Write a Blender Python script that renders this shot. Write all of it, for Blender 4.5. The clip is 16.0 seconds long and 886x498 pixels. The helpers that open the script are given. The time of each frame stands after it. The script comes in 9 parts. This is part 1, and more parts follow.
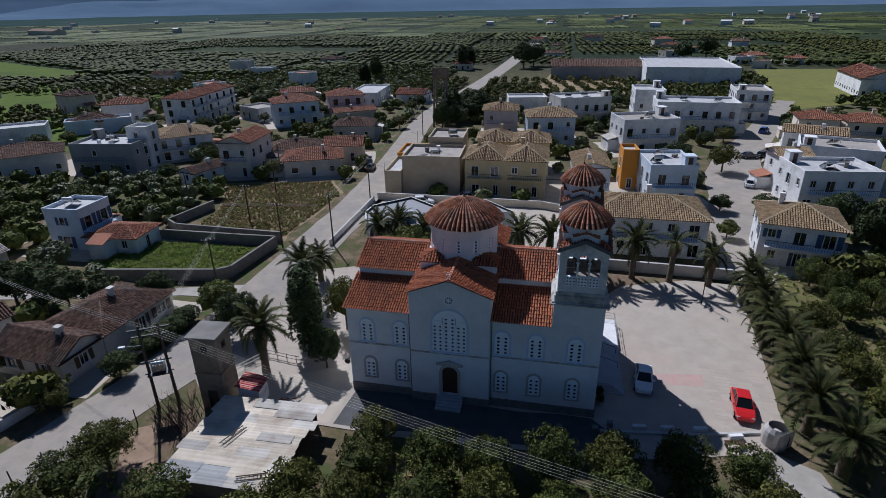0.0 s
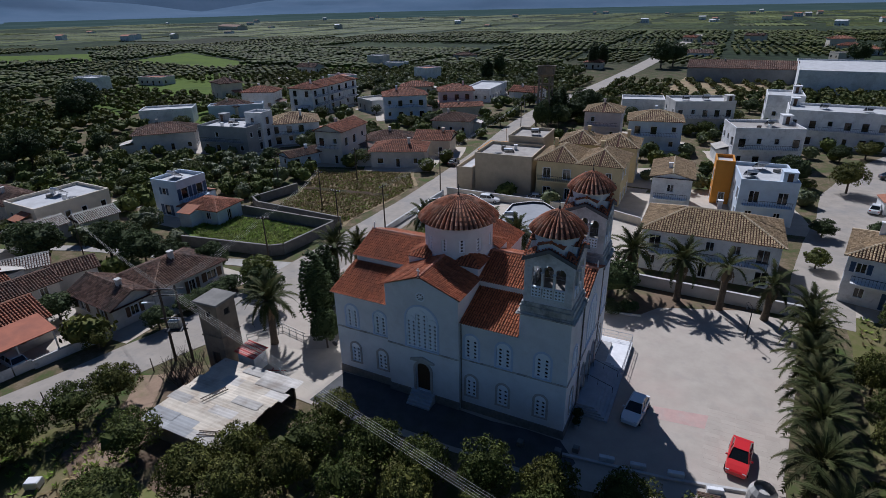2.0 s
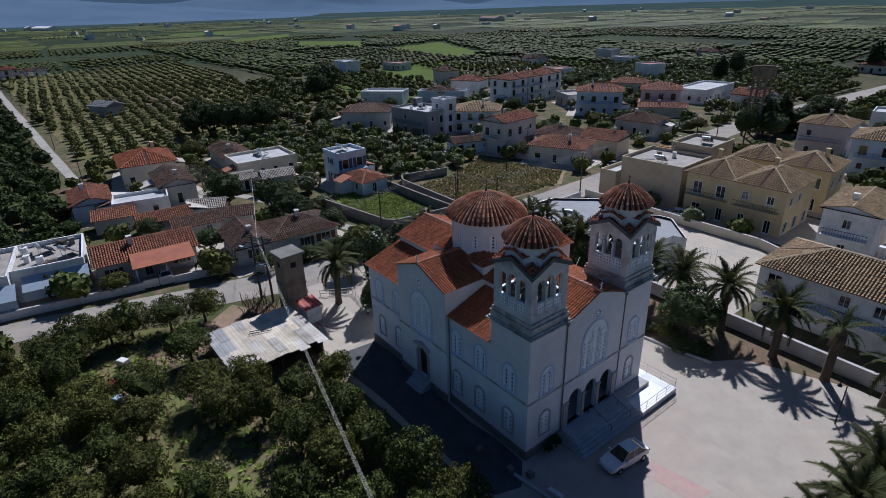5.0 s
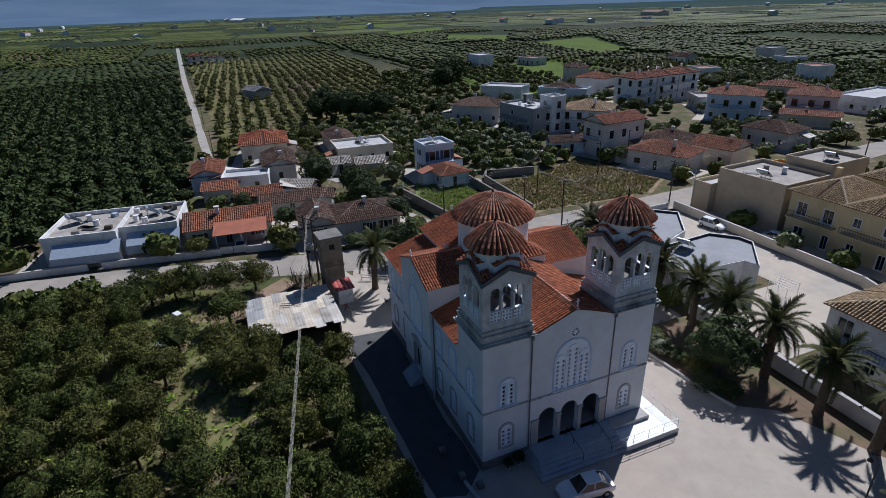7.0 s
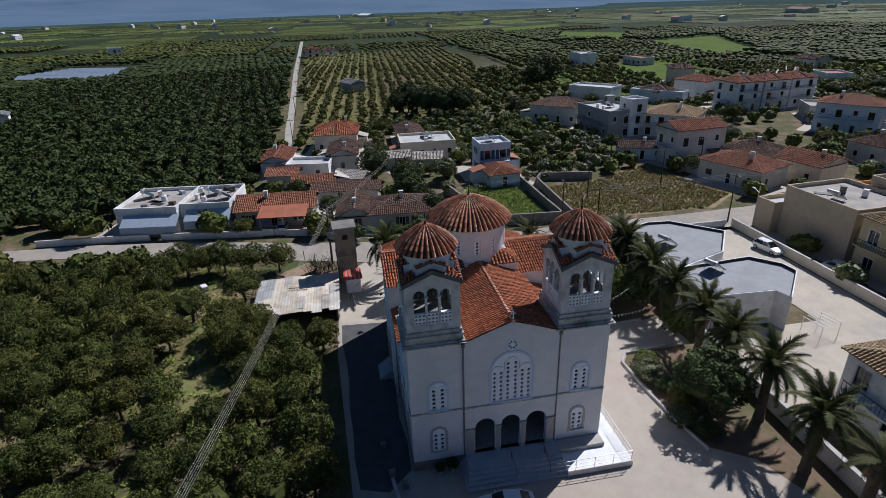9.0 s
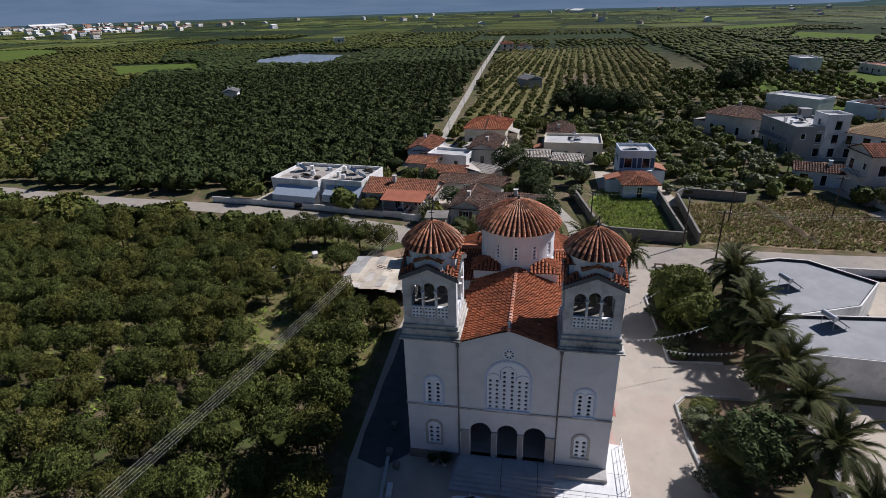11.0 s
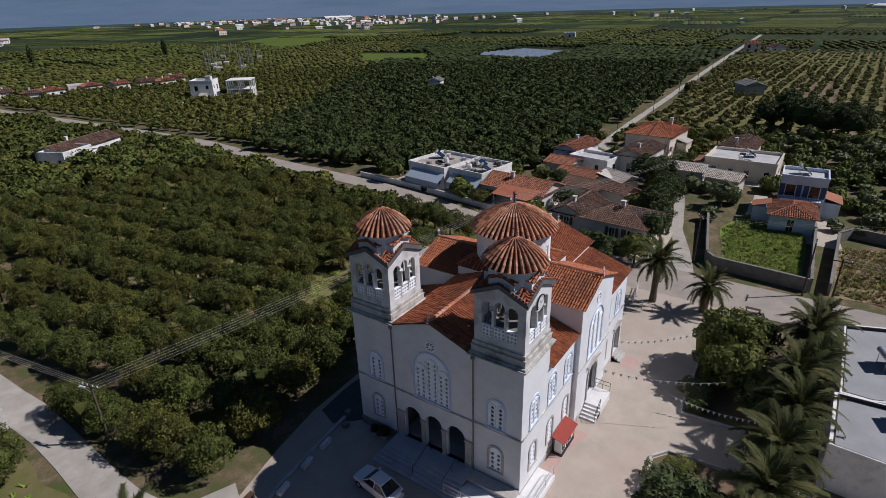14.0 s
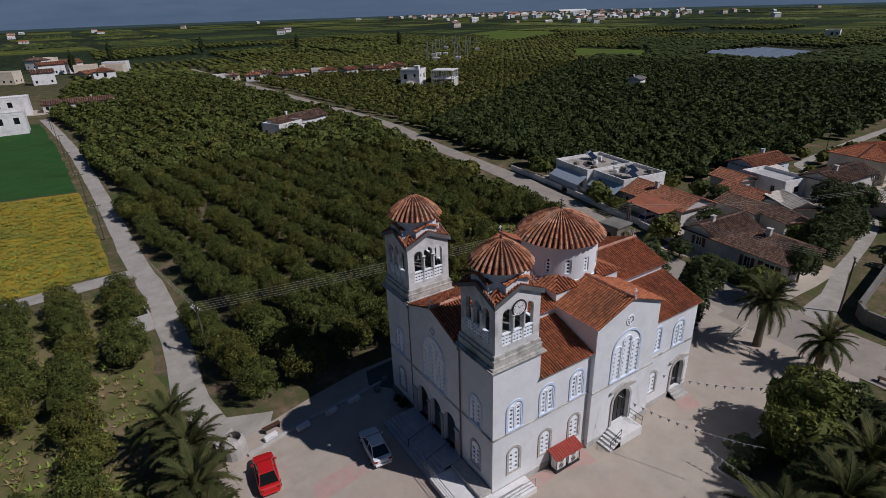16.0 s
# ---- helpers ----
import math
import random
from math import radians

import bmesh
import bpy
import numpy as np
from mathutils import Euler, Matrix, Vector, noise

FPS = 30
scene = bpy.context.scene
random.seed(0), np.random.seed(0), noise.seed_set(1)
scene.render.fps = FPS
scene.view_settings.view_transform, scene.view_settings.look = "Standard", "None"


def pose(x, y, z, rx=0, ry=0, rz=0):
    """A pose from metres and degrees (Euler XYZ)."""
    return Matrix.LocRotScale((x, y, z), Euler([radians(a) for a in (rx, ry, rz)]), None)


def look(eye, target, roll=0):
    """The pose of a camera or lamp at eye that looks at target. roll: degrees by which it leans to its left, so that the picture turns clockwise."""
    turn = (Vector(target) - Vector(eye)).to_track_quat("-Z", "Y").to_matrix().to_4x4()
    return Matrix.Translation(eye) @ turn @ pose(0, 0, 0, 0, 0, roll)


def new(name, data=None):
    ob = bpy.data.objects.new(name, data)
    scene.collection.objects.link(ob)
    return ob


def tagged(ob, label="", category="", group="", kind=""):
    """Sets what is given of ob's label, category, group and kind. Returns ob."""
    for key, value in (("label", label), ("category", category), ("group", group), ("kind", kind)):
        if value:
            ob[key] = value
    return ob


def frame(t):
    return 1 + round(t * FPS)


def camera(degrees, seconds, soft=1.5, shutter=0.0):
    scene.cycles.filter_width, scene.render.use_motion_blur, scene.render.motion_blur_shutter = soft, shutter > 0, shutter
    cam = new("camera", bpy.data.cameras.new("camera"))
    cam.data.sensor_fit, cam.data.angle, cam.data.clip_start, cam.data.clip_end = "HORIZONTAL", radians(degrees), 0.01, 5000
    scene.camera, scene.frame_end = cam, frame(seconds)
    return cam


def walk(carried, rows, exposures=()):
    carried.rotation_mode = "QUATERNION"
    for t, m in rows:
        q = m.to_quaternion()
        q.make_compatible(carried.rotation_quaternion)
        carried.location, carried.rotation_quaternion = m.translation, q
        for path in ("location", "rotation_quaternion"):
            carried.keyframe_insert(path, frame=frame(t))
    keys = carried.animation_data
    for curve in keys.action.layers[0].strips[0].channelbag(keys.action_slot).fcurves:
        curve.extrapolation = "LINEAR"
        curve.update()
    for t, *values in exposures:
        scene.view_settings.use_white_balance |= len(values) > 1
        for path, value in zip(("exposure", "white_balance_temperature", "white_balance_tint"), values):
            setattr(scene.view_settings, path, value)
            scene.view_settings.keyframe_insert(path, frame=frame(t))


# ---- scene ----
cam = camera(78.0, 16.0, soft=0.55)
ROWS = [
    (0.00, -2.381, -0.795, 34.531, 11.714, -24.015, 0.883),
    (0.50, 0.893, 0.120, 34.435, 14.877, -24.015, 0.951),
    (1.00, 4.110, 1.148, 34.342, 19.065, -24.016, 1.018),
    (1.50, 7.225, 2.376, 34.256, 23.073, -24.018, 1.085),
    (2.00, 10.233, 3.782, 34.178, 26.658, -24.023, 1.152),
    (2.50, 13.130, 5.328, 34.106, 30.685, -24.031, 1.219),
    (3.00, 15.890, 7.012, 34.043, 34.839, -24.043, 1.285),
    (3.50, 18.484, 8.841, 33.992, 39.044, -24.060, 1.351),
    (4.00, 20.904, 10.823, 33.941, 43.560, -24.083, 1.416),
    (4.50, 23.146, 12.970, 33.880, 47.865, -24.112, 1.480),
    (5.00, 25.193, 15.292, 33.819, 51.874, -24.145, 1.542),
    (5.50, 27.030, 17.796, 33.769, 56.573, -24.179, 1.598),
    (6.00, 28.658, 20.454, 33.727, 60.941, -24.214, 1.647),
    (6.50, 30.085, 23.230, 33.692, 64.631, -24.246, 1.687),
    (7.00, 31.315, 26.079, 33.668, 67.347, -24.272, 1.714),
    (7.50, 32.361, 28.957, 33.657, 68.855, -24.292, 1.727),
    (8.00, 33.260, 31.841, 33.650, 71.070, -24.301, 1.724),
    (8.50, 34.046, 34.717, 33.641, 74.709, -24.300, 1.703),
    (9.00, 34.700, 37.602, 33.646, 79.348, -24.289, 1.668),
    (9.50, 35.189, 40.521, 33.678, 85.069, -24.269, 1.624),
    (10.00, 35.486, 43.504, 33.720, 90.950, -24.244, 1.575),
    (10.50, 35.565, 46.572, 33.752, 95.759, -24.216, 1.525),
    (11.00, 35.414, 49.704, 33.777, 99.941, -24.186, 1.480),
    (11.50, 35.029, 52.870, 33.802, 103.987, -24.156, 1.443),
    (12.00, 34.413, 56.044, 33.813, 108.351, -24.129, 1.421),
    (12.50, 33.569, 59.202, 33.802, 112.529, -24.106, 1.415),
    (13.00, 32.498, 62.334, 33.776, 116.213, -24.087, 1.425),
    (13.50, 31.203, 65.432, 33.749, 119.987, -24.072, 1.449),
    (14.00, 29.686, 68.467, 33.733, 124.237, -24.059, 1.484),
    (14.50, 27.939, 71.402, 33.735, 128.931, -24.049, 1.528),
    (15.00, 25.908, 74.193, 33.763, 135.871, -24.041, 1.579),
    (15.50, 23.568, 76.816, 33.820, 142.545, -24.033, 1.635),
    (16.00, 21.052, 79.342, 33.893, 146.950, -24.027, 1.693),
]
walk(cam, [(t, pose(x, y, z, 90 + pitch, roll, yaw)) for t, x, y, z, yaw, pitch, roll in ROWS],
     exposures=[(0, 0.25, 5230, 15), (5, 0.33, 5220, 15), (9.5, 0.45, 5520, 14), (12.5, 0.48, 5760, 17), (14, 0.20, 5750, 17), (16, -0.24, 5720, 17)])


# ---- world and sun ----
SUN_DIR = Vector((-0.602, 0.799, 1.04)).normalized()
world = bpy.data.worlds.new("sky")
scene.world = world
world.use_nodes = True
wn = world.node_tree
sky = wn.nodes.new("ShaderNodeTexSky")
sky.sky_type = "NISHITA"
sky.sun_disc = False
sky.sun_elevation = math.asin(SUN_DIR.z)
sky.sun_rotation = math.atan2(SUN_DIR.x, SUN_DIR.y)
sky.dust_density, sky.ozone_density, sky.air_density = 0.0, 6.5, 1.1
wn.links.new(sky.outputs[0], wn.nodes["Background"].inputs[0])
wn.nodes["Background"].inputs[1].default_value = 0.027
sun = new("sun", bpy.data.lights.new("sun", "SUN"))
sun.data.energy, sun.data.angle, sun.data.color = 3.7, radians(0.5), (1.0, 0.92, 0.81)
sun.matrix_world = look(SUN_DIR * 200, (0, 0, 0))


# ---- materials ----
def surf(name, c1, c2, scale=2.0, rough=0.85, c3=None, s3=0.25, amount=0.6, bump=0.15, bscale=25.0, island=0.0, rand=0.0, metal=0.0, spec=0.3, thin=0.0, c4=None):
    """Two tones in grain at one scale, a third tone in larger patches, fine relief; varied from piece to piece if asked."""
    m = bpy.data.materials.new(name)
    m.use_nodes = True
    n, ln = m.node_tree.nodes, m.node_tree.links
    b = n["Principled BSDF"]
    b.inputs["Roughness"].default_value, b.inputs["Metallic"].default_value = rough, metal
    b.inputs["Specular IOR Level"].default_value = spec
    pos = n.new("ShaderNodeNewGeometry")

    def noise_at(s, detail=5.0):
        t = n.new("ShaderNodeTexNoise")
        t.inputs["Scale"].default_value, t.inputs["Detail"].default_value = s, detail
        t.inputs["Roughness"].default_value = 0.62
        ln.new(pos.outputs["Position"], t.inputs["Vector"])
        return t

    def ramp(src, lo, hi):
        r = n.new("ShaderNodeMapRange")
        r.inputs["From Min"].default_value, r.inputs["From Max"].default_value = lo, hi
        ln.new(src, r.inputs["Value"])
        return r.outputs[0]

    def mix(fac, a, bb, kind="MIX"):
        x = n.new("ShaderNodeMix")
        x.data_type, x.blend_type = "RGBA", kind
        for sock, val in ((x.inputs[0], fac), (x.inputs[6], a), (x.inputs[7], bb)):
            if hasattr(val, "is_linked"):
                ln.new(val, sock)
            else:
                sock.default_value = val if isinstance(val, float) else (*val, 1.0)
        return x.outputs[2]

    col = mix(ramp(noise_at(scale).outputs[0], 0.35, 0.65), c1, c2)
    if c3:
        big = n.new("ShaderNodeMath")
        big.operation = "MULTIPLY"
        big.inputs[1].default_value = amount
        ln.new(ramp(noise_at(s3, 7.0).outputs[0], 0.48, 0.68), big.inputs[0])
        col = mix(big.outputs[0], col, c3)
    if c4:
        st = n.new("ShaderNodeMath")
        st.operation = "MULTIPLY"
        st.inputs[1].default_value = 0.6
        ln.new(ramp(noise_at(s3 * 5.3, 9.0).outputs[0], 0.55, 0.75), st.inputs[0])
        col = mix(st.outputs[0], col, c4)
    for on, node, sock in ((island, pos, "Random Per Island"), (rand, n.new("ShaderNodeObjectInfo") if rand else None, "Random")):
        if on:
            hs = n.new("ShaderNodeHueSaturation")
            r = n.new("ShaderNodeMapRange")
            r.inputs["To Min"].default_value, r.inputs["To Max"].default_value = 1.0 - on, 1.0 + on
            ln.new(node.outputs[sock], r.inputs["Value"])
            ln.new(r.outputs[0], hs.inputs["Value"])
            ln.new(col, hs.inputs["Color"])
            col = hs.outputs[0]
    ln.new(col, b.inputs["Base Color"])
    if bump:
        bm_ = n.new("ShaderNodeBump")
        bm_.inputs["Strength"].default_value, bm_.inputs["Distance"].default_value = bump, 0.03
        ln.new(noise_at(bscale, 3.0).outputs[0], bm_.inputs["Height"])
        ln.new(bm_.outputs[0], b.inputs["Normal"])
    if thin:
        tr = n.new("ShaderNodeBsdfTranslucent")
        ms = n.new("ShaderNodeMixShader")
        ms.inputs[0].default_value = thin
        ln.new(col, tr.inputs["Color"])
        ln.new(b.outputs[0], ms.inputs[1])
        ln.new(tr.outputs[0], ms.inputs[2])
        ln.new(ms.outputs[0], n["Material Output"].inputs["Surface"])
    return m


def glass_mat(name, tint, rough=0.08):
    m = bpy.data.materials.new(name)
    m.use_nodes = True
    b = m.node_tree.nodes["Principled BSDF"]
    b.inputs["Base Color"].default_value = (*tint, 1)
    b.inputs["Roughness"].default_value = rough
    b.inputs["Specular IOR Level"].default_value = 0.6
    return m


PLASTER = surf("church_plaster", (0.785, 0.795, 0.80), (0.725, 0.735, 0.74), 0.8, 0.9, (0.55, 0.555, 0.555), 0.30, 0.4, 0.12, 18, c4=(0.66, 0.65, 0.62))
BELFRY_PLASTER = surf("weathered_belfry_plaster", (0.72, 0.715, 0.70), (0.64, 0.635, 0.62), 1.2, 0.92, (0.26, 0.255, 0.235), 0.7, 0.65, 0.15, 16, c4=(0.38, 0.36, 0.32))
CORNICE_GREY = surf("dark_grey_cornice", (0.135, 0.14, 0.145), (0.10, 0.105, 0.11), 2.5, 0.8, (0.20, 0.19, 0.175), 0.9, 0.5, 0.2, 14)
PLASTER_DARK = surf("weathered_cornice", (0.60, 0.57, 0.52), (0.42, 0.41, 0.37), 2.2, 0.95, (0.13, 0.13, 0.115), 0.9, 0.8, 0.3, 14)
STONE = surf("grey_stone_trim", (0.50, 0.47, 0.43), (0.42, 0.40, 0.37), 4, 0.85, (0.3, 0.29, 0.27), 0.8, 0.5, 0.2, 30)
PLINTH_AND_SHADE = surf("plinth_stone_and_inner_shade", (0.26, 0.24, 0.21), (0.18, 0.17, 0.15), 3, 0.9, (0.10, 0.10, 0.09), 0.7, 0.5, 0.4, 12)
LATTICE = surf("white_stone_lattice", (0.90, 0.935, 0.97), (0.87, 0.905, 0.94), 6, 0.8, bump=0.05)
SURROUND = surf("pale_blue_surround_paint", (0.62, 0.70, 0.83), (0.57, 0.65, 0.78), 2, 0.85, bump=0.05)
# White step marble made grey so its colour carries the shade.
STEP_MARBLE_SHADED = surf("step_marble_shade_tone", (0.47, 0.48, 0.50), (0.40, 0.41, 0.43), 1.5, 0.6, (0.33, 0.33, 0.33), 0.6, 0.5, 0.05, 20)
MARBLE = surf("white_marble_paving", (0.80, 0.79, 0.77), (0.70, 0.69, 0.68), 1.5, 0.45, (0.6, 0.58, 0.55), 0.5, 0.4, 0.04, 20)
TILE = surf("red_clay_tile", (0.43, 0.150, 0.065), (0.31, 0.100, 0.046), 5, 0.85, (0.17, 0.075, 0.045), 0.30, 0.65, 0.25, 30, island=0.28)
TILE_DOME = surf("weathered_dome_tile", (0.49, 0.205, 0.105), (0.30, 0.125, 0.07), 2.6, 0.85, (0.58, 0.43, 0.31), 0.8, 0.55, 0.3, 30, island=0.42, c4=(0.10, 0.062, 0.045))
TILE_OLD = surf("weathered_clay_tile", (0.20, 0.115, 0.075), (0.13, 0.085, 0.065), 4, 0.92, (0.085, 0.075, 0.065), 0.35, 0.8, 0.3, 30, island=0.45)
RIDGE_PALE = surf("pale_ridge_tile", (0.56, 0.46, 0.31), (0.48, 0.38, 0.25), 5, 0.9, bump=0.2, island=0.15)
TILE_TAN = surf("sand_coloured_tile", (0.43, 0.31, 0.17), (0.345, 0.245, 0.135), 4, 0.85, (0.25, 0.185, 0.11), 0.3, 0.6, 0.25, 30, island=0.3)
TILE_BED = surf("mortar_bed_between_tiles", (0.11, 0.045, 0.03), (0.07, 0.035, 0.025), 6, 0.95, bump=0.3)
MORTAR = surf("pale_eave_mortar", (0.74, 0.70, 0.64), (0.62, 0.58, 0.52), 6, 0.95, bump=0.2)
TILE_TRIM = surf("ridge_mortar", (0.46, 0.20, 0.12), (0.38, 0.15, 0.09), 5, 0.9, (0.5, 0.42, 0.35), 0.6, 0.5, 0.2, 25, island=0.2)
GLASS = glass_mat("dark_window_glass", (0.012, 0.014, 0.017))
DARK = surf("dark_interior", (0.03, 0.028, 0.026), (0.02, 0.02, 0.02), 3, 0.95, bump=0)
WOOD = surf("dark_door_wood", (0.10, 0.055, 0.03), (0.06, 0.035, 0.02), 7, 0.6, bump=0.2)
IRON = surf("dark_painted_iron", (0.06, 0.06, 0.06), (0.035, 0.035, 0.037), 8, 0.55, metal=0.4, bump=0.05)
STEEL = surf("galvanised_steel", (0.55, 0.56, 0.57), (0.45, 0.46, 0.47), 6, 0.4, metal=0.8, bump=0.05)
BRONZE = surf("bell_bronze", (0.16, 0.12, 0.06), (0.10, 0.09, 0.06), 6, 0.4, metal=0.8, bump=0.05)
PLAZA = surf("plaza_concrete", (0.445, 0.39, 0.32), (0.385, 0.335, 0.275), 0.5, 0.9, (0.45, 0.35, 0.29), 0.11, 0.55, 0.25, 9, c4=(0.33, 0.295, 0.26))
ROAD = surf("dusty_asphalt", (0.36, 0.315, 0.26), (0.295, 0.26, 0.215), 0.5, 0.92, (0.24, 0.23, 0.215), 0.16, 0.6, 0.25, 12, c4=(0.20, 0.19, 0.18))
DIRT_ROAD = surf("pale_gravel_lane", (0.43, 0.40, 0.355), (0.35, 0.325, 0.285), 0.7, 0.95, (0.26, 0.24, 0.19), 0.2, 0.6, 0.3, 10, spec=0.05)
KERB = surf("concrete_kerb", (0.52, 0.50, 0.47), (0.42, 0.41, 0.39), 2, 0.9, (0.3, 0.29, 0.27), 0.4, 0.5, 0.2, 14)
CONCRETE = surf("grey_concrete", (0.235, 0.22, 0.195), (0.18, 0.17, 0.15), 1.2, 0.9, (0.13, 0.125, 0.11), 0.4, 0.6, 0.25, 12)
OCHRE_WALL = surf("stained_ochre_plaster", (0.23, 0.19, 0.14), (0.175, 0.145, 0.11), 1.0, 0.95, (0.10, 0.085, 0.07), 0.5, 0.7, 0.3, 12)
SHEET = surf("weathered_sheet_roof", (0.58, 0.54, 0.48), (0.48, 0.445, 0.385), 0.7, 0.85, (0.27, 0.21, 0.15), 0.5, 0.6, 0.25, 10, rand=0.30)
SHEET_TAN = surf("rusty_tan_sheet", (0.60, 0.53, 0.42), (0.50, 0.44, 0.345), 0.7, 0.85, (0.31, 0.225, 0.15), 0.5, 0.6, 0.25, 10, rand=0.25)
SHEET_GREY = surf("dull_grey_sheet", (0.40, 0.40, 0.39), (0.33, 0.33, 0.32), 0.7, 0.85, (0.24, 0.22, 0.20), 0.5, 0.7, 0.2, 10, rand=0.25)
WHITE_PAINT = surf("white_painted_wall", (0.80, 0.79, 0.77), (0.72, 0.71, 0.69), 0.9, 0.9, (0.42, 0.41, 0.38), 0.3, 0.6, 0.12, 16, c4=(0.36, 0.34, 0.31))
ROOF_WHITE = surf("white_roof_coating", (0.52, 0.515, 0.505), (0.44, 0.435, 0.425), 0.6, 0.85, (0.32, 0.31, 0.30), 0.35, 0.6, 0.1, 12)
ROOF_GREY = surf("grey_roof_screed", (0.40, 0.365, 0.32), (0.32, 0.29, 0.255), 0.7, 0.9, (0.21, 0.185, 0.16), 0.4, 0.6, 0.15, 12)
RED_PAINT = surf("red_corrugated_paint", (0.36, 0.065, 0.045), (0.28, 0.052, 0.038), 3, 0.5, bump=0.1)
SOIL = surf("orchard_soil", (0.20, 0.135, 0.085), (0.14, 0.10, 0.065), 0.9, 0.98, (0.075, 0.105, 0.03), 0.22, 0.85, 0.5, 8)
LEAF_MATS = []
for nm, a, b2, c in (("citrus_leaves", (0.052, 0.067, 0.016), (0.090, 0.106, 0.024), (0.152, 0.156, 0.039)),
                     ("citrus_leaves_yellowed", (0.065, 0.073, 0.016), (0.109, 0.112, 0.024), (0.175, 0.157, 0.041))):
    LEAF_MATS.append(surf(nm, a, b2, 1.2, 0.75, c, 0.6, 0.5, 0, island=0.5, rand=0.16, thin=0.08, spec=0.12))
LEAF_MATS.append(surf("dense_dark_citrus_leaves", (0.033, 0.049, 0.016), (0.057, 0.075, 0.022), 1.2, 0.75, (0.094, 0.107, 0.030), 0.6, 0.5, 0, island=0.45, rand=0.16, thin=0.12, spec=0.10))
LEAF_MATS.append(surf("olive_yellow_leaves", (0.085, 0.092, 0.026), (0.125, 0.126, 0.036), 1.2, 0.75, (0.17, 0.155, 0.05), 0.4, 0.5, 0, island=0.45, rand=0.16, thin=0.1, spec=0.10))
LEAF_DARK = surf("dark_evergreen_leaves", (0.042, 0.060, 0.022), (0.074, 0.094, 0.032), 1.5, 0.75, spec=0.12, island=0.4, rand=0.15, bump=0, thin=0.12)
LEAF_OLIVE = surf("grey_green_leaves", (0.085, 0.10, 0.038), (0.125, 0.14, 0.055), 1.5, 0.6, island=0.35, rand=0.15, bump=0, thin=0.15)
LEAF_BRIGHT = surf("bright_shrub_leaves", (0.085, 0.105, 0.018), (0.145, 0.155, 0.03), 1.5, 0.75, island=0.35, rand=0.15, bump=0, thin=0.2)
PALM_LEAF = surf("palm_leaflets", (0.045, 0.056, 0.018), (0.074, 0.082, 0.028), 1.0, 0.7, (0.17, 0.135, 0.06), 0.7, 0.5, 0, rand=0.35, thin=0.2, spec=0.1)
PALM_DRY = surf("dry_palm_fronds", (0.26, 0.18, 0.10), (0.18, 0.12, 0.07), 2, 0.8, bump=0, rand=0.2)
BARK = surf("rough_bark", (0.11, 0.085, 0.065), (0.07, 0.055, 0.042), 6, 0.95, bump=0.6, bscale=20)
PALM_BARK = surf("palm_trunk_bark", (0.17, 0.13, 0.09), (0.09, 0.07, 0.05), 8, 0.95, bump=0.7, bscale=14)


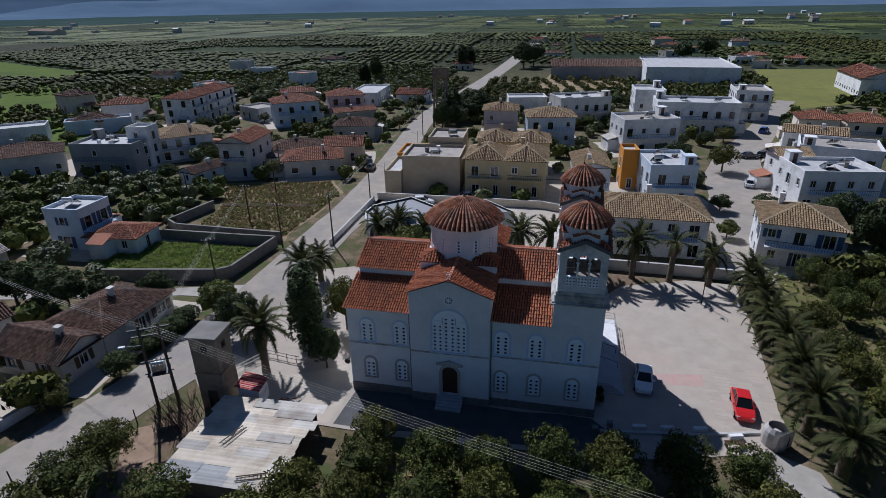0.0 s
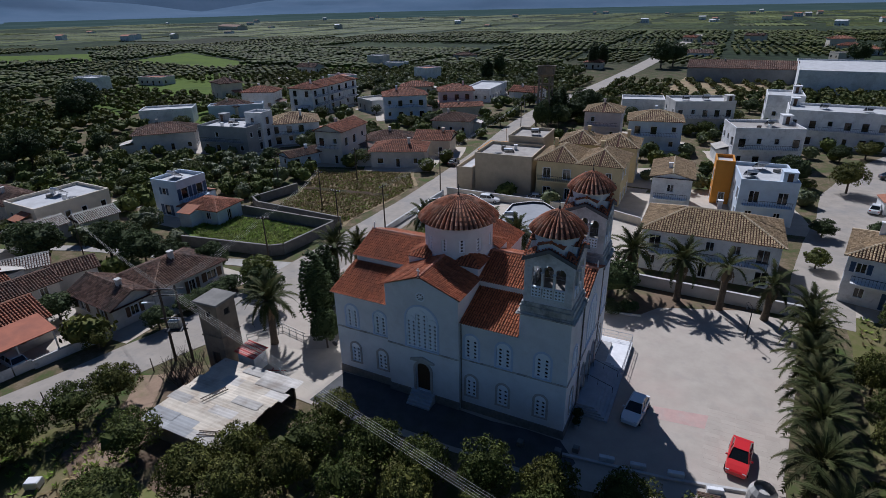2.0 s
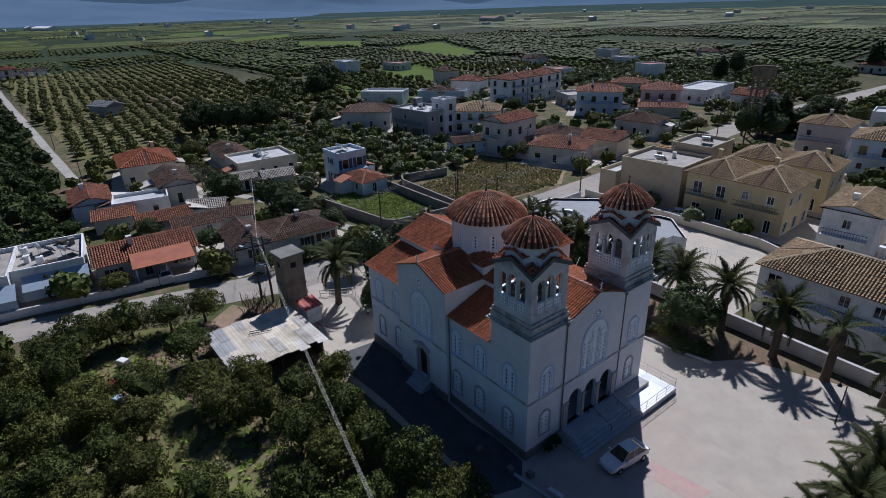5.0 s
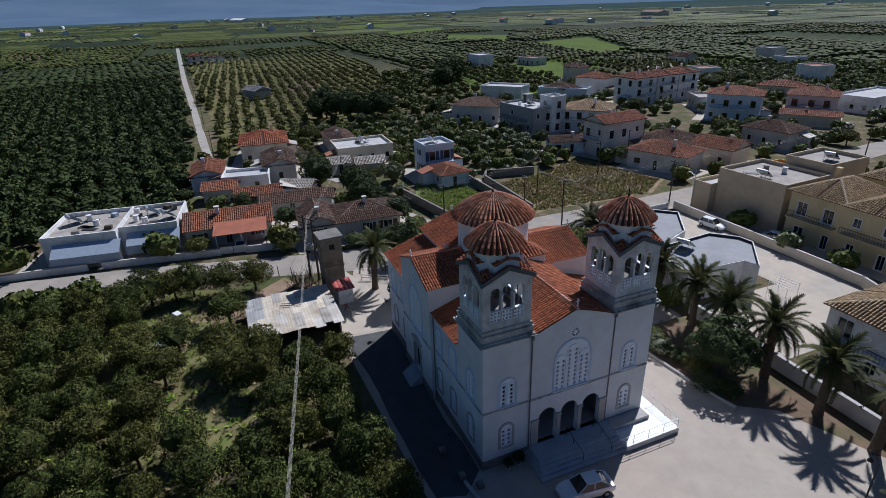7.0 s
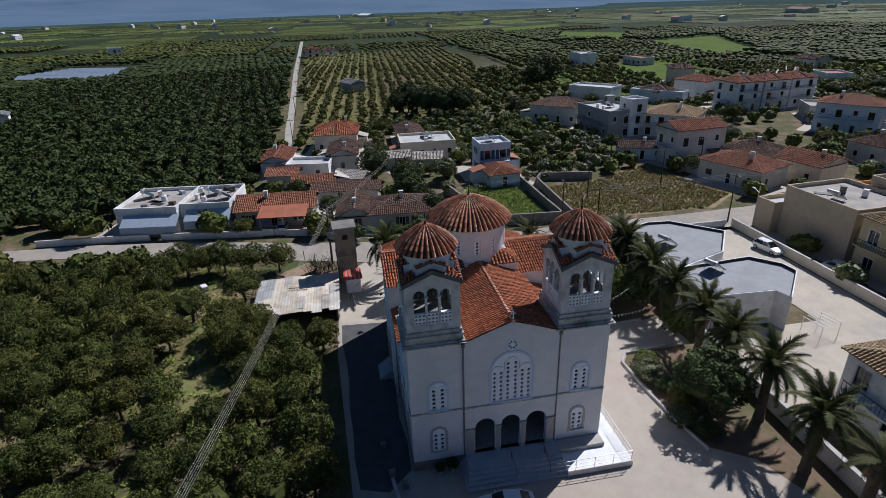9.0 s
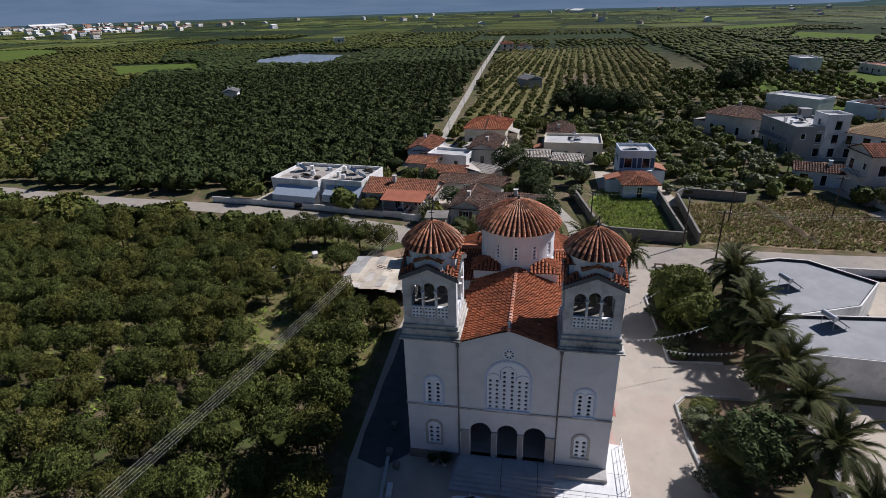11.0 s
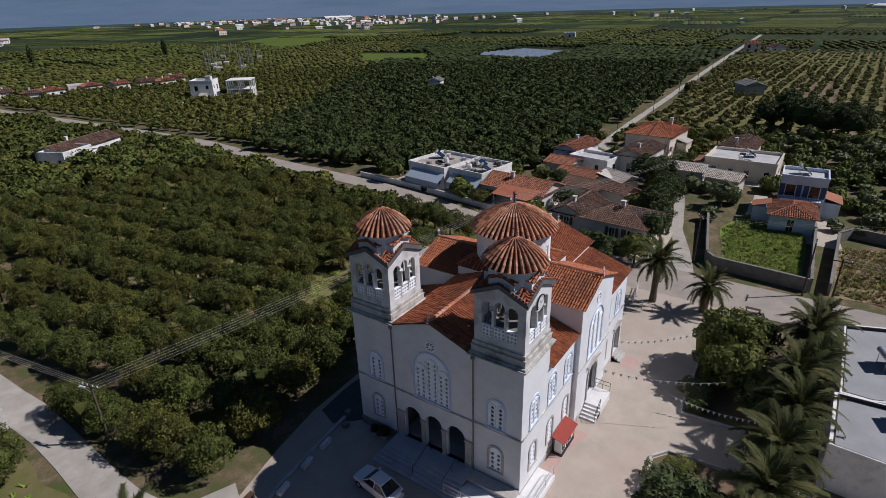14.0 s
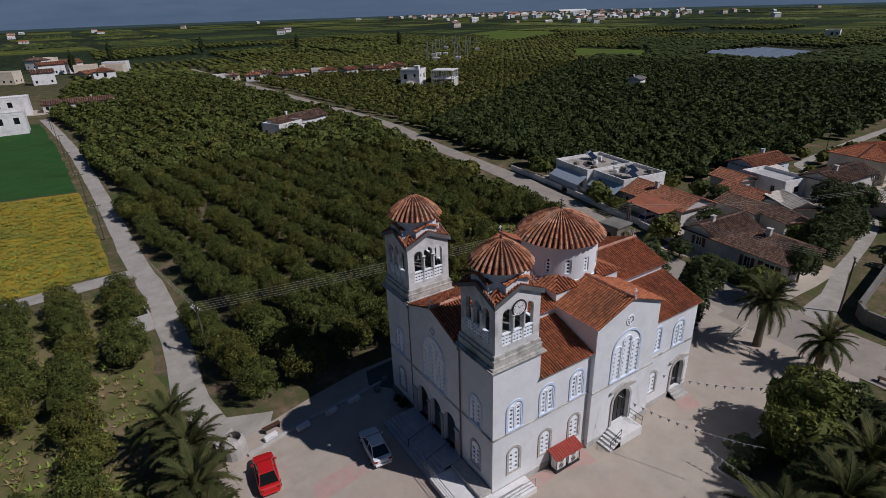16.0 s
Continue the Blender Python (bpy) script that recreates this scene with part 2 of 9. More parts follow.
# ---- mesh building ----
class MB:
    """Gathers points and faces of one mesh."""

    def __init__(self):
        self.v, self.f, self.m = [], [], []

    def face(self, pts, mat=0):
        i = len(self.v)
        self.v.extend(tuple(p) for p in pts)
        self.f.append(tuple(range(i, i + len(pts))))
        self.m.append(mat)

    def box(self, x0, y0, z0, x1, y1, z1, mat=0, tf=None, bevel=0.0):
        c = [(x, y, z) for z in (z0, z1) for x, y in ((x0, y0), (x1, y0), (x1, y1), (x0, y1))]
        if bevel:
            b = bevel
            ring = lambda k, z: [(x0 + k, y0 + k, z), (x1 - k, y0 + k, z), (x1 - k, y1 - k, z), (x0 + k, y1 - k, z)]
            c = ring(b, z0) + ring(0, z0 + b) + ring(0, z1 - b) + ring(b, z1)
        if tf:
            c = [tf @ Vector(p) for p in c]
        i = len(self.v)
        self.v.extend(tuple(p) for p in c)
        n = len(c) // 4
        self.f.append((i + 3, i + 2, i + 1, i))
        self.f.append(tuple(i + 4 * (n - 1) + k for k in range(4)))
        for lv in range(n - 1):
            for k in range(4):
                a, b_ = i + 4 * lv + k, i + 4 * lv + (k + 1) % 4
                self.f.append((a, b_, b_ + 4, a + 4))
        self.m.extend([mat] * (2 + 4 * (n - 1)))

    def tube(self, p, q, r0, r1=None, n=8, mat=0, caps=True):
        r1 = r0 if r1 is None else r1
        p, q = Vector(p), Vector(q)
        d = (q - p).normalized()
        a = d.orthogonal().normalized()
        b = d.cross(a)
        i = len(self.v)
        for c, r in ((p, r0), (q, r1)):
            for k in range(n):
                t = 2 * math.pi * k / n
                self.v.append(tuple(c + a * (r * math.cos(t)) + b * (r * math.sin(t))))
        for k in range(n):
            k2 = (k + 1) % n
            self.f.append((i + k, i + k2, i + n + k2, i + n + k))
            self.m.append(mat)
        if caps:
            self.f.append(tuple(i + k for k in reversed(range(n))))
            self.f.append(tuple(i + n + k for k in range(n)))
            self.m.extend([mat, mat])

    def lathe(self, c, prof, n=24, mat=0):
        """prof: radius and height, from below up."""
        i = len(self.v)
        for r, z in prof:
            for k in range(n):
                t = 2 * math.pi * k / n
                self.v.append((c[0] + r * math.cos(t), c[1] + r * math.sin(t), c[2] + z))
        for j in range(len(prof) - 1):
            for k in range(n):
                k2 = (k + 1) % n
                self.f.append((i + j * n + k, i + j * n + k2, i + (j + 1) * n + k2, i + (j + 1) * n + k))
                self.m.append(mat)

    def line(self, pts, r, n=4, mat=0):
        """One unbroken round line through points."""
        pts = [Vector(p) for p in pts]
        d = (pts[-1] - pts[0]).normalized()
        a = d.orthogonal().normalized()
        b = d.cross(a)
        i = len(self.v)
        for p in pts:
            for k in range(n):
                t = 2 * math.pi * k / n
                self.v.append(tuple(p + a * (r * math.cos(t)) + b * (r * math.sin(t))))
        for j in range(len(pts) - 1):
            for k in range(n):
                k2 = (k + 1) % n
                self.f.append((i + j * n + k, i + j * n + k2, i + (j + 1) * n + k2, i + (j + 1) * n + k))
                self.m.append(mat)

    def mesh(self, name, mats, smooth=False):
        me = bpy.data.meshes.new(name)
        if len(self.v) < 4000:
            at, keep, seen = [], [], {}
            for p in self.v:
                k = (round(p[0], 4), round(p[1], 4), round(p[2], 4))
                if k not in seen:
                    seen[k] = len(keep)
                    keep.append(p)
                at.append(seen[k])
            good = [i for i, f in enumerate(self.f) if len({at[k] for k in f}) == len(f)]
            self.f, self.m = [tuple(at[k] for k in self.f[i]) for i in good], [self.m[i] for i in good]
            self.v = keep
        me.from_pydata(self.v, [], self.f)
        for m in mats:
            me.materials.append(m)
        if len(mats) > 1:
            me.polygons.foreach_set("material_index", self.m)
        if smooth:
            me.polygons.foreach_set("use_smooth", [True] * len(me.polygons))
        me.update()
        return me


def under(ob, parent):
    ob.parent = parent
    if parent is not None:
        ob.matrix_parent_inverse = parent.matrix_world.inverted()
    return ob


def part(name, mb, mats, parent, label="", smooth=False, kind=""):
    mats = mats if isinstance(mats, (list, tuple)) else [mats]
    ob = new(name, mb.mesh(name, mats, smooth) if isinstance(mb, MB) else mb)
    ob.parent = parent
    return tagged(ob, label, kind=kind)


def thing(name, label, category, group="", kind="", m=None):
    ob = new(name)
    ob.empty_display_size = 0.2
    if m is not None:
        ob.matrix_basis = m
    return tagged(ob, label, category, group, kind)


def plane_frame(o, u, nrm):
    """Maps (along, up, out) to the world: a wall's own axes."""
    o, u, nrm = Vector(o), Vector(u).normalized(), Vector(nrm).normalized()
    return lambda a, b, c=0.0: o + u * a + Vector((0, 0, 1)) * b + nrm * c


def arch_pts(u0, u1, vs, n=10):
    r, c = (u1 - u0) / 2, (u0 + u1) / 2
    return [(c - r * math.cos(math.pi * k / n), vs + r * math.sin(math.pi * k / n)) for k in range(n + 1)]


def wall(mb, P, u0, u1, v0, top, openings, depth=0.3, breaks=(), mat=0, back=None, inner=None):
    """A wall face with openings (ua, ub, va, vb, arched); vb is the crown. top: a height or a function. Reveals go in by depth."""
    topf = top if callable(top) else (lambda u: top)
    us = sorted({u0, u1, *breaks, *[o[0] for o in openings], *[o[1] for o in openings]})
    us = [u for u in us if u0 <= u <= u1]
    layers = (0.0,) if back is None else (0.0, -back)
    for a, b in zip(us, us[1:]):
        mid = (a + b) / 2
        ops = sorted([o for o in openings if o[0] < mid < o[1]], key=lambda o: o[2])
        low = v0
        for o in ops + [None]:
            for w in layers:
                mw = mat if w == 0.0 or inner is None else inner
                if o is None:
                    mb.face([P(a, low, w), P(b, low, w), P(b, topf(b), w), P(a, topf(a), w)], mw)
                elif o[2] > low + 1e-4:
                    mb.face([P(a, low, w), P(b, low, w), P(b, o[2], w), P(a, o[2], w)], mw)
            if o is not None:
                low = o[3]
    for ua, ub, va, vb, arched in openings:
        ring = [(ua, va), (ub, va)]
        if arched:
            vs = vb - (ub - ua) / 2
            arc = arch_pts(ua, ub, vs)
            ring += list(reversed(arc))
            for w in layers:
                for p, q in zip(arc, arc[1:]):
                    mb.face([P(p[0], p[1], w), P(q[0], q[1], w), P(q[0], vb, w), P(p[0], vb, w)], mat)
        else:
            ring += [(ub, vb), (ua, vb)]
        for p, q in zip(ring, ring[1:] + ring[:1]):
            mb.face([P(p[0], p[1], 0), P(q[0], q[1], 0), P(q[0], q[1], -depth), P(p[0], p[1], -depth)], mat)


def strip(mb, P, ring, w0, w1, width, mat=0, closed=False):
    """A moulding that follows a line of points (u, v) on a wall, width to its left, from w0 out to w1."""
    n = len(ring)
    outer = []
    for i in range(n):
        p, q = ring[max(i - 1, 0)], ring[min(i + 1, n - 1)]
        d = Vector((q[0] - p[0], q[1] - p[1])).normalized()
        outer.append((ring[i][0] - d.y * width, ring[i][1] + d.x * width))
    for i in range(n - 1):
        a, b, c, d = ring[i], ring[i + 1], outer[i + 1], outer[i]
        mb.face([P(*a, w1), P(*b, w1), P(*c, w1), P(*d, w1)], mat)
        mb.face([P(*a, w0), P(*b, w0), P(*b, w1), P(*a, w1)], mat)
        mb.face([P(*c, w0), P(*d, w0), P(*d, w1), P(*c, w1)], mat)
    for i in (0, n - 1):
        mb.face([P(*ring[i], w0), P(*ring[i], w1), P(*outer[i], w1), P(*outer[i], w0)], mat)


def tiles(mb, poly, eave, col=0.30, row=0.42, lift=0.035, seg=4, mat=0, bed=1, rng=random, eave_end=None):
    """Barrel tiles in columns on a convex sloping polygon; eave: the direction along the eave."""
    poly = [Vector(p) for p in poly]
    e = Vector(eave).normalized()
    nrm = Vector((0, 0, 0))
    for i in range(len(poly)):
        nrm += poly[i].cross(poly[(i + 1) % len(poly)])
    nrm.normalize()
    if nrm.z < 0:
        nrm = -nrm
    s = nrm.cross(e).normalized()
    if s.z < 0:
        s = -s
    o = poly[0]
    mb.face(poly, bed)
    pts = [((p - o).dot(e), (p - o).dot(s)) for p in poly]
    lo, hi = min(p[0] for p in pts), max(p[0] for p in pts)
    n = max(1, round((hi - lo) / col))
    cw = (hi - lo) / n
    r = cw * 0.34
    for i in range(n):
        a = lo + (i + 0.5) * cw
        cuts = []
        for k in range(len(pts)):
            p, q = pts[k], pts[(k + 1) % len(pts)]
            if (p[0] - a) * (q[0] - a) < 0:
                cuts.append(p[1] + (a - p[0]) / (q[0] - p[0]) * (q[1] - p[1]))
        if len(cuts) < 2:
            continue
        s0, s1 = min(cuts), max(cuts)
        m = max(1, round((s1 - s0) / row))
        for j in range(m):
            b0, b1 = s0 + (s1 - s0) * j / m, s0 + (s1 - s0) * (j + 1) / m
            da, dz = rng.uniform(-0.02, 0.02), rng.uniform(0, 0.018)
            base = len(mb.v)
            for b, rr, h in ((b0 - 0.03, r * 1.08, lift + dz), (b1, r * 0.92, 0.004)):
                for k in range(seg + 1):
                    t = math.pi * k / seg
                    mb.v.append(tuple(o + e * (a + da - rr * math.cos(t)) + s * b + nrm * (h + rr * math.sin(t) * 1.15)))
            for k in range(seg):
                mb.f.append((base + k, base + k + 1, base + seg + 2 + k, base + seg + 1 + k))
                mb.m.append(mat)
            mb.f.append(tuple(base + k for k in range(seg + 1)))
            mb.m.append(eave_end if eave_end is not None and j == 0 else bed)


def ridge(mb, p, q, r=0.16, step=0.45, mat=0):
    """Ridge tiles laid end to end."""
    p, q = Vector(p), Vector(q)
    n = max(1, round((q - p).length / step))
    for k in range(n):
        a, b = p.lerp(q, k / n), p.lerp(q, (k + 1.08) / n)
        mb.tube(a + Vector((0, 0, 0.03)), b, r * 1.1, r * 0.9, 7, mat)


# ---- ground, roads and plaza ----
def ground_material():
    m = bpy.data.materials.new("plain_of_fields")
    m.use_nodes = True
    n, ln = m.node_tree.nodes, m.node_tree.links
    b = n["Principled BSDF"]
    b.inputs["Roughness"].default_value, b.inputs["Specular IOR Level"].default_value = 0.97, 0.1
    g = n.new("ShaderNodeNewGeometry")

    def ramp(stops):
        r = n.new("ShaderNodeValToRGB")
        while len(r.color_ramp.elements) < len(stops):
            r.color_ramp.elements.new(0.5)
        for el, (p, c) in zip(r.color_ramp.elements, stops):
            el.position, el.color = p, (*c, 1)
        return r

    def tex(kind, scale, **kw):
        t = n.new(kind)
        t.inputs["Scale"].default_value = scale
        for k, v in kw.items():
            t.inputs[k].default_value = v
        ln.new(g.outputs["Position"], t.inputs["Vector"])
        return t

    mapn = n.new("ShaderNodeMapping")
    mapn.inputs["Scale"].default_value = (0.55, 1.0, 1.0)
    mapn.inputs["Rotation"].default_value = (0, 0, 0.18)
    ln.new(g.outputs["Position"], mapn.inputs["Vector"])
    fields = n.new("ShaderNodeTexVoronoi")
    fields.inputs["Scale"].default_value = 0.0085
    fields.distance = "CHEBYCHEV"
    ln.new(mapn.outputs[0], fields.inputs["Vector"])
    fr = ramp([(0.0, (0.020, 0.031, 0.014)), (0.30, (0.025, 0.037, 0.016)), (0.58, (0.030, 0.044, 0.018)), (0.78, (0.040, 0.055, 0.021)), (0.88, (0.045, 0.046, 0.027)), (1.0, (0.021, 0.033, 0.015))])
    ln.new(fields.outputs["Color"], fr.inputs[0])
    crowns = tex("ShaderNodeTexVoronoi", 0.19)
    cr = n.new("ShaderNodeMapRange")
    cr.inputs["From Min"].default_value, cr.inputs["From Max"].default_value = 0.25, 0.75
    cr.inputs["To Min"].default_value, cr.inputs["To Max"].default_value = 1.25, 0.55
    ln.new(crowns.outputs["Distance"], cr.inputs["Value"])
    far = n.new("ShaderNodeMix")
    far.data_type, far.blend_type = "RGBA", "MULTIPLY"
    far.inputs[0].default_value = 1.0
    ln.new(fr.outputs[0], far.inputs[6])
    ln.new(cr.outputs[0], far.inputs[7])
    grain = tex("ShaderNodeTexNoise", 0.22, Detail=12.0, Roughness=0.78)
    near = ramp([(0.36, (0.22, 0.17, 0.115)), (0.46, (0.145, 0.112, 0.066)), (0.53, (0.095, 0.092, 0.042)), (0.62, (0.070, 0.100, 0.027))])
    ln.new(grain.outputs[0], near.inputs[0])
    ln_ = n.new("ShaderNodeVectorMath")
    ln_.operation = "LENGTH"
    ln.new(g.outputs["Position"], ln_.inputs[0])
    dist = n.new("ShaderNodeMapRange")
    dist.inputs["From Min"].default_value, dist.inputs["From Max"].default_value = 230, 420
    ln.new(ln_.outputs["Value"], dist.inputs["Value"])
    mx = n.new("ShaderNodeMix")
    mx.data_type = "RGBA"
    ln.new(dist.outputs[0], mx.inputs[0])
    ln.new(near.outputs[0], mx.inputs[6])
    ln.new(far.outputs[2], mx.inputs[7])
    ln.new(mx.outputs[2], b.inputs["Base Color"])
    bp = n.new("ShaderNodeBump")
    bp.inputs["Strength"].default_value, bp.inputs["Distance"].default_value = 0.5, 0.15
    ln.new(grain.outputs[0], bp.inputs["Height"])
    ln.new(bp.outputs[0], b.inputs["Normal"])
    return m


mb = MB()
mb.face([(-4300, -4300, -0.05), (4300, -4300, -0.05), (4300, 4300, -0.05), (-4300, 4300, -0.05)])
tagged(part("ground", mb, ground_material(), None), "flat farm plain of orchards, grass and brown soil", "ground", kind="structure")


ROADS = []


def ribbon(name, pts, widths, z, material, label, category="road", kerb=0.0):
    """A road along a line of points; widths: one or one for each point."""
    ws = widths if isinstance(widths, (list, tuple)) else [widths] * len(pts)
    p = [Vector((x, y, 0)) for x, y in pts]
    fine, fw = [], []
    for i in range(len(p) - 1):
        a, b, c, d = p[max(i - 1, 0)], p[i], p[i + 1], p[min(i + 2, len(p) - 1)]
        n = max(1, int((c - b).length / 4))
        for k in range(n):
            t = k / n
            fine.append(0.5 * ((2 * b) + (c - a) * t + (2 * a - 5 * b + 4 * c - d) * t * t + (3 * b - a - 3 * c + d) * t ** 3))
            fw.append(ws[i] + (ws[i + 1] - ws[i]) * t)
    fine.append(p[-1])
    fw.append(ws[-1])
    ROADS.extend((p_.x, p_.y, w_ / 2) for p_, w_ in zip(fine, fw))
    left, right = [], []
    for i in range(len(fine)):
        d = (fine[min(i + 1, len(fine) - 1)] - fine[max(i - 1, 0)]).normalized()
        nn = Vector((-d.y, d.x, 0))
        w = fw[i] / 2 + 0.25 * noise.noise(fine[i] * 0.3) * (0 if kerb else 1)
        left.append(fine[i] + nn * w)
        right.append(fine[i] - nn * w)
    m2 = MB()
    for i in range(len(fine) - 1):
        m2.face([(*right[i].xy, z), (*right[i + 1].xy, z), (*left[i + 1].xy, z), (*left[i].xy, z)])
        for s, q in ((1, left), (-1, right)):
            m2.face([(*q[i].xy, z), (*q[i + 1].xy, z), (*q[i + 1].xy, z - 0.06), (*q[i].xy, z - 0.06)])
    ob = part(name, m2, material, None)
    return tagged(ob, label, category, kind="structure")


def sheet(name, poly, z, material, label, category, jag=0.0, kind="structure"):
    """A flat patch of ground with an uneven edge."""
    q = []
    for i in range(len(poly)):
        a, b = Vector((*poly[i], 0)), Vector((*poly[(i + 1) % len(poly)], 0))
        n = max(1, int((b - a).length / 3)) if jag else 1
        for k in range(n):
            c = a.lerp(b, k / n)
            q.append((c.x + jag * noise.noise(c * 0.21), c.y + jag * noise.noise(c * 0.21 + Vector((9, 3, 1))), z))
    m2 = MB()
    m2.face(q)
    return tagged(part(name, m2, material, None), label, category, kind=kind)


ribbon("road_main", [(-39, 50), (-39, 62), (-39, 75), (-39, 97), (-41.5, 130), (-45.5, 170), (-46, 205), (-42, 250), (-38.5, 300), (-35, 380), (-33, 470), (-25, 700)], [8, 8, 8, 8, 7.5, 7, 7, 7, 8, 9, 9, 9], 0.012, ROAD, "pale dusty asphalt main road through the village")
ribbon("road_west", [(-45, -330), (-57, -125), (-58.5, -75), (-54.5, -43), (-52.0, -8), (-48.5, 12), (-44, 27), (-40.5, 40), (-39, 52)], [4, 4, 4, 4.2, 4.6, 5.2, 6.0, 7.5, 8], 0.004, ROAD, "narrow pale asphalt road beside walled yards")
ribbon("road_orchard", [(34, -170), (27, -110), (22.5, -50), (20.4, -12), (19.0, 4), (18.7, 18), (19.3, 31), (18.5, 36), (14, 38.2)], [2.8, 2.8, 2.8, 2.9, 3.0, 3.0, 3.1, 3.8, 4], -0.004, DIRT_ROAD, "pale gravel lane between orchards")
ribbon("road_side", [(20.5, -4.5), (28, -4.0), (37, -3.2), (75, 2)], 3.2, -0.012, DIRT_ROAD, "short gravel side track beside a yellow field")
ribbon("road_field", [(-41, 57), (-50, 55.5), (-58, 53), (-66, 51.5), (-82, 47), (-96, 36), (-104, 26), (-116, 22.7), (-200, 19), (-300, 14.5), (-408, 10.7), (-600, 4)], [4, 2.2, 1.7, 1.7, 1.8, 1.9, 2.0, 2.0, 2.2, 2.5, 2.8, 3.0], 0.0, DIRT_ROAD, "straight pale farm lane running off between orchards")
ribbon("road_north", [(24, 71), (27, 92), (31, 108), (35, 122), (42, 145), (52, 165), (62, 190), (80, 230)], [7, 7, 8, 12, 9, 8, 7, 6], 0.004, ROAD, "pale side street with a round planted island")
sheet("plaza", [(-37, 40), (-22, 34.8), (-15, 34.6), (4, 35.5), (9, 36.5), (18, 39), (19.5, 46), (21.2, 60), (22, 70), (5, 71.2), (-19, 71.5), (-36.5, 64), (-36.5, 50)], 0.006, PLAZA, "wide sunlit concrete church square with pinkish worn patches", "square")
FIELD_TAN = surf("dry_fallow_field", (0.33, 0.235, 0.14), (0.235, 0.18, 0.095), 0.5, 0.98, (0.11, 0.125, 0.04), 0.13, 0.85, 0.8, 3)
GARDEN = surf("leafy_garden_bed", (0.15, 0.215, 0.038), (0.20, 0.26, 0.045), 1.6, 0.9, (0.10, 0.13, 0.035), 0.7, 0.7, 0.9, 4)
YELLOW = surf("yellow_flowering_field", (0.34, 0.25, 0.02), (0.24, 0.20, 0.025), 0.35, 0.95, (0.10, 0.14, 0.025), 0.1, 0.6, 0.6, 4)
MEADOW = surf("bright_green_meadow", (0.085, 0.125, 0.024), (0.11, 0.145, 0.03), 0.3, 0.95, (0.06, 0.085, 0.026), 0.06, 0.8, 0.5, 3, spec=0.05)
CROP = surf("dark_green_crop", (0.030, 0.085, 0.022), (0.04, 0.10, 0.028), 0.3, 0.95, (0.03, 0.06, 0.02), 0.07, 0.5, 0.5, 3, spec=0.05)
sheet("field_fallow", [(-62.5, 75), (-45, 73.8), (-44, 99), (-50, 107), (-72, 101), (-64, 86)], -0.006, FIELD_TAN, "dry tan fallow plot with rough grass", "field", 0.8)
sheet("garden_plot", [(-71, 61.5), (-62, 58.5), (-46.5, 61.5), (-46, 70.5), (-63, 70.5), (-70, 68.5)], -0.008, GARDEN, "green vegetable garden behind a concrete wall", "garden", 0.5)
sheet("field_yellow", [(23.5, -6.5), (60, -2.5), (75, -40), (70, -62), (26.3, -56), (24.4, -30)], -0.009, YELLOW, "yellow flowering field beside the gravel lane", "field", 0.7)
sheet("field_crop", [(26.5, -57), (70, -63), (80, -165), (35, -160), (30, -110)], -0.009, CROP, "dark green crop field beside the gravel lane", "field", 0.7)
sheet("field_meadow", [(68, 205), (110, 232), (150, 345), (100, 340), (90, 290)], -0.009, surf("yellow_green_meadow", (0.145, 0.15, 0.028), (0.19, 0.18, 0.038), 0.3, 0.95, (0.11, 0.125, 0.028), 0.06, 0.7, 0.5, 3), "bright green meadow behind houses", "field", 1.0)
for poly in ([(-150, 120), (-128, 122), (-160, 178), (-185, 168)], [(-215, 120), (-180, 128), (-230, 250), (-290, 240)], [(-170, 205), (-140, 215), (-190, 300), (-240, 290)]):
    sheet("field_far", poly, -0.01, MEADOW, "bright green strip field between orchards", "field", 1.5)
sheet("field_brown", [(-520, -128), (-640, -190), (-662, -138), (-556, -92)], -0.011, SOIL, "reddish brown planted strip among orchards", "field", 1.2)
sheet("field_brown", [(-250, 55), (-190, 62), (-195, 75), (-255, 70)], -0.01, SOIL, "brown ploughed strip among orchards", "field", 1.2)
sheet("yard_dirt", [(-35, 21), (-27, 17), (-20.5, 20), (-21, 34), (-33, 36.5), (-38, 31)], -0.002, SOIL, "bare brown soil yard round a shed", "yard", 1.0)
YARD = surf("pale_yard_concrete", (0.50, 0.435, 0.35), (0.43, 0.375, 0.30), 0.6, 0.9, (0.34, 0.32, 0.28), 0.2, 0.6, 0.2, 9)
PINK_PAVING = surf("pink_paving_strip", (0.50, 0.34, 0.29), (0.44, 0.30, 0.26), 1.2, 0.9, (0.42, 0.36, 0.31), 0.5, 0.6, 0.2, 12)
sheet("paving_strip", [(8.9, 48.1), (13.6, 48.9), (13.3, 46.9), (9.5, 46.5)], 0.011, PINK_PAVING, "faded pink paving strip in the church square", "paving", 0.15)
sheet("lot_pale", [(-208, 237), (-213, 267), (-190, 253), (-185, 223)], -0.006, YARD, "pale bare lot beside a white building", "lot", 0.5)
sheet("yard_concrete", [(-37, 38.8), (-31, 33.4), (-26, 34.8), (-20.8, 35.2), (-21, 44.5), (-27, 41.5)], 0.0145, YARD, "pale dusty concrete apron beside a shed", "yard", 0.4)
YOUNG = [(-15, 237), (24, 239), (31, 307), (-8, 315)]
sheet("orchard_floor", YOUNG, -0.008, FIELD_TAN, "dry tan floor of a young orchard", "orchard floor", 0.8)
# The church's shade on the lane is deepened by this dark colour.
LANE_SHADE = surf("lane_shade_tone", (0.105, 0.105, 0.105), (0.075, 0.075, 0.075), 0.6, 0.9, (0.075, 0.08, 0.06), 0.25, 0.7, 0.3, 10)
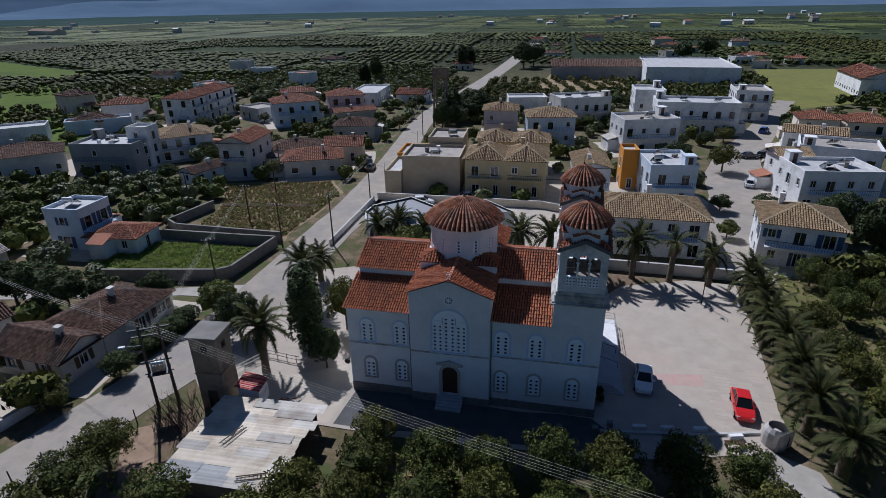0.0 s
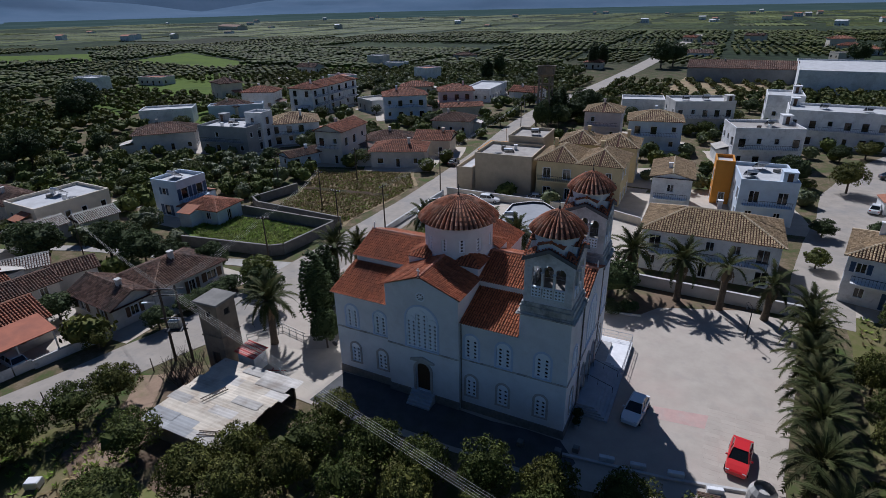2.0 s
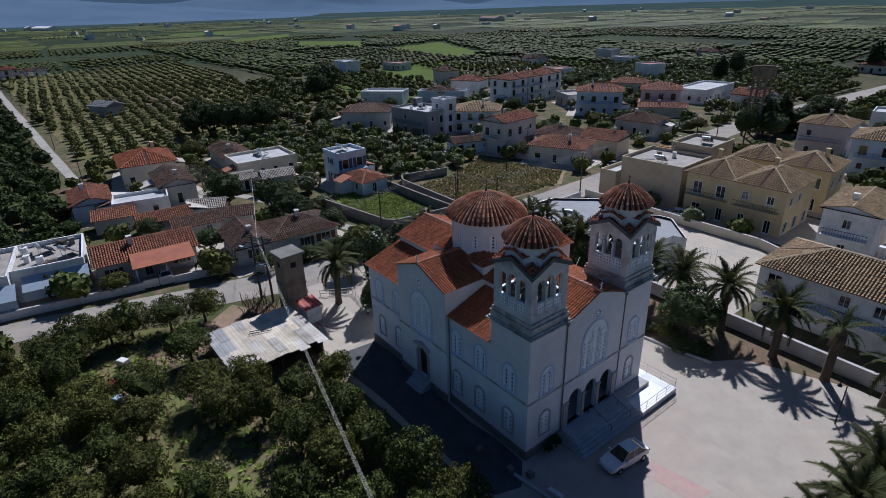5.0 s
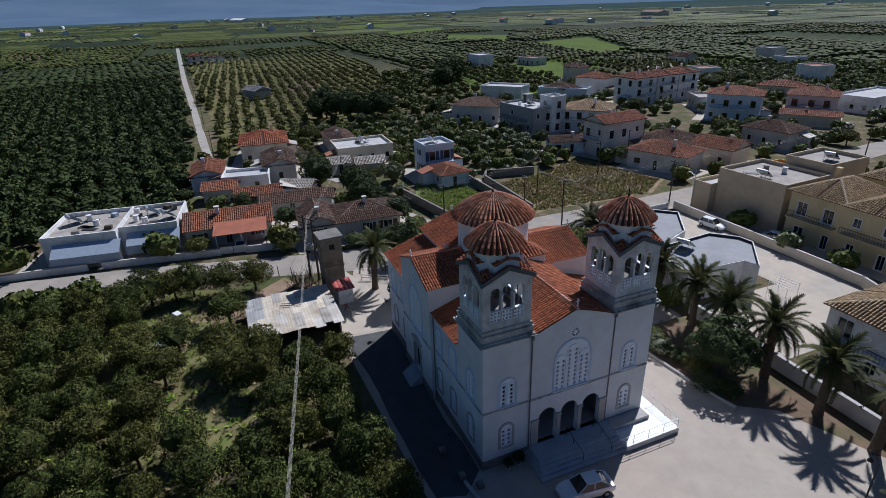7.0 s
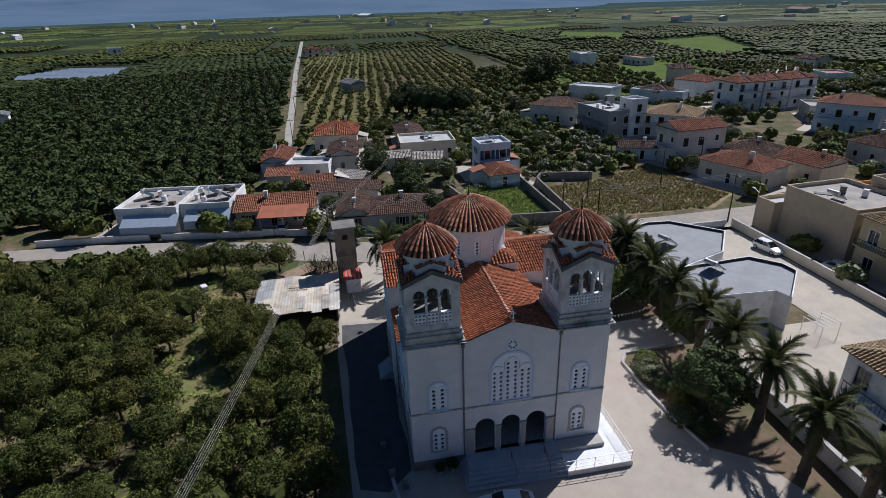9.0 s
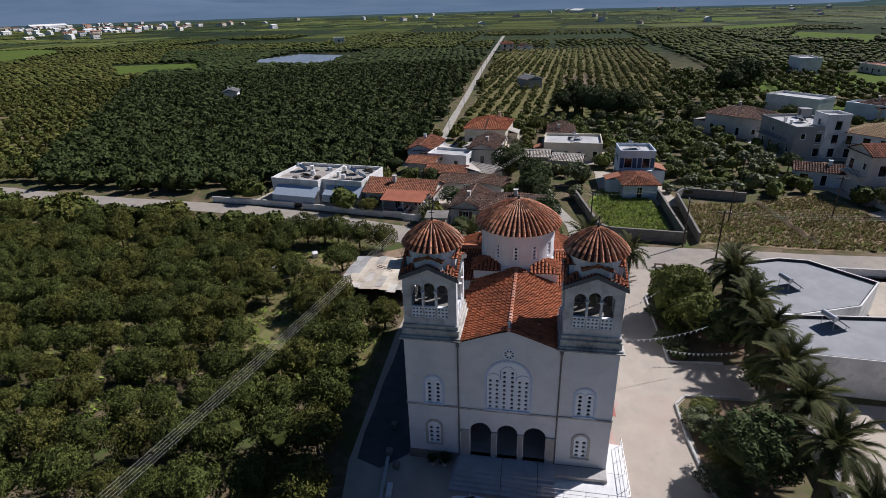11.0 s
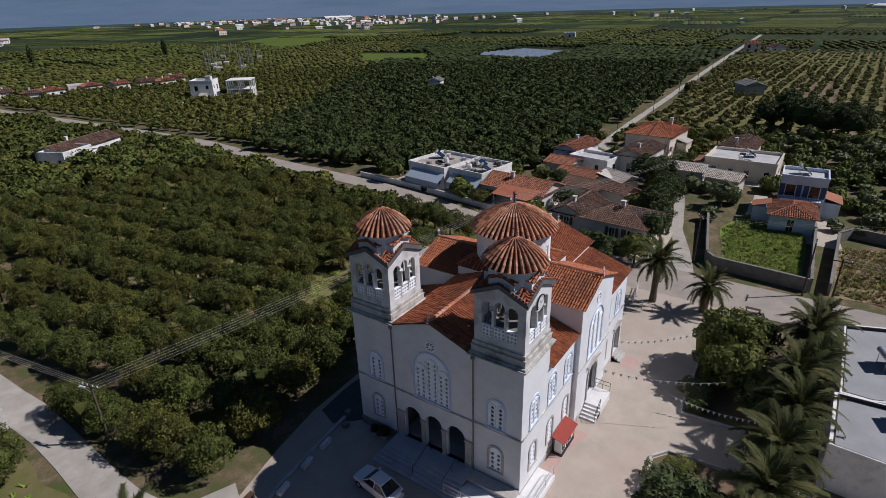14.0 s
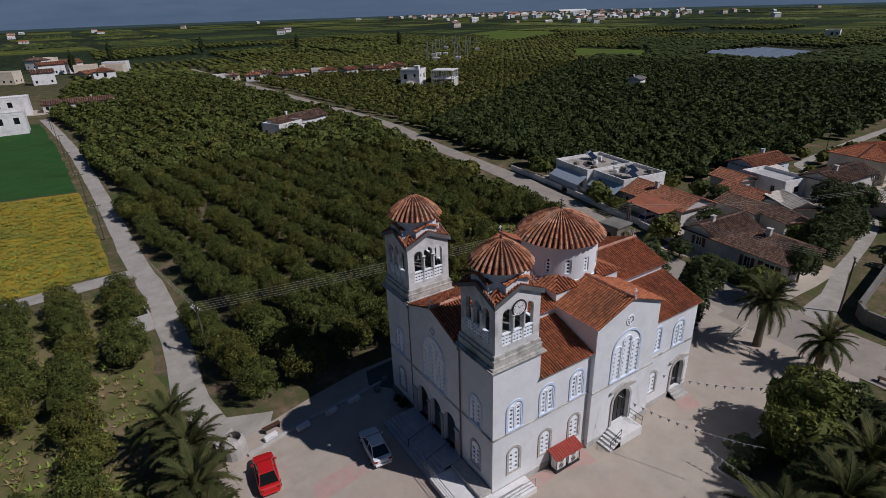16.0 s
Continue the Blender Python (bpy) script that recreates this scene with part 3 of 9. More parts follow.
sheet("lane_south", [(-20.3, 35.2), (-6, 35.4), (3.2, 36.0), (4.2, 38.2), (2.6, 40.2), (-20.3, 40.2)], 0.0105, LANE_SHADE, "lane along the church wall, coloured dark for its shade", "lane", 0.5)
BARE_SOIL = surf("bare_tan_soil", (0.33, 0.23, 0.155), (0.25, 0.175, 0.115), 0.8, 0.97, (0.13, 0.14, 0.05), 0.3, 0.6, 0.4, 7)
GRASS_PATH = surf("trodden_orchard_grass", (0.125, 0.155, 0.035), (0.19, 0.175, 0.065), 0.7, 0.97, (0.25, 0.18, 0.11), 0.25, 0.7, 0.6, 6, c4=(0.10, 0.14, 0.03))
sheet("path_soil", [(-39.2, 31.0), (-36.6, 32.2), (-31.6, 25.0), (-27.4, 18.4), (-28.0, 15.0), (-30.2, 16.6), (-33.6, 22.6)], 0.002, BARE_SOIL, "bare tan soil track beside an orchard", "path", 0.7)
sheet("path_grass", [(-31.5, 18.0), (-31.0, 21.1), (-21, 21.6), (-12, 22.5), (-6.0, 22.4), (-6.0, 21.0), (-12, 19.6), (-21, 18.5)], 0.004, GRASS_PATH, "bright green grass strip between orchard rows", "path", 0.5)
sheet("path_grass", [(-35.0, 16.4), (-30.8, 17.2), (-26.2, 15.2), (-25.6, 9.6), (-28.2, 8.0), (-30.5, 9.6), (-33.6, 13.0)], 0.003, GRASS_PATH, "bright grass clearing among orchard trees", "path", 0.7)
for pk_ in ([(-6.9, 56.0), (-0.7, 56.0), (-0.8, 57.2), (-3.2, 56.9), (-6.7, 57.7)], [(-20.0, 56.8), (-17.7, 56.7), (-17.4, 58.2), (-19.4, 58.5)]):
    sheet("paving_stain", pk_, 0.0115, PINK_PAVING, "faded pink dusty patch at the foot of the church wall", "paving", 0.35)
FIELDS = [[(-585.0, 290.0), (-515.0, 331.0), (-425.0, 276.0), (-475.0, 237.0)], [(-399.0, 281.0), (-425.0, 363.0), (-283.0, 299.0), (-277.0, 262.0)], [(-721.0, 258.0), (-786.0, 364.0), (-664.0, 315.0), (-610.0, 227.0)], [(-1034.0, 266.0), (-1034.0, 398.0), (-894.0, 346.0), (-927.0, 239.0)], [(-248.0, 180.0), (-246.0, 210.0), (-201.0, 215.0), (-194.0, 176.0)], [(-402.0, -520.0), (-548.0, -586.0), (-469.0, -420.0), (-320.0, -345.0)], [(-316.0, -247.0), (-331.0, -191.0), (-275.0, -151.0), (-254.0, -191.0)]]
for poly in FIELDS:
    sheet("field_strip", poly, -0.012, MEADOW, "light green strip field between orchards", "field", 2.0)
FLOOR = surf("orchard_floor_grass", (0.155, 0.135, 0.062), (0.115, 0.125, 0.038), 0.6, 0.97, (0.27, 0.195, 0.125), 0.13, 0.75, 0.7, 4, spec=0.05, c4=(0.10, 0.145, 0.03))
sheet("orchard_floor", [(-122, 26.6), (-404, 14.6), (-420, 120), (-300, 118), (-140, 84)], -0.02, FLOOR, "olive grass floor between orchard rows", "orchard floor", 1.0)
sheet("orchard_floor", [(21.5, 0.5), (44, 1), (62, 40), (62, 74), (27, 76), (25.5, 40), (21.2, 33)], -0.02, FLOOR, "olive grass floor between orchard rows", "orchard floor", 0.6)
sheet("orchard_floor", [(-49, -40), (-47, -8), (-43, 12), (-37, 27), (-20, 19), (-18, 33), (-6, 33.6), (-4, -60)], -0.02, FLOOR, "olive grass floor between orchard rows", "orchard floor", 0.6)
sheet("orchard_floor", [(-64, -20), (-66, -43), (-68, -75), (-66, -125), (-70, -200), (-210, -200), (-190, -110)], -0.02, FLOOR, "olive grass floor between orchard rows", "orchard floor", 1.0)


# ---- the church ----
church = thing("church", "whitewashed two-storey church with red tiled domes and twin bell towers", "church")
Y_S, Y_N, X_F, X_R, Y_C = 40.4, 55.75, 2.5, -20.5, 48.08
TX0, TX1, X_C = -14.35, -7.05, -10.7
S_ = plane_frame((0, Y_S, 0), (1, 0, 0), (0, -1, 0))
S_T = plane_frame((0, Y_S - 0.4, 0), (1, 0, 0), (0, -1, 0))
N_ = plane_frame((0, Y_N, 0), (1, 0, 0), (0, 1, 0))
N_T = plane_frame((0, Y_N + 0.4, 0), (1, 0, 0), (0, 1, 0))
F_ = plane_frame((X_F, 0, 0), (0, 1, 0), (1, 0, 0))


def octo(cu, cv, r, n=8):
    return [(cu + r * math.cos(2 * math.pi * (k + 0.5) / n), cv + r * math.sin(2 * math.pi * (k + 0.5) / n)) for k in range(n)]


def hole_cells(mb, P, u0, u1, v0, v1, nc, nr, r, w):
    """A panel of cells, each with an eight-sided hole right through it."""
    cu, cv = (u1 - u0) / nc, (v1 - v0) / nr
    for i in range(nc):
        for j in range(nr):
            a, b = u0 + i * cu, v0 + j * cv
            mu, mv = a + cu / 2, b + cv / 2
            h = octo(mu, mv, r)
            o = [(a + cu, mv + cv * 0.2), (mu + cu * 0.2, b + cv), (mu - cu * 0.2, b + cv), (a, mv + cv * 0.2), (a, mv - cv * 0.2), (mu - cu * 0.2, b), (mu + cu * 0.2, b), (a + cu, mv - cv * 0.2)]
            for k in range(8):
                k2 = (k + 1) % 8
                pts = [P(*h[k], w), P(*o[k], w), P(*o[k2], w), P(*h[k2], w)]
                if k in (0, 2, 4, 6):
                    corner = {0: (a + cu, b + cv), 2: (a, b + cv), 4: (a, b), 6: (a + cu, b)}[k]
                    pts = [P(*h[k], w), P(*o[k], w), P(*corner, w), P(*o[k2], w), P(*h[k2], w)]
                mb.face(pts)
                mb.face([P(*h[k], w), P(*h[k2], w), P(*h[k2], w - 0.1), P(*h[k], w - 0.1)])


def cap(mb, P, u0, u1, base, vs, w):
    """Fills a round window head above the cells."""
    arc = arch_pts(u0, u1, vs, 16)
    for p, q in zip(arc, arc[1:]):
        b = base((p[0] + q[0]) / 2)
        if max(p[1], q[1]) > b:
            mb.face([P(p[0], min(b, p[1]), w), P(q[0], min(b, q[1]), w), P(q[0], q[1], w), P(p[0], p[1], w)])


WINDOWS = {"low": (0.50, 1.70, 3.88), "double": (0.66, 5.72, 8.15), "single": (0.36, 6.1, 8.4), "big": (1.58, 5.70, 10.05)}


def opening(kind, u):
    h, v0, v1 = WINDOWS[kind]
    return (u - h, u + h, v0, v1, True)


def church_window(kind, P, u):
    h, v0, v1 = WINDOWS[kind]
    vs = v1 - h
    u0, u1 = u - h, u + h
    ring = [(u0, v0)] + arch_pts(u0, u1, vs, 14) + [(u1, v0)]
    fr = MB()
    wide = 0.20 if kind == "low" else 0.17
    strip(fr, P, ring, 0.0, 0.06, wide)
    fr_box = [P(u0 - wide, v0 - 0.12, 0), P(u1 + wide, v0, 0.10)]
    lo, hi = [Vector([min(a, b) for a, b in zip(*fr_box)]), Vector([max(a, b) for a, b in zip(*fr_box)])]
    fr.box(*lo, *hi)
    win = part("window", fr, STONE if kind == "low" else SURROUND, church, {"low": "small arched window with grey stone surround", "double": "twin-light arched window with white lattice", "single": "narrow arched window with white lattice", "big": "large three-light arched window with white lattice"}[kind])
    la = MB()
    w = -0.03
    if kind == "low":
        hole_cells(la, P, u0, u1, v0, vs, 2, 4, 0.14, w)
        cap(la, P, u0, u1, lambda x: vs, vs, w)
    elif kind == "double":
        hole_cells(la, P, u0, u1, v0, vs + 0.12, 2, 5, 0.14, w)
        cap(la, P, u0, u1, lambda x: vs + 0.12, vs, w)
        for c in (u0 + 0.33, u1 - 0.33):
            strip(la, P, [(c - 0.24, v0)] + arch_pts(c - 0.24, c + 0.24, vs + 0.05, 8) + [(c + 0.24, v0)], w, w + 0.06, 0.06)
    elif kind == "single":
        hole_cells(la, P, u0, u1, v0, vs, 2, 5, 0.115, w)
        cap(la, P, u0, u1, lambda x: vs, vs, w)
    else:
        hole_cells(la, P, u0, u0 + 1.0, v0, vs, 2, 7, 0.12, w)
        hole_cells(la, P, u1 - 1.0, u1, v0, vs, 2, 7, 0.12, w)
        top = vs + (vs - v0) / 7 * 2
        hole_cells(la, P, u0 + 1.0, u1 - 1.0, v0, top, 2, 9, 0.12, w)
        cap(la, P, u0, u1, lambda x: top if abs(x - u) < 0.58 else vs, vs, w)
        for c, vv in ((u0 + 0.5, vs), (u, top - 0.1), (u1 - 0.5, vs)):
            strip(la, P, [(c - 0.42, v0)] + arch_pts(c - 0.42, c + 0.42, vv, 10) + [(c + 0.42, v0)], w, w + 0.07, 0.07)
    part("lattice", la, LATTICE, win)
    gl = MB()
    gl.face([P(u0, v0, -0.26), P(u1, v0, -0.26), P(u1, v1, -0.26), P(u0, v1, -0.26)])
    part("pane", gl, DARK, win)


def facade(name, P, u0, u1, top, wins, doors=(), breaks=(), v0=0.0, label="", back=None):
    ops = [opening(k, u) for k, u in wins] + list(doors)
    m2 = MB()
    wall(m2, P, u0, u1, v0, top, ops, 0.34, breaks, 0, back)
    part(name, m2, PLASTER, church, label)
    for k, u in wins:
        church_window(k, P, u)


def gable(c, half, eave, apex):
    return lambda u: apex - abs(u - c) / half * (apex - eave)


tr_top = gable(X_C, 3.65, 11.62, 12.9)
S_DOOR, N_DOOR, W_DOOR = (-11.45, -9.95, 0.95, 4.1, True), (-11.75, -9.75, 0.95, 4.35, True), (-19.7, -18.1, 0.65, 3.62, True)
facade("south_wall", S_, X_R, TX0, 9.25, [("low", -18.5), ("low", -15.4), ("double", -18.6), ("double", -15.4)])
facade("south_wall", S_, TX1, -1.75, 9.25, [("low", -6.0), ("low", -3.0), ("double", -6.0), ("double", -3.0)])
facade("south_transept_wall", S_T, TX0, TX1, tr_top, [("big", X_C)], [S_DOOR], (X_C,))
facade("tower_wall", S_, -1.75, X_F, 11.6, [("low", 0.4), ("double", 0.4)])
facade("north_wall", N_, X_R, TX0, 9.25, [("low", -15.25), ("double", -18.2), ("single", -15.3)], [W_DOOR])
facade("north_wall", N_, TX1, -1.75, 9.25, [("low", -5.7), ("low", -2.6), ("double", -5.7), ("double", -2.6)])
facade("north_transept_wall", N_T, TX0, TX1, tr_top, [("big", X_C)], [N_DOOR], (X_C,))
facade("tower_wall", N_, -1.75, X_F, 11.6, [("low", 0.5), ("double", 0.5)])
facade("front_wall", F_, Y_S, 44.5, 11.6, [("low", 42.45), ("double", 42.5)])
facade("front_wall", F_, 51.75, Y_N, 11.6, [("low", 53.7), ("double", 53.7)])
F_M = plane_frame((X_F + 0.06, 0, 0), (0, 1, 0), (1, 0, 0))
ARCHES = [(45.30, 46.92), (47.40, 48.95), (49.42, 51.08)]
facade("front_gable_wall", F_M, 44.5, 51.75, gable(48.12, 3.63, 11.55, 12.65), [("big", 48.15)], [(a, b, 0.9, 4.2, True) for a, b in ARCHES], (48.12,))
def plain(pts, name="inner_wall"):
    m3 = MB()
    m3.face(pts)
    part(name, m3, PLASTER, church)


plain([(X_R, Y_S, 0), (X_R, Y_N, 0), (X_R, Y_N, 9.25), (X_R, 51.6, 10.7), (X_R, 51.6, 11.5), (X_R, 48.1, 12.8), (X_R, 44.6, 11.5), (X_R, 44.6, 10.7), (X_R, Y_S, 9.25)], "rear_wall")
for P in (S_T, N_T):
    for u in (TX0, TX1):
        plain([P(u, 0, 0), P(u, 11.62, 0), P(u, 11.62, -5.0), P(u, 0, -5.0)])
for y in (44.6, 51.6):
    plain([(X_R, y, 9), (TX0, y, 9), (TX0, y, 11.5), (X_R, y, 11.5)])
    plain([(TX1, y, 9), (X_F, y, 9), (X_F, y, 11.5), (TX1, y, 11.5)])
for y0, y1 in ((Y_S, 44.5), (51.75, Y_N)):
    plain([(-1.75, y0, 9), (-1.75, y1, 9), (-1.75, y1, 11.6), (-1.75, y0, 11.6)])

# string courses, plinth, cornices
def band(name, P, a, b, z0, z1, out, mat_, label=""):
    m3 = MB()
    q = [P(a, z0, 0), P(b, z1, out)]
    m3.box(*[min(i, j) for i, j in zip(*q)], *[max(i, j) for i, j in zip(*q)])
    part(name, m3, mat_, church, label)


for P, a, b in ((S_, X_R, TX0), (S_, TX1, X_F), (S_T, TX0, TX1), (N_, X_R, TX0), (N_, TX1, X_F), (N_T, TX0, TX1), (F_, Y_S, 44.5), (F_M, 44.5, 51.75), (F_, 51.75, Y_N)):
    band("string_course", P, a, b, 5.44, 5.57, 0.09, PLASTER_DARK, "thin weathered string course")
for P, a, b in ((S_, X_R, TX0), (S_, TX1, X_F + 0.08), (S_T, TX0 - 0.08, -11.7), (S_T, -9.7, TX1 + 0.08), (F_, Y_S, 44.5), (F_, 51.75, Y_N)):
    band("plinth", P, a, b, -0.05, 0.85, 0.08, PLINTH_AND_SHADE, "dark stone plinth")
for P, a, b in ((N_, X_R, -19.9), (N_, -17.9, TX0), (N_, TX1, X_F + 0.08), (N_T, TX0 - 0.08, -12.0), (N_T, -9.5, TX1 + 0.08)):
    band("plinth", P, a, b, -0.05, 0.55, 0.06, KERB, "pale worn stone plinth")
for P, a, b in ((S_, X_R, TX0), (S_, TX1, -1.75), (N_, X_R, TX0), (N_, TX1, -1.75)):
    band("eaves_cornice", P, a, b, 9.1, 9.27, 0.14, PLASTER)

# arcade porch behind the three arches
m2 = MB()
m2.box(-1.2, 44.7, 0.7, X_F + 0.02, 51.6, 0.9)
part("porch_floor", m2, STONE, church)
m2 = MB()
m2.face([(-1.2, 44.7, 0.9), (-1.2, 51.6, 0.9), (-1.2, 51.6, 5), (-1.2, 44.7, 5)])
for y in (44.7, 51.6):
    m2.face([(-1.2, y, 0.9), (X_F - 0.3, y, 0.9), (X_F - 0.3, y, 5), (-1.2, y, 5)])
m2.face([(-1.2, 44.7, 5), (X_F - 0.3, 44.7, 5), (X_F - 0.3, 51.6, 5), (-1.2, 51.6, 5)])
# Dark colour on porch walls and ceiling stands for the deep shade there.
part("porch_wall", m2, surf("porch_shade_paint", (0.24, 0.21, 0.18), (0.19, 0.165, 0.14), 1.5, 0.9, bump=0.1), church, "porch wall coloured dark for the shade inside")
for y in (46.1, 48.1, 50.1):
    m2 = MB()
    m2.box(-1.18, y - 0.7, 0.9, -1.1, y + 0.7, 3.4, bevel=0.02)
    for s in (-0.35, 0.35):
        m2.box(-1.1, y + s - 0.25, 1.2, -1.06, y + s + 0.25, 3.0, bevel=0.015)
    part("entrance_door", m2, WOOD, church, "dark wooden entrance door under the porch")
for u in (44.9, 47.16, 49.18, 51.42):
    m2 = MB()
    wd = 0.17 if 46 < u < 51 else 0.3
    m2.box(X_F + 0.05, u - wd, 0.9, X_F + 0.16, u + wd, 3.25, bevel=0.01)
    m2.box(X_F + 0.03, u - wd - 0.06, 3.25, X_F + 0.22, u + wd + 0.06, 3.45, bevel=0.02)
    m2.box(X_F + 0.03, u - wd - 0.05, 0.9, X_F + 0.20, u + wd + 0.05, 1.15, bevel=0.02)
    part("porch_pillar", m2, STONE, church, "stone pillar between porch arches")

# round windows in the gables
for P, u, z in ((F_M, 48.15, 10.75), (S_T, X_C, 11.05), (N_T, X_C, 11.05)):
    m2 = MB()
    ring = octo(u, z, 0.36, 16)
    strip(m2, P, list(reversed(ring)) + [ring[-1]], -0.02, 0.06, 0.10)
    rose = part("rose_window", m2, LATTICE, church, "small round window with white tracery")
    for k in range(4):
        t = math.pi * k / 4
        c, s = math.cos(t), math.sin(t)
        m2 = MB()
        m2.face([P(u - 0.36 * c - 0.05 * s, z - 0.36 * s + 0.05 * c, 0.03 + 0.002 * k), P(u + 0.36 * c - 0.05 * s, z + 0.36 * s + 0.05 * c, 0.03 + 0.002 * k), P(u + 0.36 * c + 0.05 * s, z + 0.36 * s - 0.05 * c, 0.03 + 0.002 * k), P(u - 0.36 * c + 0.05 * s, z - 0.36 * s - 0.05 * c, 0.03 + 0.002 * k)])
        part("tracery_bar", m2, LATTICE, rose)
    m2 = MB()
    m2.face([P(*q, 0.012) for q in octo(u, z, 0.35, 16)])
    part("pane", m2, GLASS, rose)


# roofs
def roof(name, polys, eave_dirs, mats=(None, None), ridges=(), label="", parent=None, col=0.235, row=0.42, seg=4):
    m2 = MB()
    for poly, e in zip(polys, eave_dirs):
        tiles(m2, poly, e, col, row, seg=seg, eave_end=3)
    for a, b in ridges:
        ridge(m2, a, b, mat=2)
    return part(name, m2, [mats[0] or TILE, mats[1] or TILE_BED, TILE_TRIM, MORTAR], parent or church, label)


EX, EY = (1, 0, 0), (0, 1, 0)
RZ, EZ = 12.85, 11.42
for y0, y1 in ((44.25, 48.1), (51.95, 48.1)):
    roof("nave_roof", [[(X_F + 0.25, y0, EZ), (TX1 - 0.4, y0, EZ), (TX1 - 0.4, y1, RZ), (X_F + 0.25, y1, RZ)]], [EX], ridges=[((X_F + 0.25, 48.1, RZ), (TX1, 48.1, RZ))] if y0 < 48 else [], label="red tiled nave roof slope")
    roof("nave_roof", [[(X_R - 0.3, y0, EZ), (TX0 + 0.4, y0, EZ), (TX0 + 0.4, y1, RZ), (X_R - 0.3, y1, RZ)]], [EX], ridges=[((X_R - 0.3, 48.1, RZ), (TX0, 48.1, RZ))] if y0 < 48 else [], label="red tiled nave roof slope")
for ya, yb in ((Y_S - 0.65, 44.9), (Y_N + 0.65, 51.3)):
    for xa in (TX0 - 0.25, TX1 + 0.25):
        roof("transept_roof", [[(xa, ya, 11.55), (xa, yb, 11.55), (X_C, yb, 13.05), (X_C, ya, 13.05)]], [EY], ridges=[((X_C, ya, 13.05), (X_C, yb, 13.05))] if xa < X_C else [], label="red tiled transept roof slope")
for y0, y1 in ((Y_S - 0.3, 44.62), (Y_N + 0.3, 51.58)):
    for xa, xb in ((X_R - 0.3, TX0), (TX1, -1.75)):
        roof("aisle_roof", [[(xa, y0, 9.25), (xb, y0, 9.25), (xb, y1, 10.75), (xa, y1, 10.75)]], [EX], label="red tiled lean-to aisle roof")

# drum and main dome
m2 = MB()
m2.box(X_C - 3.6, 44.4, 10.5, X_C + 3.6, 51.6, 12.55)
part("drum_base", m2, PLASTER, church)
for sx in (-1, 1):
    for sy in (-1, 1):
        m2 = MB()
        c = Vector((X_C + sx * 3.75, 48 + sy * 3.75, 12.55))
        d = Vector((X_C + sx * 2.25, 48 + sy * 2.25, 13.25))
        e1 = Vector((X_C + sx * 1.2, 48 + sy * 3.75, 12.55))
        e2 = Vector((X_C + sx * 3.75, 48 + sy * 1.2, 12.55))
        tiles(m2, [c, e1, (X_C + sx * 1.4, 48 + sy * 2.9, 13.0), d], EX)
        tiles(m2, [c, e2, (X_C + sx * 2.9, 48 + sy * 1.4, 13.0), d], EY)
        part("corner_roof", m2, [TILE, TILE_BED], church, "small tiled corner roof under the drum")
DRUM_R = 3.25
m2 = MB()
NW = 12
for k in range(NW):
    a0, a1 = 2 * math.pi * (k - 0.5) / NW, 2 * math.pi * (k + 0.5) / NW
    for j in range(6):
        b0, b1 = a0 + (a1 - a0) * j / 6, a0 + (a1 - a0) * (j + 1) / 6
        p0, p1 = (X_C + DRUM_R * math.cos(b0), 48 + DRUM_R * math.sin(b0)), (X_C + DRUM_R * math.cos(b1), 48 + DRUM_R * math.sin(b1))
        if j in (2, 3):
            for z0, z1 in ((12, 13.35), (14.6, 15.85)):
                m2.face([(*p0, z0), (*p1, z0), (*p1, z1), (*p0, z1)])
            q0, q1 = (X_C + (DRUM_R - 0.2) * math.cos(b0), 48 + (DRUM_R - 0.2) * math.sin(b0)), (X_C + (DRUM_R - 0.2) * math.cos(b1), 48 + (DRUM_R - 0.2) * math.sin(b1))
            m2.face([(*p0, 13.35), (*p1, 13.35), (*q1, 13.35), (*q0, 13.35)])
            m2.face([(*p0, 14.6), (*p1, 14.6), (*q1, 14.6), (*q0, 14.6)])
            s, t = (p0, q0) if j == 2 else (p1, q1)
            m2.face([(*s, 13.35), (*t, 13.35), (*t, 14.6), (*s, 14.6)])
        else:
            m2.face([(*p0, 12), (*p1, 12), (*p1, 15.85), (*p0, 15.85)])
m2.lathe((X_C, 48, 0), [(DRUM_R, 12.0), (DRUM_R + 0.12, 12.55), (DRUM_R + 0.12, 12.75), (DRUM_R, 12.8)], 48)
m2.lathe((X_C, 48, 0), [(DRUM_R, 15.5), (DRUM_R + 0.15, 15.66), (DRUM_R + 0.3, 15.8), (DRUM_R - 0.2, 15.84)], 48)
part("drum", m2, PLASTER, church, "round white drum pierced by slit windows")
for k in range(NW):
    a = 2 * math.pi * k / NW
    P = plane_frame((X_C + (DRUM_R - 0.10) * math.cos(a), 48 + (DRUM_R - 0.10) * math.sin(a), 0), (-math.sin(a), math.cos(a), 0), (math.cos(a), math.sin(a), 0))
    m2 = MB()
    hole_cells(m2, P, -0.27, 0.27, 13.35, 14.6, 1, 4, 0.12, 0)
    w_ = part("drum_window", m2, LATTICE, church, "slit drum window with white lattice")
    m2 = MB()
    m2.face([P(-0.3, 13.3, -0.13), P(0.3, 13.3, -0.13), P(0.3, 14.65, -0.13), P(-0.3, 14.65, -0.13)])
    part("pane", m2, DARK, w_)


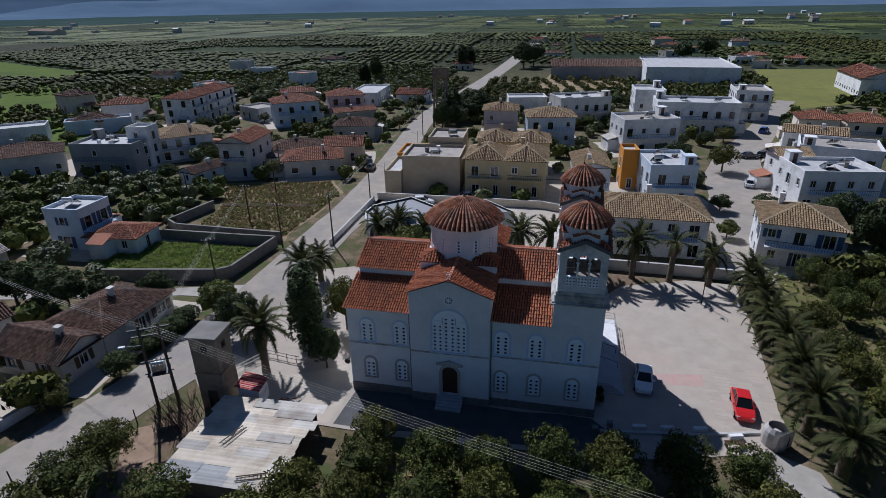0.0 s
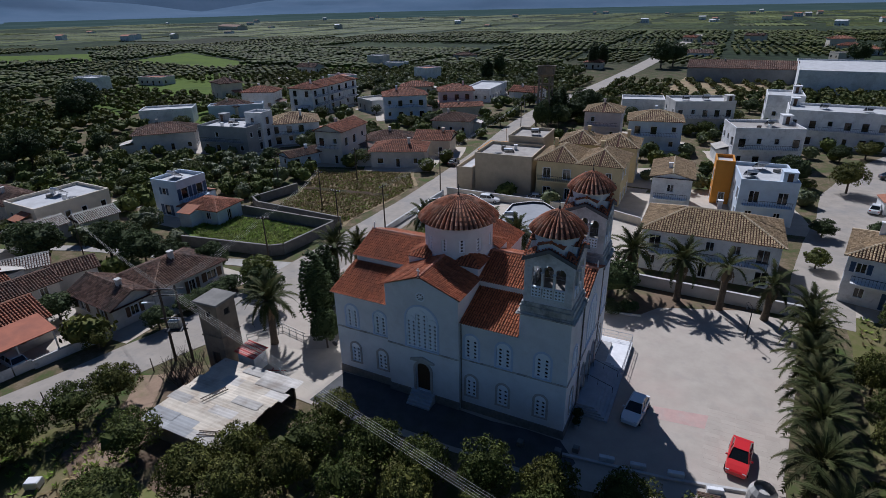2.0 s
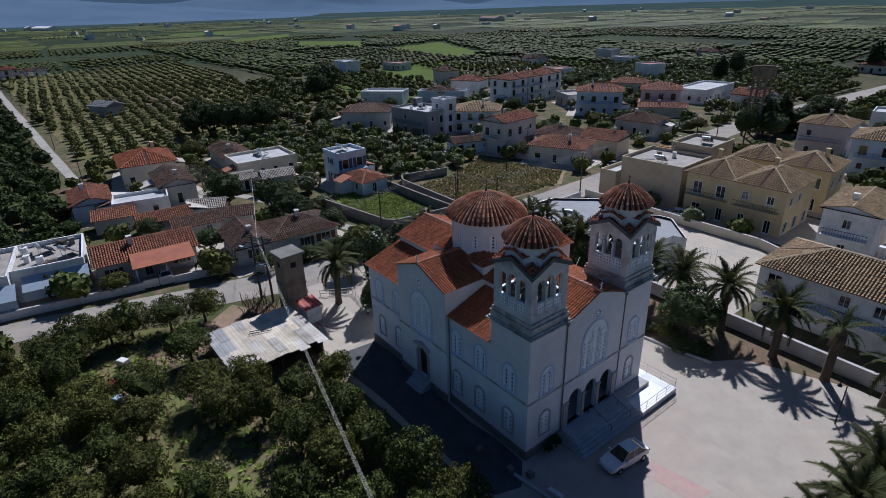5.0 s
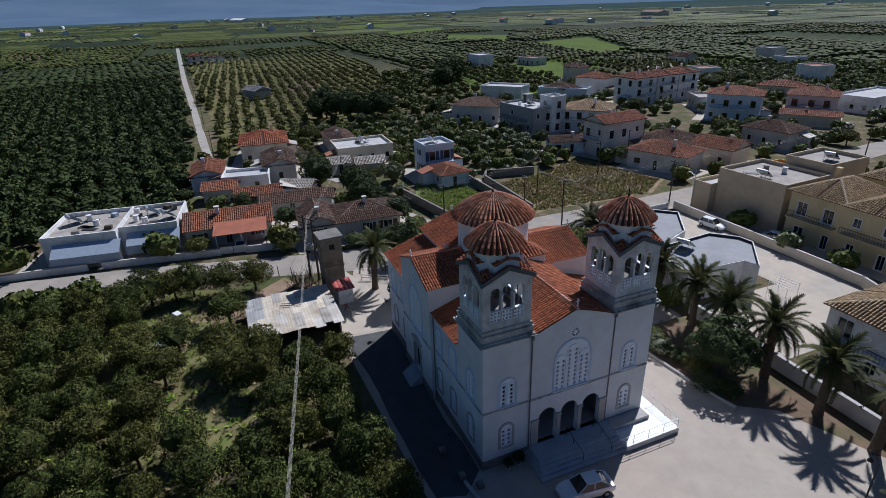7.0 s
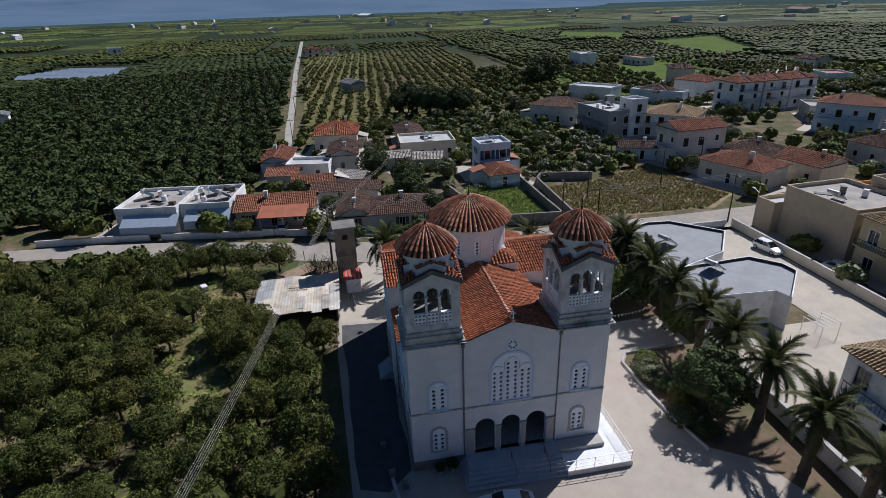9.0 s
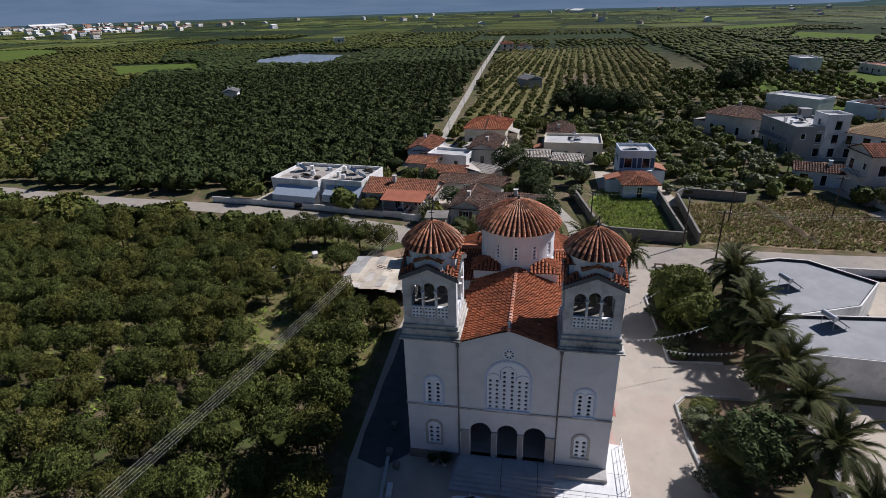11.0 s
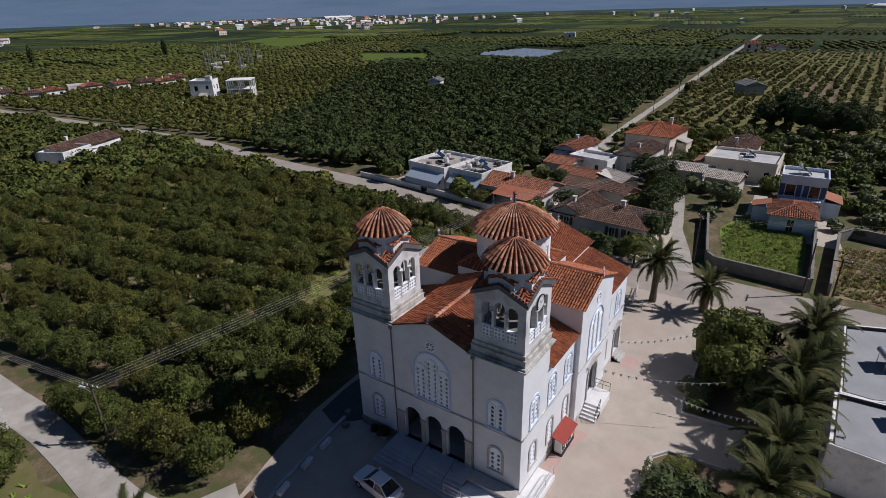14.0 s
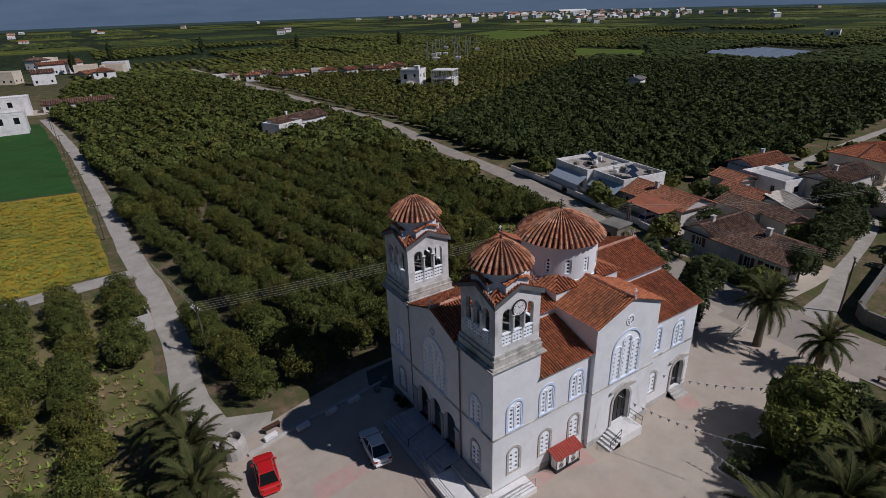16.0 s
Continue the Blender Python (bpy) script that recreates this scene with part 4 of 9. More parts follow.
def tiled_dome(c, R, h, n, parent, rows=9, label=""):
    """A low dome of tapering tile columns on a bed."""
    prof = lambda t: (R * (1 - t ** 1.24), h * (0.5 * math.sin(t * math.pi / 2) + 0.5 * t))
    m3 = MB()
    m3.lathe(c, [prof(t / 12 * 0.995) for t in range(13)], n, 1)
    rng = random.Random(n)
    for k in range(n):
        a = 2 * math.pi * (k + 0.5) / n
        half = math.pi / n
        last = rows if k % 2 == 0 else int(rows * 0.8)
        for j in range(last):
            t0, t1 = j / rows, min((j + 1.08) / rows, 0.985)
            base = len(m3.v)
            dz = rng.uniform(0, 0.03)
            for t, grow, lift in ((t0, 0.98, 0.022 + dz * 0.5), (t1, 0.92, 0.0)):
                r, z = prof(t)
                wd = max(r * half * 0.60 * grow, 0.04)
                for s in range(5):
                    u = math.pi * s / 4
                    off, hh = -wd * math.cos(u), lift + min(wd, 0.15) * math.sin(u) * 1.3
                    slope = 0.3 + 0.6 * (1 - t)
                    rr = r + hh * slope
                    m3.v.append((c[0] + rr * math.cos(a) - off * math.sin(a), c[1] + rr * math.sin(a) + off * math.cos(a), c[2] + z + hh * (1.1 - slope * 0.5)))
            for s in range(4):
                m3.f.append((base + s, base + s + 1, base + 6 + s, base + 5 + s))
                m3.m.append(0)
            m3.f.append(tuple(base + s for s in range(5)))
            m3.m.append(2 if j == 0 else 1)
    return part("dome", m3, [TILE_DOME, TILE_BED, MORTAR], parent, label)


def cross(p, s, mat_, parent, label, along="y", thick=0.03):
    m3 = MB()
    x, y, z = p
    m3.lathe((x, y, z - 0.05), [(0.14 * s + 0.04, 0), (0.17 * s + 0.04, 0.08), (0.07, 0.16), (0.11 * s + 0.03, 0.24), (0.03, 0.34)], 10)
    m3.tube((x, y, z + 0.2), (x, y, z + 0.25 + s), thick, n=6)
    dx, dy = (0, 0.3 * s) if along == "y" else (0.3 * s, 0)
    m3.tube((x - dx, y - dy, z + 0.25 + s * 0.62), (x + dx, y + dy, z + 0.25 + s * 0.62), thick, n=6)
    for q in ((x - dx, y - dy, z + 0.25 + s * 0.62), (x + dx, y + dy, z + 0.25 + s * 0.62), (x, y, z + 0.25 + s)):
        m3.lathe((q[0], q[1], q[2] - thick * 1.6), [(0.0, 0), (thick * 1.7, thick * 1.6), (0.0, thick * 3.2)], 6)
    return part("cross", m3, mat_, parent, label)


tiled_dome((X_C, 48.0, 15.80), 3.72, 2.16, 50, church, 9, "round main dome of dark red clay tiles")
cross((X_C, 48, 17.94), 0.8, IRON, church, "slender iron cross on the main dome", thick=0.035)
for p, al in (((X_C, Y_S - 0.55, 13.05), "x"), ((X_C, Y_N + 0.55, 13.05), "x"), ((X_F + 0.15, 48.1, RZ), "y"), ((X_R, 48.1, RZ), "y")):
    cross(p, 0.55, MARBLE, church, "small white stone cross on a gable", al, 0.05)

# bell towers
for name, ty in (("south", 42.42), ("north", 53.72)):
    tx = 0.38
    m2 = MB()
    m2.box(tx - 2.42, ty - 2.32, 11.50, tx + 2.42, ty + 2.32, 11.60)
    m2.box(tx - 2.30, ty - 2.20, 11.60, tx + 2.30, ty + 2.20, 11.74, bevel=0.04)
    m2.box(tx - 2.12, ty - 2.08, 11.74, tx + 2.12, ty + 2.08, 12.20, bevel=0.03)
    m2.box(tx - 2.17, ty - 2.13, 12.20, tx + 2.17, ty + 2.13, 12.30, bevel=0.03)
    m2.box(tx - 2.06, ty - 2.03, 12.30, tx + 2.06, ty + 2.03, 12.62, bevel=0.04)
    part("tower_base", m2, PLASTER_DARK, church, "stepped, black-stained tower cornice")
    belfry = MB()
    panel_set, shafts = [], []
    H = 1.93
    faces = [plane_frame((tx + H * nx, ty + H * ny, 0), (-ny, nx, 0), (nx, ny, 0)) for nx, ny in ((1, 0), (0, 1), (-1, 0), (0, -1))]
    tri = [(-1.33, -0.53), (-0.40, 0.40), (0.53, 1.33)]
    for P in faces:
        # Inner wall faces are coloured dark to stand for shade inside the belfry.
        wall(belfry, P, -H, H, 12.6, gable(0, H + 0.02, 16.46, 17.38), [(a, b, 13.15, 15.85 if i != 1 else 15.98, True) for i, (a, b) in enumerate(tri)], 0.3, (0.0,), 0, 0.3, 1)
        for a, b in tri:
            panels = MB()
            panel_set.append(panels)
            hole_cells(panels, P, a, b, 13.15, 14.0, 3, 3, 0.092, -0.03)
            # Dark backing plane paints the shade seen through the panel holes.
            panels.face([P(a, 13.15, -0.12), P(b, 13.15, -0.12), P(b, 14.0, -0.12), P(a, 14.0, -0.12)], 1)
            panels.box(*[min(i, j) for i, j in zip(P(a, 13.98, -0.2), P(b, 14.06, 0.03))], *[max(i, j) for i, j in zip(P(a, 13.98, -0.2), P(b, 14.06, 0.03))])
        for u in (-0.465, 0.465):
            shafts.append((P(u, 14.06, 0.06), P(u, 15.2, 0.06)))
    belfry.box(tx - H + 0.02, ty - H + 0.02, 12.9, tx + H - 0.02, ty + H - 0.02, 13.1, 1)
    belfry.box(tx - H + 0.02, ty - H + 0.02, 16.1, tx + H - 0.02, ty + H - 0.02, 16.2, 1)
    bf = part("belfry", belfry, [BELFRY_PLASTER, PLINTH_AND_SHADE], church, "open white belfry with triple arches on each side")
    for panels in panel_set:
        part("parapet_panel", panels, [LATTICE, PLINTH_AND_SHADE], bf)
    for a, b in shafts:
        m2 = MB()
        m2.tube(a, b, 0.085, 0.075, 10)
        m2.tube(b - Vector((0, 0, 0.02)), b + Vector((0, 0, 0.16)), 0.08, 0.17, 10)
        m2.tube(a, a + Vector((0, 0, 0.1)), 0.11, 0.08, 10)
        part("column", m2, MARBLE, bf, smooth=False)
    # gabled cornices, and behind them low arms under tiled gables round the lantern
    cornice, arms, caps = MB(), MB(), MB()
    E, I_, lo_, hi_ = 2.12, 1.84, 16.48, 17.42
    zz = lambda u: hi_ - (hi_ - lo_) * abs(u) / E
    for nx, ny in ((1, 0), (0, 1), (-1, 0), (0, -1)):
        at = lambda out, side, z: Vector((tx + out * nx - side * ny, ty + out * ny + side * nx, z))
        for s in (-1, 1):
            q = [at(E, s * E, lo_), at(E, 0, hi_), at(I_, 0, hi_), at(I_, s * I_, zz(I_))]
            dn = Vector((0, 0, 0.32))
            cornice.face([p - Vector((0, 0, 0.005)) for p in q])
            cornice.face([q[0] - dn, q[1] - dn, q[1], q[0]])
            cornice.face([q[0] - dn, q[1] - dn, at(H, 0, hi_ - 0.30), at(H, s * H, zz(H) - 0.30)])
            n2 = [at(E - 0.06, s * (E - 0.06), zz(E - 0.06)), at(E - 0.06, 0, hi_), at(1.94, 0, hi_), at(1.94, s * 1.94, zz(1.94))]
            tiles(caps, n2, (at(0, 1, 0) - at(0, 0, 0)) * s + Vector((0, 0, -(hi_ - lo_) / E)), 0.24, 0.36, lift=0.02)
            tiles(caps, [at(1.98, s * 1.0, 17.52), at(1.2, s * 1.0, 17.52), at(1.2, 0, 17.92), at(1.98, 0, 17.92)], (nx, ny, 0), 0.26, 0.36)
            tiles(caps, [at(I_, s * I_, 16.66), at(I_, s * 1.15, 16.66), at(1.2, s * 1.2, 17.2)], (-ny, nx, 0), 0.26, 0.36)
        wall(arms, lambda a, b, c=0.0, at=at: at(1.76 + c, a, b), -0.95, 0.95, 16.3, gable(0, 0.95, 17.5, 17.86), [], 0.1, (0.0,))
        for s in (-1, 1):
            arms.face([at(1.76, s * 0.95, 16.3), at(1.0, s * 0.95, 16.3), at(1.0, s * 0.95, 17.52), at(1.76, s * 0.95, 17.52)])
        ridge(caps, at(2.02, 0, 17.92), at(1.6, 0, 17.92), 0.12, 0.4, 0)
    part("gable_cornice", cornice, CORNICE_GREY, church, "dark grey zigzag cornice below a tower dome")
    part("gable_arm", arms, PLASTER, church)
    part("gable_roof", caps, [TILE, TILE_BED], church, "four small tiled gables round a tower lantern")
    m2 = MB()
    m2.lathe((tx, ty, 0), [(1.74, 16.5), (1.74, 18.1), (1.84, 18.18), (1.98, 18.30), (1.6, 18.34)], 8 * 3)
    part("lantern", m2, PLASTER, church)
    tiled_dome((tx, ty, 18.30), 2.10, 1.66, 30, church, 6, "small tiled dome over a bell tower")
    cross((tx, ty, 19.92), 0.55, IRON, church, "iron cross on a bell tower dome", thick=0.03)
    for bx, by, s in ((tx + 0.7, ty, 0.42), (tx - 0.5, ty + 0.6, 0.33), (tx - 0.5, ty - 0.7, 0.3)):
        m2 = MB()
        m2.lathe((bx, by, 14.55), [(s, 0), (s * 0.86, s * 0.25), (s * 0.62, s * 0.7), (s * 0.55, s * 1.3), (s * 0.3, s * 1.65), (0.03, s * 1.75)], 16)
        m2.tube((bx, by, 14.55 + s * 1.7), (bx, by, 15.75), 0.03)
        part("bell", m2, BRONZE, church, "bronze bell hanging in a belfry", smooth=True)
    m2 = MB()
    for d in (0.5, -0.5):
        m2.box(tx - 1.8, ty + d - 0.06, 15.7, tx + 1.8, ty + d + 0.06, 15.85)
    part("bell_beam", m2, WOOD, church)

# clock on the north tower
P = plane_frame((0.38, 53.72 + 1.93, 0), (-1, 0, 0), (0, 1, 0))
m2 = MB()
ring = octo(0.0, 15.72, 0.55, 24)
m2.face([P(*q, 0.10) for q in ring])
for i in range(24):
    a, b = ring[i], ring[(i + 1) % 24]
    m2.face([P(*a, 0.10), P(*b, 0.10), P(*b, 0.0), P(*a, 0.0)])
clock = part("clock", m2, MARBLE, church, "round white clock dial with dark rim")
m2 = MB()
strip(m2, P, list(reversed(octo(0, 15.72, 0.53, 24))) + [octo(0, 15.72, 0.53, 24)[-1]], 0.06, 0.14, 0.07)
for k in range(12):
    t = math.pi * k / 6
    c, s = math.cos(t), math.sin(t)
    m2.face([P(c * r + o * -s, 15.72 + s * r + o * c, 0.106) for r, o in ((0.36, -0.02), (0.46, -0.02), (0.46, 0.02), (0.36, 0.02))])
for t, r in ((2.2, 0.26), (0.4, 0.38)):
    c, s = math.cos(t), math.sin(t)
    m2.face([P(c * q + o * -s, 15.72 + s * q + o * c, 0.112) for q, o in ((-0.06, -0.022), (r, -0.015), (r, 0.015), (-0.06, 0.022))])
part("dial_marks", m2, IRON, clock)


# doors, steps and the terrace
def door_set(P, op, mat_, label, leaf=2):
    ua, ub, va, vb, _ = op
    vs = vb - (ub - ua) / 2
    m3 = MB()
    ring = [(ua, va)] + arch_pts(ua, ub, vs, 12) + [(ub, va)]
    panels_ = []
    m3.face([P(*q, -0.28) for q in ring])
    n = 4
    for k in range(n):
        a, b = ua + (ub - ua) * k / n + 0.06, ua + (ub - ua) * (k + 1) / n - 0.06
        for z0, z1 in ((va + 0.1, va + 0.9), (va + 1.0, vs - 0.05)):
            panels_.append((a, b, z0, z1))
    d = part("door", m3, mat_, church, label)
    for a, b, z0, z1 in panels_:
        m3 = MB()
        lo = [P(a, z0, -0.285), P(b, z1, -0.24)]
        m3.box(*[min(i, j) for i, j in zip(*lo)], *[max(i, j) for i, j in zip(*lo)], bevel=0.015)
        part("panel", m3, mat_, d)
    m3 = MB()
    strip(m3, P, ring, 0.0, 0.10, 0.24)
    part("surround", m3, STONE, d)
    m3 = MB()
    uc = (ua + ub) / 2
    gable_ = [(ua - 0.5, vb + 0.16), (ub + 0.5, vb + 0.16), (ub + 0.5, vb + 0.30), (uc, vb + 0.72), (ua - 0.5, vb + 0.30)]
    m3.face([P(*g, 0.22) for g in gable_])
    for g, g2 in zip(gable_, gable_[1:] + gable_[:1]):
        m3.face([P(*g, 0.0), P(*g2, 0.0), P(*g2, 0.22), P(*g, 0.22)])
    part("lintel", m3, STONE, d)


door_set(S_T, S_DOOR, WOOD, "arched dark wooden side door in shade")
door_set(N_T, N_DOOR, IRON, "arched double door of dark iron and glass")
door_set(N_, W_DOOR, IRON, "arched dark iron side door")
m2 = MB()
for k in range(5):
    m2.box(-11.9 + k * 0.0, Y_S - 0.45 - 1.3 + 0.24 * k, 0.0 if k == 0 else 0.19 * k, -9.5, Y_S - 0.42, 0.19 * (k + 1))
part("side_steps", m2, STEP_MARBLE_SHADED, church, "short flight of pale steps to a side door")
m2 = MB()
m2.box(-12.0, Y_N + 0.42, 0, -9.4, Y_N + 1.9, 0.9, bevel=0.02)
for k in range(4):
    m2.box(-9.4, Y_N + 0.5, 0, -9.4 + 0.3 * (4 - k), Y_N + 1.9, 0.18 * (k + 1))
part("north_landing", m2, MARBLE, church, "white marble landing with side steps")
m2 = MB()
for a, b in (((-9.4, Y_N + 1.85, 0.9), (-8.2, Y_N + 1.85, 0.2)), ((-12.0, Y_N + 0.5, 0.9), (-12.0, Y_N + 1.85, 0.9))):
    a, b = Vector(a), Vector(b)
    m2.tube(a + Vector((0, 0, 0.9)), b + Vector((0, 0, 0.9)), 0.025, n=6)
    m2.tube(a + Vector((0, 0, 0.5)), b + Vector((0, 0, 0.5)), 0.02, n=6)
    for t in (0, 0.5, 1):
        c = a.lerp(b, t)
        m2.tube(c, c + Vector((0, 0, 0.9)), 0.02, n=6)
part("handrail", m2, IRON, church)
m2 = MB()
for k in range(3):
    m2.box(-19.8, Y_N, 0.0, -18.0, Y_N + 0.95 - 0.3 * k, 0.2 * (k + 1))
part("back_steps", m2, KERB, church)
# front steps
m2 = MB()
for k in range(5):
    m2.box(X_F, 44.0 + 0.12 * k, 0.0, 5.55 - 0.32 * k, 51.9, 0.18 * (k + 1), bevel=0.012)
part("front_steps", m2, STEP_MARBLE_SHADED, church, "broad pale marble steps before the arches")
m2 = MB()
m2.box(X_F + 0.07, 51.9, 0.0, 5.6, 57.25, 0.52, bevel=0.02)
m2.box(-0.6, Y_N + 0.07, 0.0, X_F + 0.07, 57.25, 0.52, bevel=0.02)
part("terrace", m2, MARBLE, church, "low white terrace round the tower corner")
m2 = MB()
m2.box(X_F + 0.07, 51.92, 0.52, X_F + 1.15, Y_N, 0.86, bevel=0.02)
part("terrace_bench", m2, STONE, church)
rail_pts = [Vector((5.5, 51.0, 0.5)), Vector((5.5, 57.15, 0.52)), Vector((-0.5, 57.15, 0.52))]
m2 = MB()
for a, b in zip(rail_pts, rail_pts[1:]):
    for h, r in ((0.95, 0.03), (0.55, 0.018), (0.2, 0.018)):
        m2.tube(a + Vector((0, 0, h)), b + Vector((0, 0, h)), r, n=6)
    n = int((b - a).length / 1.5)
    for k in range(n + 1):
        c = a.lerp(b, k / n)
        m2.tube(c, c + Vector((0, 0, 0.95)), 0.022, n=6)
part("terrace_railing", m2, STEEL, church, "thin metal pipe railing along the terrace")
for (x, y0, y1) in ((5.2, 47.9, 47.9), (5.2, 50.6, 50.6)):
    m2 = MB()
    m2.tube((X_F + 0.3, y0, 1.8), (5.2, y0, 1.05), 0.025, n=6)
    m2.tube((X_F + 0.3, y0, 0.9), (X_F + 0.3, y0, 1.8), 0.025, n=6)
    m2.tube((5.2, y0, 0.15), (5.2, y0, 1.05), 0.025, n=6)
    m2.tube((3.8, y0, 0.6), (3.8, y0, 1.42), 0.02, n=6)
    part("stair_handrail", m2, IRON, church)
# downpipes at the front corners of the nave
for y in (44.42, 51.83):
    m2 = MB()
    m2.tube((X_F + 0.09, y, 0.3), (X_F + 0.09, y, 11.2), 0.055, n=8)
    m2.box(X_F + 0.02, y - 0.12, 11.1, X_F + 0.2, y + 0.12, 11.35)
    part("downpipe", m2, PLINTH_AND_SHADE, church)
for x in (TX0 - 0.12, TX1 + 0.12):
    m2 = MB()
    m2.tube((x, Y_S - 0.12, 0.2), (x, Y_S - 0.12, 9.2), 0.05, n=8)
    part("downpipe", m2, PLINTH_AND_SHADE, church)

m2 = MB()
m2.tube((-20.62, Y_S - 0.05, 3.6), (-20.62, Y_S - 0.3, 3.6), 0.06, n=8)
m2.tube((-20.62, Y_S - 0.3, 3.6), (-20.62, Y_S - 0.62, 3.56), 0.12, 0.30, 12)
part("loudspeaker", m2, IRON, church, "round dark horn loudspeaker on the wall")

# cooling units in a red-roofed cage by the north wall
ac = thing("cooling_unit", "two white cooling units under a small red sheet roof", "air conditioner")
m2 = MB()
m2.box(-5.6, Y_N + 0.15, 0, -3.0, Y_N + 1.05, 0.12)
for x in (-5.55, -4.3, -3.05):
    for y in (Y_N + 0.18, Y_N + 1.02):
        m2.tube((x, y, 0), (x, y, 1.55), 0.03, n=6)
part("frame", m2, IRON, ac)
m2 = MB()
for k in range(49):
    x, w = -5.75 + k * 0.0604, 0.05 * (0.5 - 0.5 * math.cos(k * math.pi / 2))
    m2.v.extend([(x, Y_N + 0.1, 1.85 + w), (x, Y_N + 1.25, 1.5 + w), (x, Y_N + 0.1, 1.83 + w), (x, Y_N + 1.25, 1.48 + w)])
for k in range(48):
    q = 4 * k
    for a, b in ((0, 1), (1, 3), (3, 2), (2, 0)):
        m2.f.append((q + a, q + b, q + 4 + b, q + 4 + a))
        m2.m.append(0)
part("roof", m2, RED_PAINT, ac, "small red corrugated roof")
for x in (-4.95, -3.65):
    m2 = MB()
    m2.box(x - 0.5, Y_N + 0.3, 0.14, x + 0.5, Y_N + 0.92, 1.4, bevel=0.03)
    u_ = part("condenser", m2, WHITE_PAINT, ac)
    for z in (0.48, 1.05):
        m2 = MB()
        P = plane_frame((x, Y_N + 0.92, 0), (1, 0, 0), (0, 1, 0))
        for r in (0.24, 0.16, 0.08):
            o = octo(0, z, r, 12)
            strip(m2, P, o + [o[0]], 0.0, 0.02, 0.03)
        part("fan_grille", m2, IRON, u_)


# ---- houses of the village ----
def paint(name, c, dirt=0.45):
    k = tuple(v * 0.9 for v in c)
    return surf(name, c, k, 0.8, 0.9, tuple(v * 0.62 for v in c), 0.3, dirt, 0.12, 14)


CREAM = paint("cream_wall_paint", (0.70, 0.62, 0.49))
OCHRE = paint("ochre_beige_wall_paint", (0.52, 0.43, 0.30))
YELLOWISH = paint("yellow_cream_wall_paint", (0.60, 0.49, 0.28))
PINK = paint("pale_pink_wall_paint", (0.68, 0.58, 0.55))
PALE_BLUE = paint("pale_blue_wall_paint", (0.60, 0.67, 0.74))
GREY_WALL = paint("grey_render", (0.34, 0.34, 0.33))
ORANGE = paint("orange_wall_paint", (0.62, 0.27, 0.04), 0.3)
OLD_WALL = paint("stained_old_plaster", (0.62, 0.59, 0.54), 0.7)
FRAME = surf("white_window_frame", (0.7, 0.7, 0.7), (0.62, 0.62, 0.62), 5, 0.5, bump=0)
SHUTTER = surf("dark_blue_shutter", (0.05, 0.09, 0.16), (0.04, 0.07, 0.13), 5, 0.6, bump=0.1)
BROWN_SHUTTER = surf("brown_shutter", (0.12, 0.07, 0.04), (0.09, 0.05, 0.03), 5, 0.6, bump=0.1)
SOLAR = glass_mat("solar_panel_glass", (0.012, 0.018, 0.035), 0.12)
AWNING = surf("faded_blue_canvas", (0.40, 0.46, 0.53), (0.34, 0.40, 0.48), 2, 0.8, bump=0.1)
TILE_ORANGE = surf("orange_clay_tile", (0.36, 0.150, 0.080), (0.27, 0.110, 0.062), 4, 0.85, (0.17, 0.095, 0.065), 0.3, 0.6, 0.25, 30, island=0.35)
FOOT = []
WIN_MESH = {}


def window_mesh(w, h, shutter):
    """Frame with sill in one piece, pane, centre bar and a pair of shutters."""
    key = (round(w, 2), round(h, 2), shutter)
    if key not in WIN_MESH:
        a = MB()
        t = 0.07
        out = [(-w / 2 - 0.03, -0.09), (w / 2 + 0.03, -0.09), (w / 2 + 0.03, h + 0.03), (-w / 2 - 0.03, h + 0.03)]
        inn = [(-w / 2 + t, 0.05), (w / 2 - t, 0.05), (w / 2 - t, h - t), (-w / 2 + t, h - t)]
        for k, (ring, y) in enumerate(((out, -0.035), (inn, -0.035), (inn, 0.14), (out, 0.01))):
            a.v.extend((x, y, z) for x, z in ring)
        a.v[0], a.v[1] = (a.v[0][0] - 0.06, -0.09, -0.09), (a.v[1][0] + 0.06, -0.09, -0.09)
        for p, q in ((0, 4), (4, 8), (12, 0)):
            for k in range(4):
                a.f.append((p + k, p + (k + 1) % 4, q + (k + 1) % 4, q + k))
                a.m.append(0)
        g = MB()
        g.face([(-w / 2, 0.13, 0), (w / 2, 0.13, 0), (w / 2, 0.13, h), (-w / 2, 0.13, h)])
        bar = MB()
        bar.box(-0.03, 0.07, 0.05, 0.03, 0.125, h - t)
        pair = []
        for sx in (-1, 1):
            s_ = MB()
            c = sx * (w / 2 + w / 4 + 0.05)
            x0, x1 = c - w / 4, c + w / 4
            n = 8
            line = [(-0.012, 0.0)] + [(-0.035 - 0.028 * (k % 2), h * (k + 0.5) / n) for k in range(n)] + [(-0.012, h)]
            for y, z in line:
                s_.v.extend([(x0, y, z), (x1, y, z)])
            for k in range(len(line) - 1):
                s_.f.append((2 * k, 2 * k + 1, 2 * k + 3, 2 * k + 2))
                s_.m.append(0)
            pair.append(s_.mesh("shutter", [shutter]) if shutter else None)
        WIN_MESH[key] = (a.mesh("window", [FRAME]), g.mesh("window_pane", [GLASS]), bar.mesh("centre_bar", [FRAME]), pair)
    return WIN_MESH[key]


def place(parent, name, mesh, m, label=""):
    ob = new(name, mesh)
    ob.parent = parent
    ob.matrix_basis = m
    return tagged(ob, label)


